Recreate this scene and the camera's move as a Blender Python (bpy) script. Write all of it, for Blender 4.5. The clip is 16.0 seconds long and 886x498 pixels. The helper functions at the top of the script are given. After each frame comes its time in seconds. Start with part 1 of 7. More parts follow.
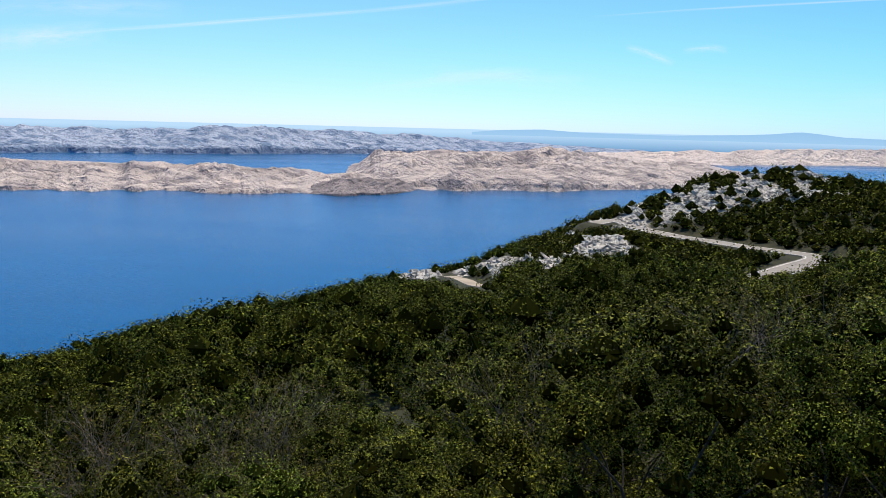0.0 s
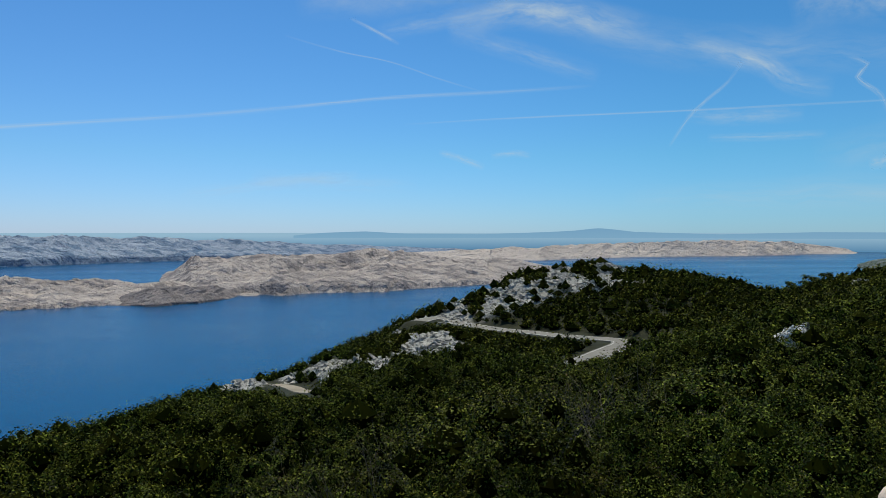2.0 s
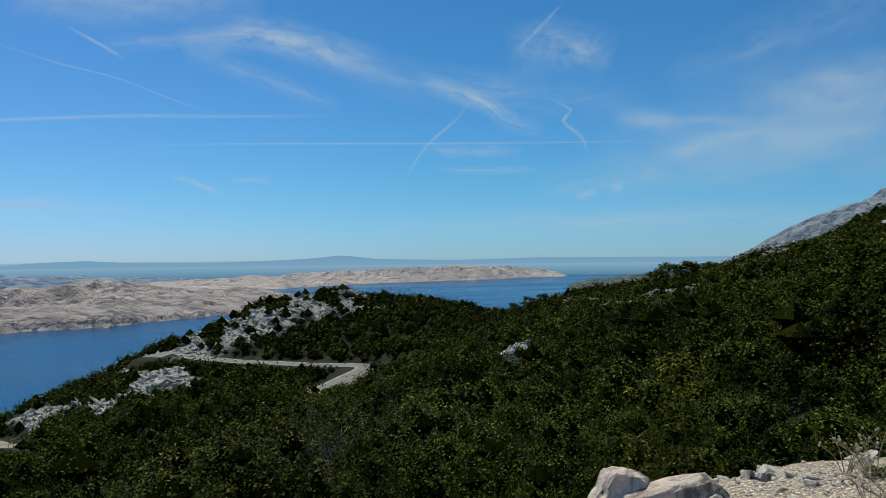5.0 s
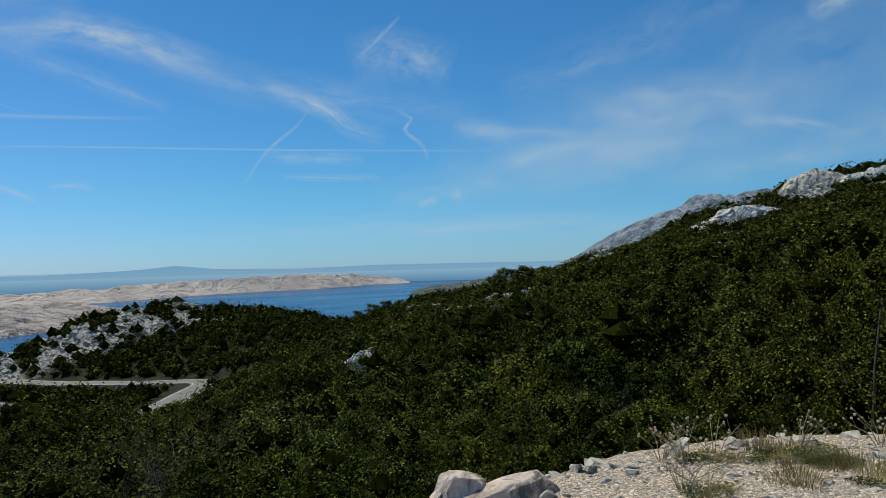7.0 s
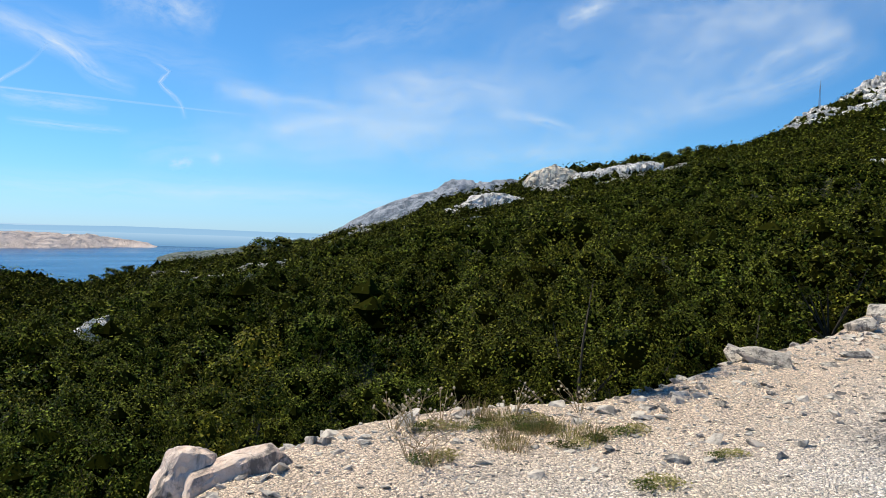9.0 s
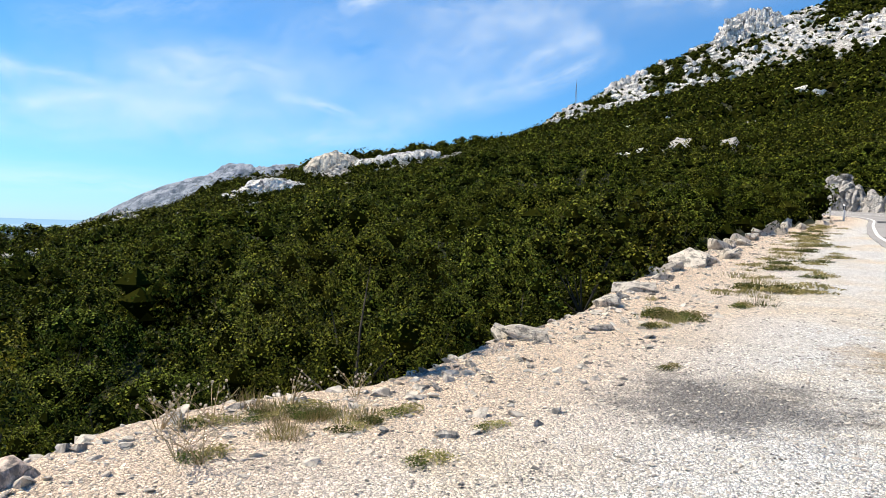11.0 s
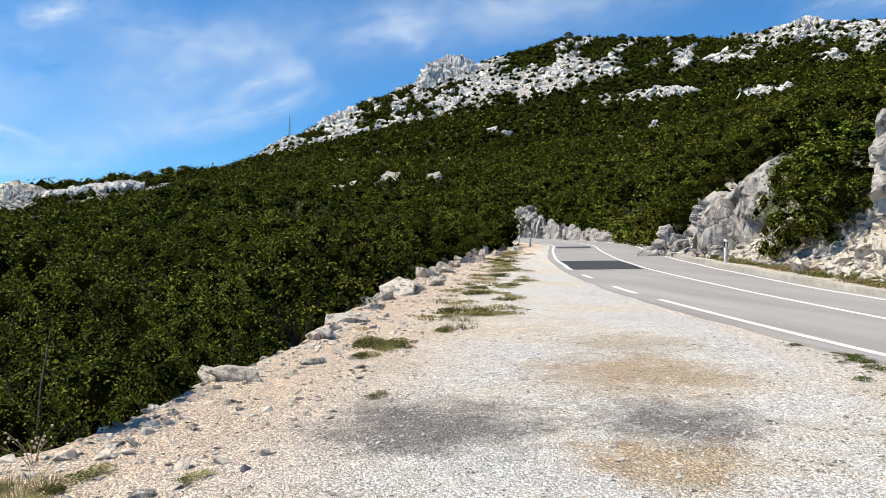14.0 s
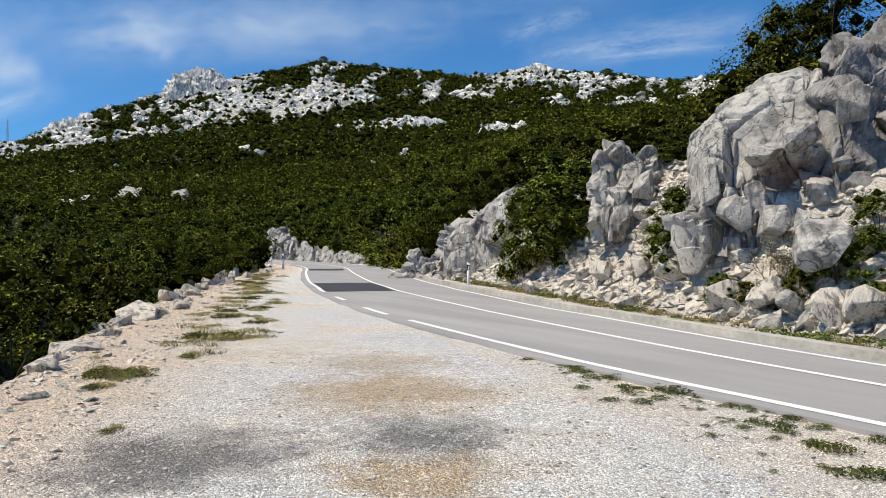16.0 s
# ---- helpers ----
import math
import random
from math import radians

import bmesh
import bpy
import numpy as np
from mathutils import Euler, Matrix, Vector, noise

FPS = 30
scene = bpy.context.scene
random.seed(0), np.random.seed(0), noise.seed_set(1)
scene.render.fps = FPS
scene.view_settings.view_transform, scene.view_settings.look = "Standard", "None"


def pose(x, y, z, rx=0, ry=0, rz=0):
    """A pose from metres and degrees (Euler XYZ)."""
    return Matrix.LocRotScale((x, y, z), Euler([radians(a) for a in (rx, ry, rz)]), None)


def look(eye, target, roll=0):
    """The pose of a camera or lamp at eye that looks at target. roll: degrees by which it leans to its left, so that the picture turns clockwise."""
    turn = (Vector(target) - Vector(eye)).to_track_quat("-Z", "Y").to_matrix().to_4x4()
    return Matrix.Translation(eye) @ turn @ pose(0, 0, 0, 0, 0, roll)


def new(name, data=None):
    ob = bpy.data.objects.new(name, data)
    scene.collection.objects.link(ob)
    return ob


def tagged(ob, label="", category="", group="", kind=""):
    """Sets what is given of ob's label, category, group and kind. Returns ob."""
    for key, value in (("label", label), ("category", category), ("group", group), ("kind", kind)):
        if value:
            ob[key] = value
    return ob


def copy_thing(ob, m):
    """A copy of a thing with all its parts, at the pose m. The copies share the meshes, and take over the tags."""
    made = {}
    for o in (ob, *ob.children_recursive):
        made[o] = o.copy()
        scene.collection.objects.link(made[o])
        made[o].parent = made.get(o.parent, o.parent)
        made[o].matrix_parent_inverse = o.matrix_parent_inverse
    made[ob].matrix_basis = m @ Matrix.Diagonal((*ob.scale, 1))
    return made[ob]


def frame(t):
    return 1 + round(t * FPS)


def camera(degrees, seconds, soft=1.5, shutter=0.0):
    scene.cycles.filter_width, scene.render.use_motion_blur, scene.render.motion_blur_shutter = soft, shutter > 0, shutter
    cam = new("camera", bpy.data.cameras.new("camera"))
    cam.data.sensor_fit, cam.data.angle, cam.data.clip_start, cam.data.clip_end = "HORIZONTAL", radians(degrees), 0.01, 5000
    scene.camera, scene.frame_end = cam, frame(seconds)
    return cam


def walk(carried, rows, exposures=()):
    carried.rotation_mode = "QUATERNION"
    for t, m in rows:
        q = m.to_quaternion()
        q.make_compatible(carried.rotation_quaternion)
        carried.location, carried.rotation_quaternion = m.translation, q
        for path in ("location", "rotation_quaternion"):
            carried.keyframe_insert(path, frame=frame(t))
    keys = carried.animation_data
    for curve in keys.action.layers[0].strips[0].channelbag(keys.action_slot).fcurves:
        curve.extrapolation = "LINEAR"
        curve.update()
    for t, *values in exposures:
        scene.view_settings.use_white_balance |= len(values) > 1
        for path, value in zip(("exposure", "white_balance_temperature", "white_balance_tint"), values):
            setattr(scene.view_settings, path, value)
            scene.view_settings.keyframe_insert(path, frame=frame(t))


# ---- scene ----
cam = camera(61.9, 16.0, soft=0.6)
PATH = (
    (0.0, -0.053, -0.011, 0.004, 80.64, -1.41, 0.22),
    (0.5, -0.039, -0.010, -0.001, 82.55, -0.57, -2.46),
    (1.0, -0.050, -0.014, -0.025, 84.95, -0.23, -5.09),
    (1.5, -0.057, -0.021, -0.060, 86.85, -0.13, -9.04),
    (2.0, -0.128, 0.026, -0.031, 88.65, 0.00, -13.44),
    (2.5, -0.147, 0.095, -0.008, 89.23, -0.10, -18.56),
    (3.0, -0.123, 0.090, -0.011, 89.89, 0.30, -21.64),
    (3.5, -0.087, 0.111, -0.019, 90.35, 0.45, -24.59),
    (4.0, -0.046, 0.132, -0.030, 90.64, 0.41, -27.64),
    (6.5, 0.002, 0.117, -0.018, 90.72, 1.28, -41.89),
    (7.0, 0.040, 0.129, -0.022, 91.05, 1.50, -45.33),
    (7.5, 0.060, 0.120, -0.020, 91.34, 1.19, -49.35),
    (8.0, 0.054, 0.085, -0.014, 91.38, -0.13, -54.30),
    (8.5, 0.045, 0.044, -0.009, 90.59, -1.39, -58.89),
    (9.0, 0.075, 0.053, -0.012, 89.06, -2.03, -63.87),
    (9.5, 0.082, 0.043, -0.008, 88.78, -2.33, -68.35),
    (10.0, 0.090, 0.026, -0.009, 88.47, -2.29, -72.59),
    (12.5, 0.038, -0.094, 0.024, 90.21, -0.84, -90.55),
    (13.0, 0.006, -0.131, 0.036, 90.81, -0.84, -93.06),
    (13.5, 0.020, -0.136, 0.046, 90.98, -0.98, -96.40),
    (14.0, 0.064, -0.124, 0.037, 91.31, 0.09, -102.25),
    (14.5, 0.084, -0.118, 0.038, 91.90, 0.63, -106.00),
    (15.0, 0.055, -0.136, 0.038, 92.81, 0.47, -110.79),
    (15.5, 0.019, -0.139, 0.029, 93.02, 0.32, -116.16),
    (16.0, 0.055, -0.112, 0.029, 92.98, 0.24, -121.22),
)
EXPOSURES = ((0, 0.27, 6500, 13), (0.6, 0.22, 6500, 11), (1.4, -0.12, 6350, 4), (2, -0.45, 6250, 2), (3.5, -0.55, 6200, 1), (7, -0.52, 6200, 2), (7.7, -0.45, 6250, 3), (8.5, -0.18, 6450, 7), (9, 0.15, 6600, 10), (10, 0.45, 6700, 11), (13, 0.46, 6650, 10), (14, 0.33, 6600, 10), (15, 0.2, 6550, 10), (16, 0.13, 6500, 10))
walk(cam, [(t, pose(*r)) for t, *r in PATH], EXPOSURES)

# ---- world and sun ----
SUN_AZ, SUN_EL = 8.0, 58.0
SEA = -120.0


def polar(az, el, r=1.0):
    a, e = radians(az), radians(el)
    return Vector((math.sin(a) * math.cos(e), math.cos(a) * math.cos(e), math.sin(e))) * r


def on_plan(az, r):
    return (math.sin(radians(az)) * r, math.cos(radians(az)) * r)


world = bpy.data.worlds.new("world")
scene.world = world
world.use_nodes = True
wt = world.node_tree
wt.nodes.clear()
w_out = wt.nodes.new("ShaderNodeOutputWorld")
w_bg = wt.nodes.new("ShaderNodeBackground")
w_sky = wt.nodes.new("ShaderNodeTexSky")
w_sky.sky_type = "NISHITA"
w_sky.sun_disc = False
w_sky.sun_elevation = radians(SUN_EL)
w_sky.sun_rotation = radians(SUN_AZ % 360)
w_sky.altitude = 200
w_sky.air_density = 1.0
w_sky.dust_density = 0.1
w_sky.ozone_density = 1.5
w_bg.inputs["Strength"].default_value = 0.085
w_tint = wt.nodes.new("ShaderNodeMix")
w_tint.data_type, w_tint.blend_type = "RGBA", "MULTIPLY"
w_tint.inputs[0].default_value = 1.0
w_co = wt.nodes.new("ShaderNodeTexCoord")
w_sep = wt.nodes.new("ShaderNodeSeparateXYZ")
w_up = wt.nodes.new("ShaderNodeValToRGB")  # by height above the horizon
for w_e, (w_p, w_c) in zip((w_up.color_ramp.elements[0], w_up.color_ramp.elements.new(0.08), w_up.color_ramp.elements[-1]), ((0.0, (0.55, 0.95, 1.7)), (0.1, (0.5, 1.01, 1.46)), (0.5, (0.42, 1.0, 1.44)))):
    w_e.position, w_e.color = w_p, (*(x / 2 for x in w_c), 1)
w_dot = wt.nodes.new("ShaderNodeVectorMath")
w_dot.operation = "DOT_PRODUCT"
w_dot.inputs[1].default_value = polar(SUN_AZ - 45, 0)
w_side = wt.nodes.new("ShaderNodeValToRGB")  # hazier down the channel
w_side.color_ramp.elements[0].position, w_side.color_ramp.elements[0].color = 0.35, (0.5, 0.5, 0.5, 1)
w_side.color_ramp.elements[1].position, w_side.color_ramp.elements[1].color = 1.0, (0.73, 0.56, 0.575, 1)
w_mul = wt.nodes.new("ShaderNodeMix")
w_mul.data_type, w_mul.blend_type = "RGBA", "MULTIPLY"
w_mul.inputs[0].default_value = 1.0
w_four = wt.nodes.new("ShaderNodeVectorMath")
w_four.operation = "SCALE"
w_four.inputs["Scale"].default_value = 4.0
wt.links.new(w_co.outputs["Generated"], w_sep.inputs[0])
wt.links.new(w_sep.outputs["Z"], w_up.inputs[0])
wt.links.new(w_co.outputs["Generated"], w_dot.inputs[0])
wt.links.new(w_dot.outputs["Value"], w_side.inputs[0])
wt.links.new(w_up.outputs[0], w_mul.inputs[6])
wt.links.new(w_side.outputs[0], w_mul.inputs[7])
wt.links.new(w_mul.outputs[2], w_four.inputs[0])
wt.links.new(w_four.outputs[0], w_tint.inputs[7])
wt.links.new(w_sky.outputs[0], w_tint.inputs[6])
wt.links.new(w_tint.outputs[2], w_bg.inputs[0])
wt.links.new(w_bg.outputs[0], w_out.inputs[0])

sun = new("sun", bpy.data.lights.new("sun", "SUN"))
sun.data.energy = 5.0
sun.data.angle = radians(0.53)
sun.data.color = (1.0, 0.89, 0.70)
sun.matrix_world = look(polar(SUN_AZ, SUN_EL, 300), (0, 0, 0))

# ---- the lie of the land ----
RADII = np.log(np.array((4, 6, 12, 25, 50, 90, 140, 200, 270, 350, 500, 700, 1000, 1500.0)))
STATIONS = []


def station(az, *heights):
    """Ground height at the RADII from 6 m on, in one direction from the lay-by."""
    STATIONS.append((az, heights))


station(-75, -5, -8, -12, -18, -28, -42, -62, -92, -130, -160, -160, -160, -160)
station(-30, -5, -8, -12, -18, -29.5, -43, -66, -98, -138, -160, -160, -160, -160)
station(-15, -5, -7.5, -11, -16, -25.6, -37.5, -52.5, -82, -120, -160, -160, -160, -160)
station(0, -4.6, -6.9, -9.6, -14.6, -23, -33.3, -39.8, -54, -95, -150, -160, -160, -160)
station(8, -4.4, -6.4, -8.8, -12.8, -20.1, -28.1, -30.6, -39.5, -85, -150, -160, -160, -160)
station(14, -4.3, -6.2, -8.4, -12, -18.2, -25.8, -26.6, -26.8, -60, -135, -160, -160, -160)
station(20, -4.2, -6, -8.2, -12, -18.5, -26.2, -27.2, -16.2, -38, -120, -160, -160, -160)
station(25, -4.2, -5.8, -8, -12, -18.2, -25.8, -26, -12.6, -32, -115, -160, -160, -160)
station(31, -4.2, -5.6, -7.5, -11, -16, -22, -22.5, -15.6, -36, -110, -160, -160, -160)
station(38, -4.1, -5.4, -7, -9, -12.5, -17, -20, -21.5, -32, -90, -150, -160, -160)
station(45, -4, -5.2, -6.2, -7.2, -9.5, -11.5, -12.5, -13.5, -24, -70, -130, -160, -160)
station(51, -3.9, -5, -5.4, -5.9, -7.4, -8, -8.6, -8.6, -12, -45, -110, -160, -160)
station(58, -3.8, -4.9, -4.8, -4.4, -3.9, -2.3, -1, 0, 0, -25, -80, -150, -160)
station(66, -3.7, -4.8, -4.4, -3.4, -0.6, 0.8, 3.6, 9.6, 20, 12, -30, -120, -160)
station(74, -3.6, -4.6, -4, -2.0, 1.8, 5.6, 9.6, 16.8, 30.5, 30, 5, -60, -120)
station(79, -3.4, -4.4, -3.7, -1.0, 3.4, 8.2, 14, 22.5, 36, 46, 40, -20, -80)
station(84, -3.2, -4.2, -3.4, 0, 5, 11, 18, 27.5, 40, 58, 62, 20, -40)
station(91, -2.8, -3.8, -2.8, -1, 3.5, 11.5, 21, 32, 45.5, 76, 118, 92, 20)
station(94, -2.3, -3.2, -2.6, -0.8, 3.1, 11, 21.5, 32.8, 47, 81, 139, 112, 40)
station(97, -1.8, -2.6, -2.4, -0.6, 2.8, 10.5, 22, 33.5, 48.5, 88, 157, 142, 60)
station(100.5, -1.7, -2.1, -1.9, -0.1, 3.0, 10.7, 22.5, 34.2, 50, 94, 172, 165, 75)
station(104, -1.6, -1.6, -1.4, 0.4, 3.2, 11, 23, 35, 52, 100, 187, 190, 90)
station(108, -1.6, -1.4, -1.0, 0.7, 3.8, 12, 23.5, 36.5, 54.5, 106, 201, 210, 105)
station(112, -1.5, -1.2, -0.6, 1, 4.4, 13, 24, 38, 57, 112, 211, 228, 120)
station(116, -1.5, -1.2, -0.4, 2, 6.7, 15, 26, 41, 60, 114, 207, 226, 120)
station(120, -1.5, -1.2, -0.3, 3, 9, 17, 28, 44, 62, 115, 206, 225, 120)
station(124.5, -1.5, -1.2, 0.1, 5, 12, 21, 33, 50, 67, 118, 198, 222, 120)
station(128, -1.5, -1.2, 0.4, 7, 15, 25, 38, 55, 72, 122, 203, 222, 120)
station(133, -1.5, -1.2, 2, 7.7, 15, 24.5, 37.5, 55.5, 73, 119, 198, 215, 115)
station(138, -1.5, -1.3, 3.8, 8.4, 15, 24, 37, 56, 74, 115, 187, 205, 110)
station(150, -1.5, -1.4, 5, 10.5, 18, 28, 42, 62, 80, 120, 182, 205, 110)
station(185, -1.6, -1.5, 4, 12, 22, 32, 46, 62, 80, 120, 170, 190, 100)
station(235, -1.8, -1.9, -1, 4, 12, 22, 34, 48, 60, 90, 120, 130, 60)
station(262, -3, -3.5, -4, -5, -6, -8, -10, -14, -20, -40, -60, -80, -120)

ST_AZ = np.array([s[0] for s in STATIONS] + [STATIONS[0][0] + 360.0])
ST_H = np.array([(s[1][0],) + s[1] for s in STATIONS] + [(STATIONS[0][1][0],) + STATIONS[0][1]], dtype=float)

# the levelled ground: lay-by and road, between the outer edge and the kerb
EDGE = ((-60, -2), (-30, 0.5), (-12, 1.2), (-3, 1.7), (0.5, 1.9), (2.3, 2.4), (4.0, 3.3), (5.2, 3.1), (5.75, 2.75), (6.25, 2.2), (6.65, 1.55), (7.6, 1.05),
        (9.4, 0.45), (12, -0.7), (15, -1.4), (18, -2.3), (24, -4.4), (34, -7.7), (45, -12.7), (60, -19.8), (72, -24.3), (86, -23.6), (104, -10))
KERB = ((112, -17), (101, -29), (88, -34.8), (75, -35.3), (63.6, -32.3), (50, -27.6), (37.4, -22.8), (29.4, -20.0), (22.9, -17.9),
        (17.4, -16.0), (11.6, -14.2), (8.1, -13.3), (4, -12.5), (0, -12.0), (-30, -10.5), (-60, -10))


def graded(x, y):
    """Height of the levelled ground."""
    d = np.maximum(x - 62.0, 0.0)
    return -1.75 + 0.0471 * x - 0.0220 * y + 0.0004 * d * d


def line_dist(x, y, pts):
    """Distance to a polyline and how far along it (0 to 1 per piece) the nearest place is."""
    best = np.full(np.shape(x), 1e9)
    where = np.zeros(np.shape(x))
    for i in range(len(pts) - 1):
        ax, ay = pts[i][0], pts[i][1]
        dx, dy = pts[i + 1][0] - ax, pts[i + 1][1] - ay
        t = np.clip(((x - ax) * dx + (y - ay) * dy) / (dx * dx + dy * dy), 0, 1)
        d = np.hypot(x - ax - t * dx, y - ay - t * dy)
        near = d < best
        best = np.where(near, d, best)
        where = np.where(near, i + t, where)
    return best, where


def inside(x, y, poly):
    c = np.zeros(np.shape(x), bool)
    n = len(poly)
    for i in range(n):
        x0, y0 = poly[i]
        x1, y1 = poly[(i + 1) % n]
        cross = (y0 > y) != (y1 > y)
        c ^= cross & (x < (x1 - x0) * (y - y0) / (y1 - y0 + 1e-12) + x0)
    return c


def smooth(a, b, v):
    t = np.clip((v - a) / (b - a), 0, 1)
    return t * t * (3 - 2 * t)


def hash2(i, j, seed):
    h = np.sin(i * 127.1 + j * 311.7 + seed * 74.7) * 43758.5453
    return h - np.floor(h)


def vnoise(x, y, seed=0):
    i, j = np.floor(x), np.floor(y)
    u, v = x - i, y - j
    u, v = u * u * (3 - 2 * u), v * v * (3 - 2 * v)
    a, b = hash2(i, j, seed), hash2(i + 1, j, seed)
    c, d = hash2(i, j + 1, seed), hash2(i + 1, j + 1, seed)
    return (a * (1 - u) + b * u) * (1 - v) + (c * (1 - u) + d * u) * v


def fbm(x, y, size, octaves=4, seed=0):
    s, amp, tot = 0, 1.0, 0.0
    for k in range(octaves):
        s = s + amp * vnoise(x / size + 17.3 * k, y / size - 9.1 * k, seed + k)
        tot += amp
        amp *= 0.5
        size *= 0.47
    return s / tot


HILL_ROADS = []


def natural(x, y):
    """Untouched hillside."""
    r = np.maximum(np.hypot(x, y), 4.01)
    az = (np.degrees(np.arctan2(x, y)) + 75) % 360 - 75
    k = np.clip(np.searchsorted(ST_AZ, az, side="right") - 1, 0, len(ST_AZ) - 2)
    ta = (az - ST_AZ[k]) / (ST_AZ[k + 1] - ST_AZ[k])
    ta = ta * ta * (3 - 2 * ta) * 0.5 + ta * 0.5
    lr = np.clip(np.log(r), RADII[0], RADII[-1] - 1e-6)
    j = np.clip(np.searchsorted(RADII, lr, side="right") - 1, 0, len(RADII) - 2)
    tr = (np.exp(lr) - np.exp(RADII[j])) / (np.exp(RADII[j + 1]) - np.exp(RADII[j]))
    h0 = ST_H[k, j] * (1 - tr) + ST_H[k, j + 1] * tr
    h1 = ST_H[k + 1, j] * (1 - tr) + ST_H[k + 1, j + 1] * tr
    return h0 * (1 - ta) + h1 * ta


def elevation(x, y):
    """Degrees above level at which untouched ground stands from the lay-by."""
    return np.degrees(np.arctan2(natural(x, y), np.maximum(np.hypot(x, y), 4.0)))


SCREE_AT = ((12.3, -9.35, 2.7, 1.5), (8.6, -10.9, 1.9, 0.85), (5.0, -10.5, 2.1, 0.75), (-2.4, -11.6, 2.0, 0.45), (9.2, -7.9, 1.2, 0.35))
LEDGES = ((117.2, 12.55, 4.2, 0.42, 0.09), (125.9, 12.15, 1.9, 0.42, 0.05), (106.9, 10.1, 0.9, 0.3, 0), (94.3, 7.8, 0.6, 0.16, 0.1), (94.7, 5.95, 1.5, 0.22, 0.12), (98.1, 6.4, 1.2, 0.24, 0.08),
          (101.6, 6.5, 0.7, 0.18, 0), (100.3, 5.0, 0.9, 0.22, 0), (103.0, 8.3, 0.5, 0.16, 0), (118.4, 9.95, 0.4, 0.2, 0), (115.9, 9.5, 0.5, 0.16, 0), (97.3, 8.6, 0.5, 0.14, 0))


def rockiness(x, y):
    """0 scrub or soil, 1 bare limestone: beds that dip towards the sea, patches of scree, ledges in the woods, mostly
    laid out to fit the camera's view angles.
    """
    r = np.hypot(x, y)
    az = np.degrees(np.arctan2(x, y))
    n = fbm(x, y, 16, 4, 3)
    el = elevation(x, y)
    # scattered rock on the open slopes
    rock = smooth(0.68, 0.71, n) * (1 - smooth(13.5, 14.5, az) * (1 - smooth(36, 40, az)) * smooth(120, 140, r)) * (1 - smooth(80, 86, az))
    # the knoll
    foot = np.interp(az, (13, 15, 18, 21, 24, 27, 29.5), (-6.9, -6.7, -6.4, -5.6, -5.5, -4.9, -3.6))
    beds = fbm(az + 1.2 * el, 3.4 * (el - 0.32 * az), 2.3, 4, 33)
    knoll = smooth(-0.25, 0.15, el - foot) * smooth(12.8, 14, az) * (1 - smooth(28, 30, az)) * smooth(205, 214, r) * (1 - smooth(300, 320, r))
    rock = np.maximum(rock, knoll * smooth(-0.03, 0.03, beds - 0.47 - 0.05 * smooth(24, 29, az)))
    # the mountain
    low = np.interp(az, (84, 88, 94, 98.6, 103, 106.5, 112.5, 116, 122, 128, 131, 140), (6.6, 7.5, 9.4, 10.5, 11.3, 12.1, 13.2, 14.0, 13.8, 13.8, 13.4, 13.2))
    over = el - low
    part_of = np.where(az < 100, 0.55 - 0.34 * smooth(0.8, 2.0, over), np.where(az < 114, 0.62 - 0.28 * smooth(14.9, 15.6, el), 0.40))
    part_of = part_of + 0.4 * np.exp(-((az - 128.4) / 2.2) ** 2 - ((el - 15.7) / 0.9) ** 2) + 0.25 * np.exp(-((az - 133.5) / 2.6) ** 2 - ((el - 15.4) / 0.6) ** 2) + 0.35 * np.exp(-((az - 103) / 2.0) ** 2 - ((el - 15) / 0.8) ** 2)
    strata = 0.75 * fbm(az + 1.0 * el, 3.6 * (el - 0.30 * az), 2.5, 5, 14) + 0.25 * fbm(az, 1.6 * el, 0.55, 3, 15)
    rock = np.maximum(rock, smooth(-0.1, 0.3, over) * smooth(330, 380, r) * smooth(82.5, 84.5, az) * (1 - smooth(170, 185, az)) * smooth(-0.022, 0.022, strata - 0.5 + (part_of - 0.5) * 0.36))
    for a, e, wa, we, tilt in LEDGES:
        bump = np.exp(-(((az - a) / wa) ** 2 + ((el - e - tilt * (az - a)) / we) ** 2) * 0.9) * smooth(110, 130, r)
        rock = np.maximum(rock, smooth(0.5, 0.6, bump + 0.7 * (n - 0.5)))
    for a, e, wa, we in SCREE_AT:
        bump = np.exp(-(((az - a) / wa) ** 2 + ((el - e) / we) ** 2) * 0.9) * smooth(105, 120, r) * (1 - smooth(225, 235, r))
        rock = np.maximum(rock, smooth(0.5, 0.56, bump + 0.75 * (n - 0.5)))
    for a, rr, wa, wr in ((67.6, 244, 3.4, 14), (72.2, 292, 2.6, 20), (77.0, 288, 3.6, 22), (49.2, 114, 1.5, 7), (56, 133, 0.8, 8), (44.6, 89, 0.8, 6), (38.6, 55.5, 1.3, 5)):
        bump = np.exp(-(((az - a) / wa) ** 2 + ((r - rr) / wr) ** 2) * 1.2)
        rock = np.maximum(rock, smooth(0.62, 0.70, bump + 0.7 * (n - 0.5)))
    return rock * smooth(24, 36, r)


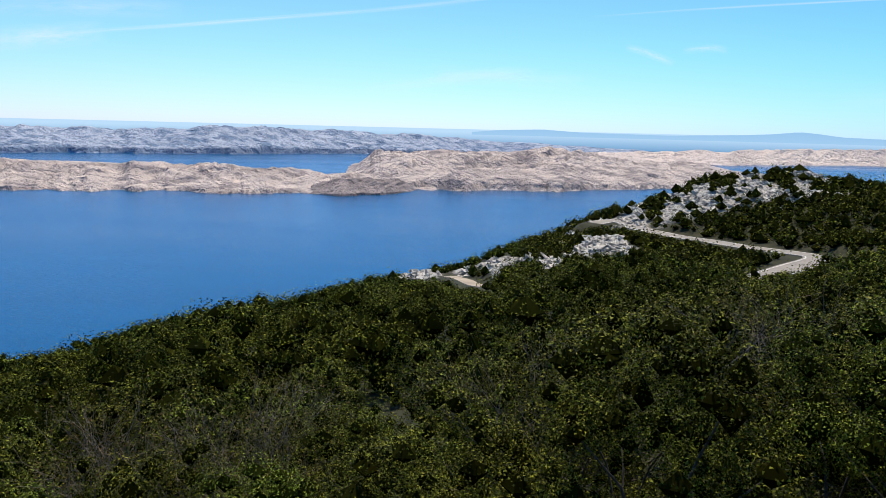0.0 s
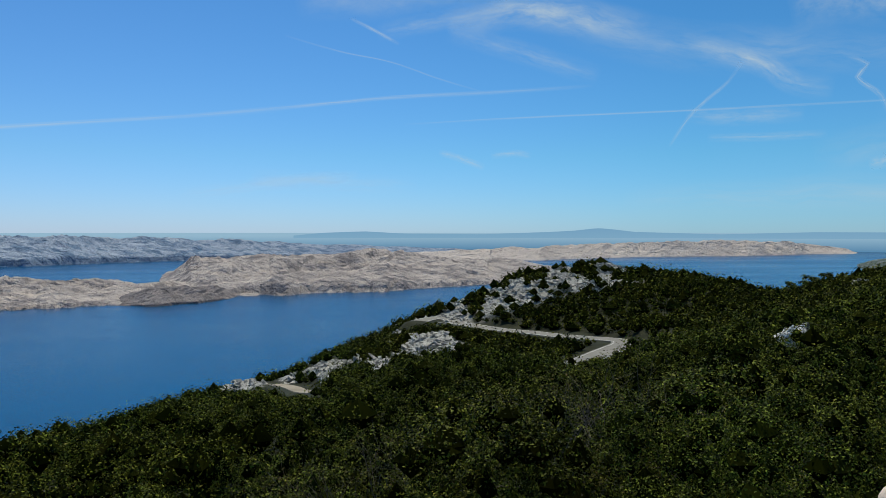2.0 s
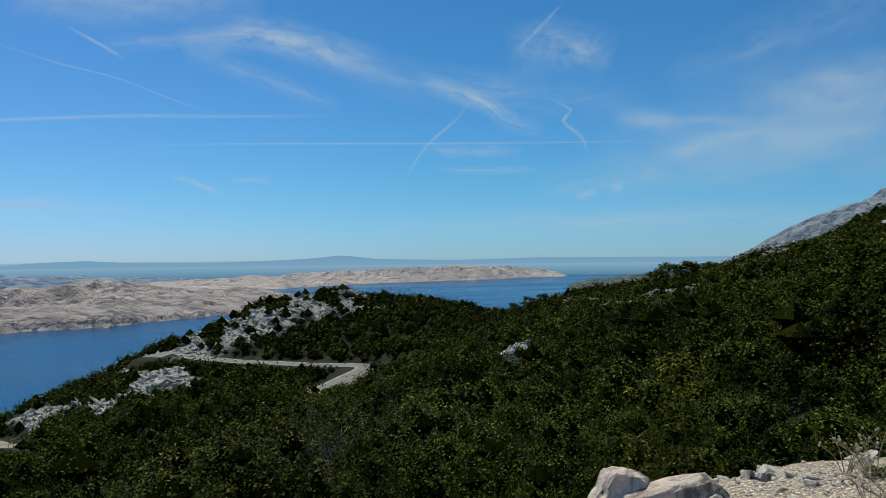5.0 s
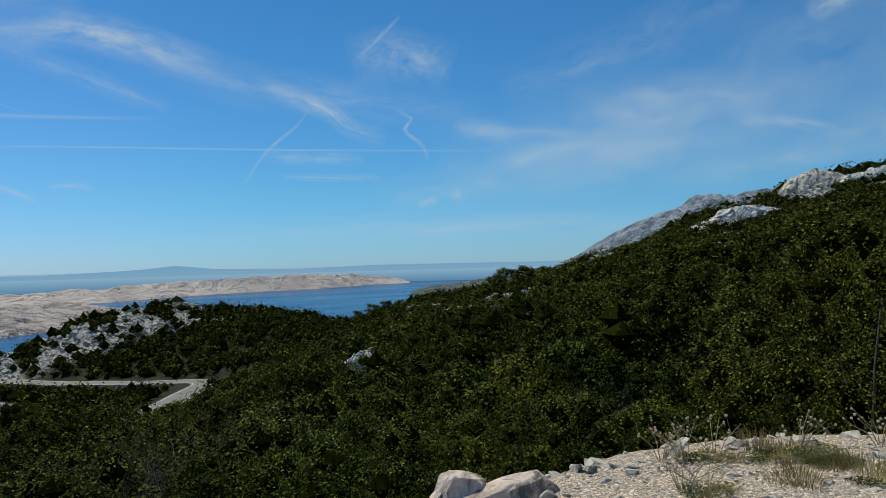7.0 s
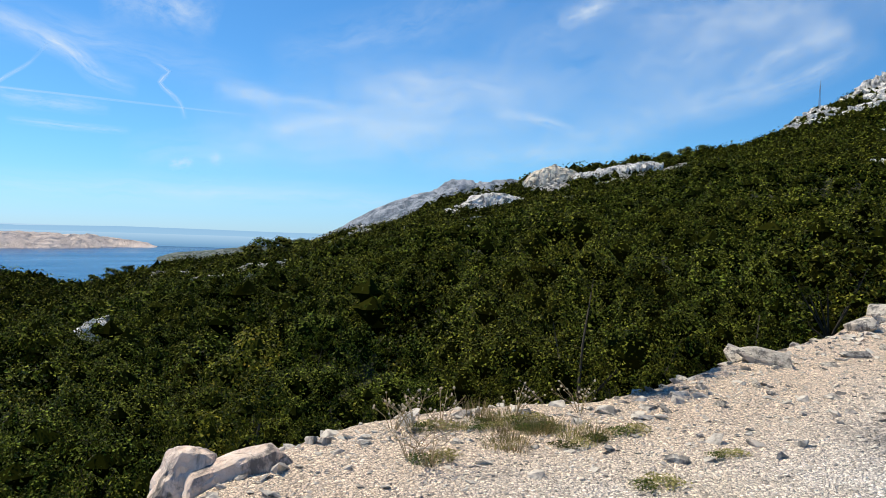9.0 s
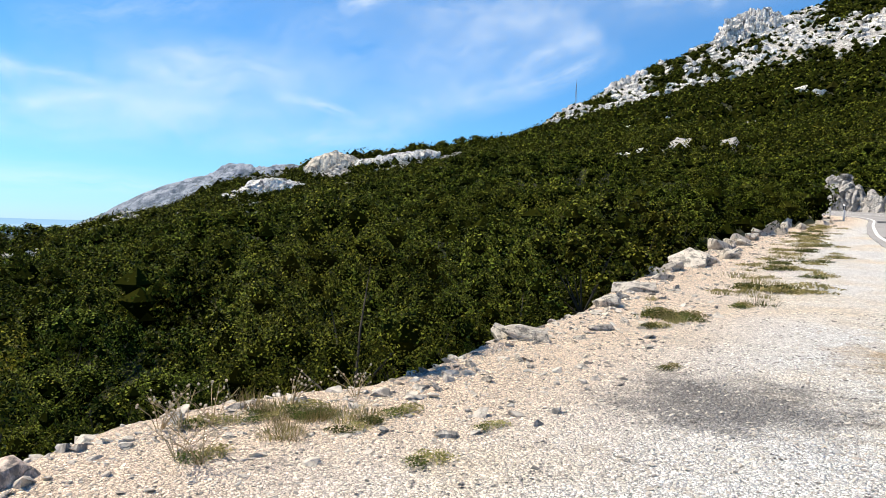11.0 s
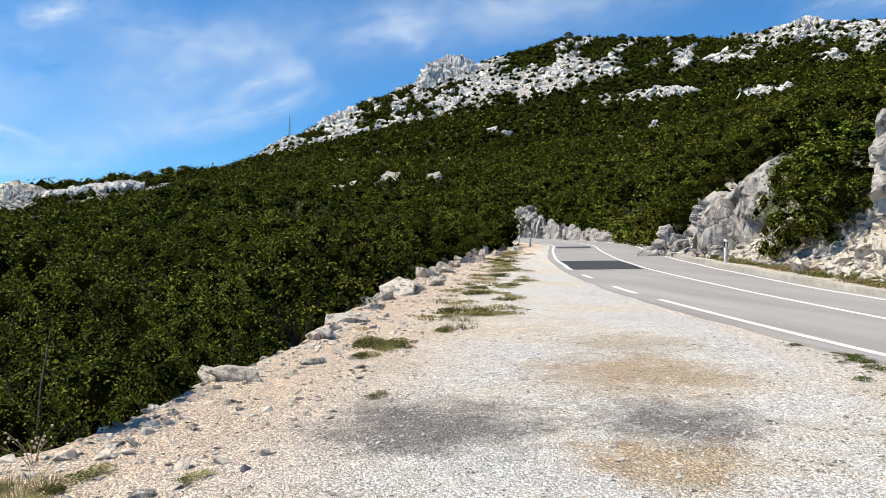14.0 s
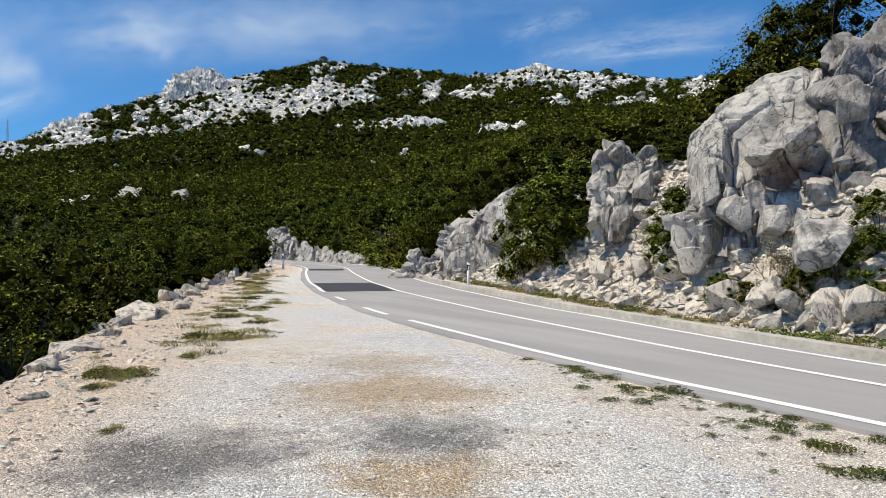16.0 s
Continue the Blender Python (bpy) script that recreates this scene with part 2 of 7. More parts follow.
def height(x, y):
    x, y = np.asarray(x, float), np.asarray(y, float)
    r = np.hypot(x, y)
    h = natural(x, y)
    amp = smooth(20, 120, r)
    for pts in HILL_ROADS:
        amp = amp * (0.25 + 0.75 * smooth(6, 34, line_dist(x, y, pts)[0]))
    h = h + amp * (fbm(x, y, 40, 3, 1) - 0.5) * 5.0 + smooth(380, 650, r) * (fbm(x, y, 110, 4, 5) - 0.5) * 7
    rk = rockiness(x, y)
    h = h + rk * ((fbm(x, y, 7, 3, 21) - 0.35) * 4.0 * smooth(60, 160, r) * (1.3 - 0.9 * smooth(0.3, 0.7, fbm(x, y, 5, 2, 8))) + smooth(350, 600, r) * (fbm(x, y, 14, 3, 22) - 0.2) * 4.5)
    for pts in HILL_ROADS:
        d, w = line_dist(x, y, pts)
        i = np.clip(w.astype(int), 0, len(pts) - 2)
        zs = np.array([p[2] for p in pts])
        zr = zs[i] + (zs[i + 1] - zs[i]) * (w - i)
        h = np.where(d < 9, zr + (h - zr) * smooth(3.8, 9, d), h)
    g = graded(x, y)
    ins = inside(x, y, EDGE + KERB)
    de, _ = line_dist(x, y, EDGE)
    dk, _ = line_dist(x, y, KERB)
    out = np.where(de < dk, smooth(0.1, 2.6, de), smooth(0.5, 4.5, dk))
    worn = np.where(ins, g + 0.05 * (fbm(x, y, 1.5, 2, 40) - 0.5) * smooth(0.0, 0.8, dk - 6.2), g + (h - g) * out)
    return np.where(r < 130, worn, h)


def hill_road(*places):
    """A road on the hillside from places (direction, degrees below level, distance)."""
    HILL_ROADS.append([(*on_plan(a, r), -r * math.tan(radians(e))) for a, e, r in places])


hill_road((11.6, 6.95, 230), (12.8, 6.7, 236), (13.9, 6.8, 233), (14.6, 7.1, 224), (15.7, 7.3, 212), (17.8, 7.6, 203),
          (19.8, 7.75, 196), (22.5, 8.0, 188), (24.3, 8.1, 184), (26.6, 8.2, 180), (27.3, 8.45, 174), (25.9, 9.1, 163), (24.2, 9.9, 148), (22.8, 10.6, 138))
hill_road(*((a, -math.degrees(math.atan2(float(natural(*on_plan(a, r))) - 0.2, r)), r) for a, r in ((0.5, 190), (1.7, 172), (2.6, 156), (4.1, 143))))

# ---- materials ----
class Nodes:
    """Short hand for a node material."""

    def __init__(self, name):
        self.mat = bpy.data.materials.new(name)
        self.mat.use_nodes = True
        self.t = self.mat.node_tree
        self.bsdf = self.t.nodes["Principled BSDF"]
        self.out = self.t.nodes["Material Output"]

    def n(self, kind, **kw):
        node = self.t.nodes.new(kind)
        for k, v in kw.items():
            node.inputs[k.replace("_", " ")].default_value = v
        return node

    def put(self, a, b):
        self.t.links.new(a, b)

    def coords(self, kind="Object", scale=(1, 1, 1)):
        c = self.n("ShaderNodeTexCoord")
        m = self.n("ShaderNodeMapping", Scale=scale)
        self.put(c.outputs[kind], m.inputs["Vector"])
        return m.outputs[0]

    def noise(self, vec, scale, detail=4.0, rough=0.55):
        n = self.n("ShaderNodeTexNoise", Scale=scale, Detail=detail, Roughness=rough)
        self.put(vec, n.inputs["Vector"])
        return n.outputs["Fac"]

    def voronoi(self, vec, scale, feature="F1", out="Distance"):
        n = self.n("ShaderNodeTexVoronoi", Scale=scale)
        n.feature = feature
        self.put(vec, n.inputs["Vector"])
        return n.outputs[out]

    def ramp(self, fac, *stops):
        n = self.n("ShaderNodeValToRGB")
        e = n.color_ramp.elements
        while len(e) < len(stops):
            e.new(0.5)
        for el, (p, c) in zip(e, stops):
            el.position = p
            el.color = (*c, 1) if len(c) == 3 else c
        self.put(fac, n.inputs["Fac"])
        return n.outputs["Color"]

    def mix(self, fac, a, b, mode="MIX"):
        n = self.n("ShaderNodeMix")
        n.data_type, n.blend_type = "RGBA", mode
        for sock, v in ((n.inputs[0], fac), (n.inputs[6], a), (n.inputs[7], b)):
            if isinstance(v, (int, float)):
                sock.default_value = v
            elif isinstance(v, tuple):
                sock.default_value = (*v, 1)
            else:
                self.put(v, sock)
        return n.outputs[2]

    def math(self, op, a, b=0.0, clamp=False):
        n = self.n("ShaderNodeMath")
        n.operation, n.use_clamp = op, clamp
        for sock, v in zip(n.inputs, (a, b)):
            if isinstance(v, (int, float)):
                sock.default_value = v
            else:
                self.put(v, sock)
        return n.outputs[0]

    def bump(self, fac, strength, dist, normal=None):
        n = self.n("ShaderNodeBump", Strength=strength, Distance=dist)
        self.put(fac, n.inputs["Height"])
        if normal is not None:
            self.put(normal, n.inputs["Normal"])
        return n.outputs[0]

    def finish(self, color, rough=0.8, normal=None, spec=0.3):
        if isinstance(color, tuple):
            self.bsdf.inputs["Base Color"].default_value = (*color, 1)
        else:
            self.put(color, self.bsdf.inputs["Base Color"])
        if isinstance(rough, (int, float)):
            self.bsdf.inputs["Roughness"].default_value = rough
        else:
            self.put(rough, self.bsdf.inputs["Roughness"])
        self.bsdf.inputs["Specular IOR Level"].default_value = spec
        if normal is not None:
            self.put(normal, self.bsdf.inputs["Normal"])
        return self.mat


def leaf_material(name, dark, light, gold=(0.16, 0.13, 0.03), gold_part=0.04, glow=0.3, gloss=0.05):
    """Leaves that differ one by one, from clump to clump and from tree to tree, and let some light through."""
    k = Nodes(name)
    g = k.n("ShaderNodeNewGeometry")
    o = k.n("ShaderNodeObjectInfo")
    c = k.ramp(g.outputs["Random Per Island"], (0.0, dark), (0.5, tuple(0.22 * b + 0.78 * a for a, b in zip(dark, light))), (0.88, light), (1.0 - gold_part, light), (1.0, gold))
    big = k.noise(k.coords("Object"), 0.35, 2)
    c = k.mix(k.ramp(big, (0.4, (0, 0, 0)), (0.7, (0.6, 0.6, 0.6))), c, k.mix(0.35, c, (0.08, 0.078, 0.012)))
    hue = k.n("ShaderNodeHueSaturation", Saturation=1.0)
    tone = k.n("ShaderNodeAttribute")
    tone.attribute_name = "tone"
    shift = k.math("ADD", k.math("MULTIPLY", o.outputs["Random"], 0.04), k.math("MULTIPLY", tone.outputs["Fac"], -0.035))
    k.put(k.math("ADD", shift, 0.475), hue.inputs["Hue"])
    k.put(k.math("MULTIPLY", k.math("ADD", k.math("MULTIPLY", o.outputs["Random"], 0.5), 0.75), k.math("ADD", tone.outputs["Fac"], 1.0)), hue.inputs["Value"])
    k.put(c, hue.inputs["Color"])
    k.finish(hue.outputs[0], 0.5, None, gloss)
    tr = k.n("ShaderNodeBsdfTranslucent")
    k.put(hue.outputs[0], tr.inputs["Color"])
    m = k.n("ShaderNodeMixShader", Fac=glow)
    k.put(k.bsdf.outputs[0], m.inputs[1])
    k.put(tr.outputs[0], m.inputs[2])
    k.put(m.outputs[0], k.out.inputs["Surface"])
    return k.mat


def limestone(name, light=(0.45, 0.43, 0.395), dark=(0.17, 0.16, 0.145), warm=(0.44, 0.35, 0.27), size=1.0, warm_part=0.35):
    k = Nodes(name)
    v = k.coords("Object", (size, size, size))
    a = k.noise(v, 0.8, 8, 0.65)
    b = k.noise(v, 6.0, 6, 0.7)
    c = k.ramp(a, (0.3, dark), (0.55, light), (0.75, light))
    c = k.mix(k.ramp(k.noise(v, 0.5, 3), (0.6 - 0.2 * warm_part, (0, 0, 0)), (0.85, (warm_part, warm_part, warm_part))), c, warm)
    c = k.mix(0.35, c, k.ramp(b, (0.3, (0.2, 0.2, 0.2)), (0.7, (0.75, 0.74, 0.72))), "OVERLAY")
    warp = k.n("ShaderNodeVectorMath")
    warp.operation = "ADD"
    k.put(v, warp.inputs[0])
    nt = k.n("ShaderNodeTexNoise", Scale=1.5, Detail=4.0)
    k.put(v, nt.inputs["Vector"])
    k.put(nt.outputs["Color"], warp.inputs[1])
    crack = k.ramp(k.voronoi(warp.outputs[0], 0.8, "DISTANCE_TO_EDGE"), (0.0, (0, 0, 0)), (0.02, (1, 1, 1)))
    crack = k.math("MULTIPLY", crack, k.ramp(k.voronoi(warp.outputs[0], 2.3, "DISTANCE_TO_EDGE"), (0.0, (0.45, 0.45, 0.45)), (0.014, (1, 1, 1))))
    gap = k.ramp(k.noise(v, 0.9, 3), (0.46, (0, 0, 0)), (0.56, (1, 1, 1)))
    c = k.mix(k.math("MULTIPLY", k.math("MULTIPLY", k.math("SUBTRACT", 1.0, crack), gap), 0.92), c, (0.03, 0.047, 0.043))
    streak = k.noise(k.coords("Object", (size * 1.2, size * 1.2, size * 0.22)), 1.6, 7, 0.7)
    c = k.mix(k.ramp(streak, (0.5, (0, 0, 0)), (0.6, (0.85, 0.85, 0.85))), c, (0.1, 0.098, 0.095))
    rust = k.n("ShaderNodeAttribute")
    rust.attribute_name = "rust"
    c = k.mix(k.math("MULTIPLY", rust.outputs["Fac"], 0.75), c, (0.36, 0.2, 0.14))
    n1 = k.bump(a, 0.6, 0.25 / size)
    n2 = k.bump(b, 0.5, 0.06 / size, n1)
    n3 = k.bump(crack, 0.3, 0.05 / size, n2)
    return k.finish(c, 0.88, n3, 0.2)


def ground_material():
    """Soil and leaf litter, bare limestone where the land is rocky, gravel on the levelled ground."""
    k = Nodes("hillside_ground")
    v = k.coords("Object")
    att = k.n("ShaderNodeAttribute")
    att.attribute_name = "cover"
    sep = k.n("ShaderNodeSeparateColor")
    k.put(att.outputs["Color"], sep.inputs[0])
    soil = k.ramp(k.noise(v, 0.35, 6), (0.3, (0.016, 0.019, 0.009)), (0.65, (0.03, 0.032, 0.014)), (0.8, (0.07, 0.058, 0.035)))
    st = k.noise(v, 0.18, 9, 0.7)
    stone = k.ramp(st, (0.3, (0.26, 0.25, 0.23)), (0.5, (0.5, 0.485, 0.45)), (0.7, (0.62, 0.6, 0.55)))
    fine = k.noise(v, 0.9, 6, 0.7)
    stone = k.mix(k.ramp(fine, (0.38, (1, 1, 1)), (0.5, (0, 0, 0))), stone, (0.07, 0.07, 0.06))
    c = k.mix(sep.outputs[0], soil, stone)
    push = k.n("ShaderNodeTexNoise", Scale=11.0, Detail=4.0)
    k.put(v, push.inputs["Vector"])
    sway = k.n("ShaderNodeVectorMath")
    sway.operation = "MULTIPLY_ADD"
    k.put(push.outputs["Color"], sway.inputs[0])
    sway.inputs[1].default_value = (0.035, 0.035, 0.035)
    k.put(v, sway.inputs[2])
    cell = k.n("ShaderNodeTexVoronoi", Scale=34.0)
    k.put(sway.outputs[0], cell.inputs["Vector"])
    chips = k.n("ShaderNodeTexVoronoi", Scale=95.0)
    k.put(sway.outputs[0], chips.inputs["Vector"])
    tone = k.ramp(k.noise(v, 0.33, 5, 0.6), (0.36, (0.9, 0.9, 0.89)), (0.5, (0.96, 0.945, 0.91)), (0.66, (0.98, 0.88, 0.73)))
    tone = k.mix(k.math("MULTIPLY", sep.outputs[2], 0.9), tone, (0.93, 0.745, 0.575))
    for px, py, rad, col, part_of in ((6.7, -1.5, 1.3, (0.2, 0.195, 0.19), 0.85), (6.2, -3.6, 1.1, (0.2, 0.195, 0.19), 0.85), (8.4, -4.4, 1.7, (0.62, 0.45, 0.25), 0.8), (5.2, -2.9, 0.9, (0.62, 0.45, 0.25), 0.8), (10.5, -5.2, 1.4, (0.6, 0.47, 0.3), 0.6)):
        far = k.n("ShaderNodeVectorMath", Vector=(px, py, -1.6))
        far.operation = "DISTANCE"
        far.inputs[1].default_value = (px, py, -1.55)
        k.put(v, far.inputs[0])
        d = k.math("ADD", k.math("DIVIDE", far.outputs["Value"], rad), k.math("MULTIPLY", k.math("SUBTRACT", k.noise(v, 1.9, 8, 0.75), 0.5), 2.2))
        tone = k.mix(k.math("MULTIPLY", k.ramp(d, (0.35, (1, 1, 1)), (1.0, (0, 0, 0))), part_of), tone, col)
    grain = k.ramp(k.math("FRACT", k.math("MULTIPLY", cell.outputs["Color"], 3.7)), (0.0, (0.5, 0.49, 0.47)), (0.25, (0.85, 0.84, 0.82)), (0.7, (1.1, 1.08, 1.05)), (1.0, (1.7, 1.68, 1.64)))
    gravel = k.mix(1.0, tone, grain, "MULTIPLY")
    chip = k.ramp(k.math("FRACT", k.math("MULTIPLY", chips.outputs["Color"], 5.3)), (0.0, (0.4, 0.39, 0.38)), (0.3, (0.85, 0.84, 0.82)), (0.65, (1.1, 1.09, 1.07)), (1.0, (1.6, 1.59, 1.56)))
    gravel = k.mix(k.ramp(k.noise(v, 4.0, 5, 0.7), (0.4, (0.15, 0.15, 0.15)), (0.6, (0.9, 0.9, 0.9))), gravel, k.mix(1.0, tone, chip, "MULTIPLY"))
    rims = []
    for scale in (34.0, 95.0):  # dark gaps between the stones
        e = k.n("ShaderNodeTexVoronoi", Scale=scale)
        e.feature = "DISTANCE_TO_EDGE"
        k.put(sway.outputs[0], e.inputs["Vector"])
        rims.append(e.outputs["Distance"])
    gaps = k.math("MULTIPLY", k.ramp(rims[0], (0.0, (0.3, 0.3, 0.3)), (0.15, (1.06, 1.06, 1.06))), k.ramp(rims[1], (0.0, (0.62, 0.62, 0.62)), (0.12, (1, 1, 1))))
    fines = k.noise(v, 1.3, 6, 0.7)
    gravel = k.mix(k.ramp(fines, (0.5, (0, 0, 0)), (0.75, (0.4, 0.4, 0.4))), gravel, (0.6, 0.55, 0.48))
    gravel = k.mix(0.78, gravel, gaps, "MULTIPLY")
    c = k.mix(sep.outputs[1], c, gravel)
    n1 = k.bump(k.math("MULTIPLY", k.math("ADD", st, fine), sep.outputs[0]), 0.9, 1.2)
    n2 = k.bump(k.math("MULTIPLY", k.math("SUBTRACT", 1.0, k.math("ADD", cell.outputs["Distance"], k.math("MULTIPLY", chips.outputs["Distance"], 0.5))), sep.outputs[1]), 1.0, 0.036, n1)
    return k.finish(c, 0.92, n2, 0.15)


def island_material(name, light, dark, scrub, scrub_part, size=0.01, cliff_part=0.7):
    k = Nodes(name)
    v = k.coords("Object")
    a = k.noise(v, size, 9, 0.62)
    c = k.ramp(a, (0.32, dark), (0.52, light), (0.7, light))
    s = k.ramp(k.noise(v, size * 2.2, 8, 0.7), (0.62 - scrub_part, (0, 0, 0)), (0.72 - scrub_part, (1, 1, 1)))
    c = k.mix(k.math("MULTIPLY", s, 0.8), c, scrub)
    g = k.n("ShaderNodeNewGeometry")
    up = k.n("ShaderNodeSeparateXYZ")
    k.put(g.outputs["True Normal"], up.inputs[0])
    steep = k.math("SUBTRACT", up.outputs["Z"], k.math("MULTIPLY", k.math("SUBTRACT", k.noise(v, size * 6, 6, 0.7), 0.5), 0.5))
    c = k.mix(k.ramp(steep, (0.55, (cliff_part, cliff_part, cliff_part)), (0.86, (0, 0, 0))), c, tuple(0.8 * (a + b) / 2 for a, b in zip(dark, scrub)))
    ridged = k.math("ABSOLUTE", k.math("SUBTRACT", k.noise(v, size * 1.7, 6, 0.6), 0.5))
    return k.finish(c, 0.95, k.bump(k.noise(v, size * 2.5, 6, 0.6), 0.8, 0.1 / size, k.bump(ridged, 1.0, -0.6 / size)), 0.05)


def plain(name, color, rough=0.6, grain=0.12, scale=30.0, spec=0.3, bump=0.004):
    """Paint, concrete and the like, with a little unevenness and dirt."""
    k = Nodes(name)
    v = k.coords("Object")
    f = k.noise(v, scale, 5, 0.65)
    f2 = k.noise(v, scale * 0.08, 4, 0.6)
    lo = tuple(x * (1 - 1.6 * grain) for x in color)
    hi = tuple(min(x * (1 + grain), 0.95) for x in color)
    c = k.ramp(k.math("ADD", k.math("MULTIPLY", f, 0.5), k.math("MULTIPLY", f2, 0.5)), (0.35, lo), (0.65, hi))
    return k.finish(c, rough, k.bump(f, 0.4, bump), spec)


def asphalt_material(name, color):
    k = Nodes(name)
    v = k.coords("Object")
    a = k.noise(v, 60.0, 4, 0.7)
    b = k.noise(k.coords("Object", (0.12, 1.0, 1.0)), 0.9, 5, 0.6)
    c = k.ramp(k.math("ADD", k.math("MULTIPLY", a, 0.45), k.math("MULTIPLY", b, 0.55)), (0.35, tuple(x * 0.78 for x in color)), (0.65, tuple(x * 1.2 for x in color)))
    return k.finish(c, 0.78, k.bump(a, 0.5, 0.008), 0.35)


def sea_material():
    k = Nodes("sea_water")
    v = k.coords("Object")
    w = k.noise(v, 0.25, 6, 0.65)
    slow = k.noise(k.coords("Object", (0.35, 1.0, 1.0)), 0.006, 5, 0.55)
    c = k.ramp(slow, (0.3, (0.0, 0.06, 0.17)), (0.7, (0.0, 0.078, 0.215)))
    k.bsdf.inputs["IOR"].default_value = 1.33
    return k.finish(c, k.ramp(slow, (0.3, (0.16, 0.16, 0.16)), (0.7, (0.26, 0.26, 0.26))), k.bump(w, 0.3, 1.2), 0.14)


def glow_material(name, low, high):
    """Far haze put into emission colours: a backdrop that glows by itself."""
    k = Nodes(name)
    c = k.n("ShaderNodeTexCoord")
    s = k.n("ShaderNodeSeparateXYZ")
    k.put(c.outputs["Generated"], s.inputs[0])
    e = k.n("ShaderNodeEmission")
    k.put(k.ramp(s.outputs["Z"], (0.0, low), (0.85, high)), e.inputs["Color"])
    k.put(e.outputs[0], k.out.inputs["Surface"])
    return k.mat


M_GROUND = ground_material()
M_SEA = sea_material()
M_ROCK = limestone("limestone")
M_ROCK_WARM = limestone("warm_limestone", (0.8, 0.66, 0.55), (0.58, 0.46, 0.385), (0.66, 0.44, 0.3), 2.0, 0.7)
M_STONE = limestone("broken_limestone", (0.62, 0.575, 0.5), (0.44, 0.4, 0.345), (0.6, 0.47, 0.35), 1.6, 0.5)
# the near-black ends put the shade among the leaves into their colour
M_OAK = leaf_material("oak_leaves", (0.003, 0.005, 0.0005), (0.195, 0.235, 0.028), (0.26, 0.24, 0.05), 0.03, glow=0.05, gloss=0.02)
M_SCRUB = leaf_material("scrub_leaves", (0.003, 0.0055, 0.0005), (0.138, 0.165, 0.018), (0.16, 0.15, 0.03), 0.03, glow=0.03, gloss=0.01)
M_GOLD = leaf_material("golden_leaves", (0.03, 0.035, 0.004), (0.24, 0.24, 0.025), (0.3, 0.22, 0.03), 0.15, glow=0.25)
M_TRACK = plain("dirt_track", (0.34, 0.29, 0.22), 0.95, 0.25, 0.6)
M_DRY = leaf_material("browning_leaves", (0.05, 0.05, 0.016), (0.14, 0.13, 0.04), (0.22, 0.15, 0.05), 0.15)
# near-black: the shade inside crowns and bushes is put into the colour
M_CORE_SHADE = leaf_material("painted_leaf_shade", (0.003, 0.005, 0.0006), (0.014, 0.018, 0.003), (0.018, 0.018, 0.004), 0.05, glow=0.0, gloss=0.0)
M_GRASS = leaf_material("dry_grass", (0.22, 0.2, 0.075), (0.44, 0.38, 0.17), (0.5, 0.4, 0.22), 0.2, glow=0.3)
M_HERB = leaf_material("green_herbs", (0.05, 0.07, 0.015), (0.17, 0.2, 0.05), (0.32, 0.28, 0.09), 0.1)
M_BARK = plain("bark", (0.09, 0.078, 0.062), 0.9, 0.3, 8.0, 0.1, 0.02)
M_ASPHALT = asphalt_material("worn_asphalt", (0.31, 0.3, 0.29))
M_PATCH = asphalt_material("fresh_asphalt", (0.045, 0.045, 0.047))
M_FAR_ROAD = asphalt_material("pale_road", (0.21, 0.195, 0.17))
M_LINE = plain("road_paint", (0.78, 0.78, 0.75), 0.6, 0.1, 14.0)
M_KERB = plain("kerb_concrete", (0.42, 0.4, 0.35), 0.9, 0.25, 5.0)
M_WHITE = plain("white_plastic", (0.8, 0.8, 0.79), 0.45, 0.05, 9.0)
M_BLACK = plain("black_plastic", (0.03, 0.03, 0.03), 0.5, 0.1, 9.0)
M_RED = plain("red_reflector", (0.5, 0.02, 0.02), 0.25, 0.1, 9.0, 0.6)
M_STEEL = plain("galvanised_steel", (0.32, 0.33, 0.34), 0.5, 0.1, 3.0)

M_STALK = plain("dead_stalk", (0.42, 0.32, 0.18), 0.9, 0.2, 30.0)
M_TRUNK_DEAD = plain("dead_wood", (0.17, 0.145, 0.115), 0.9, 0.3, 8.0, 0.1, 0.02)


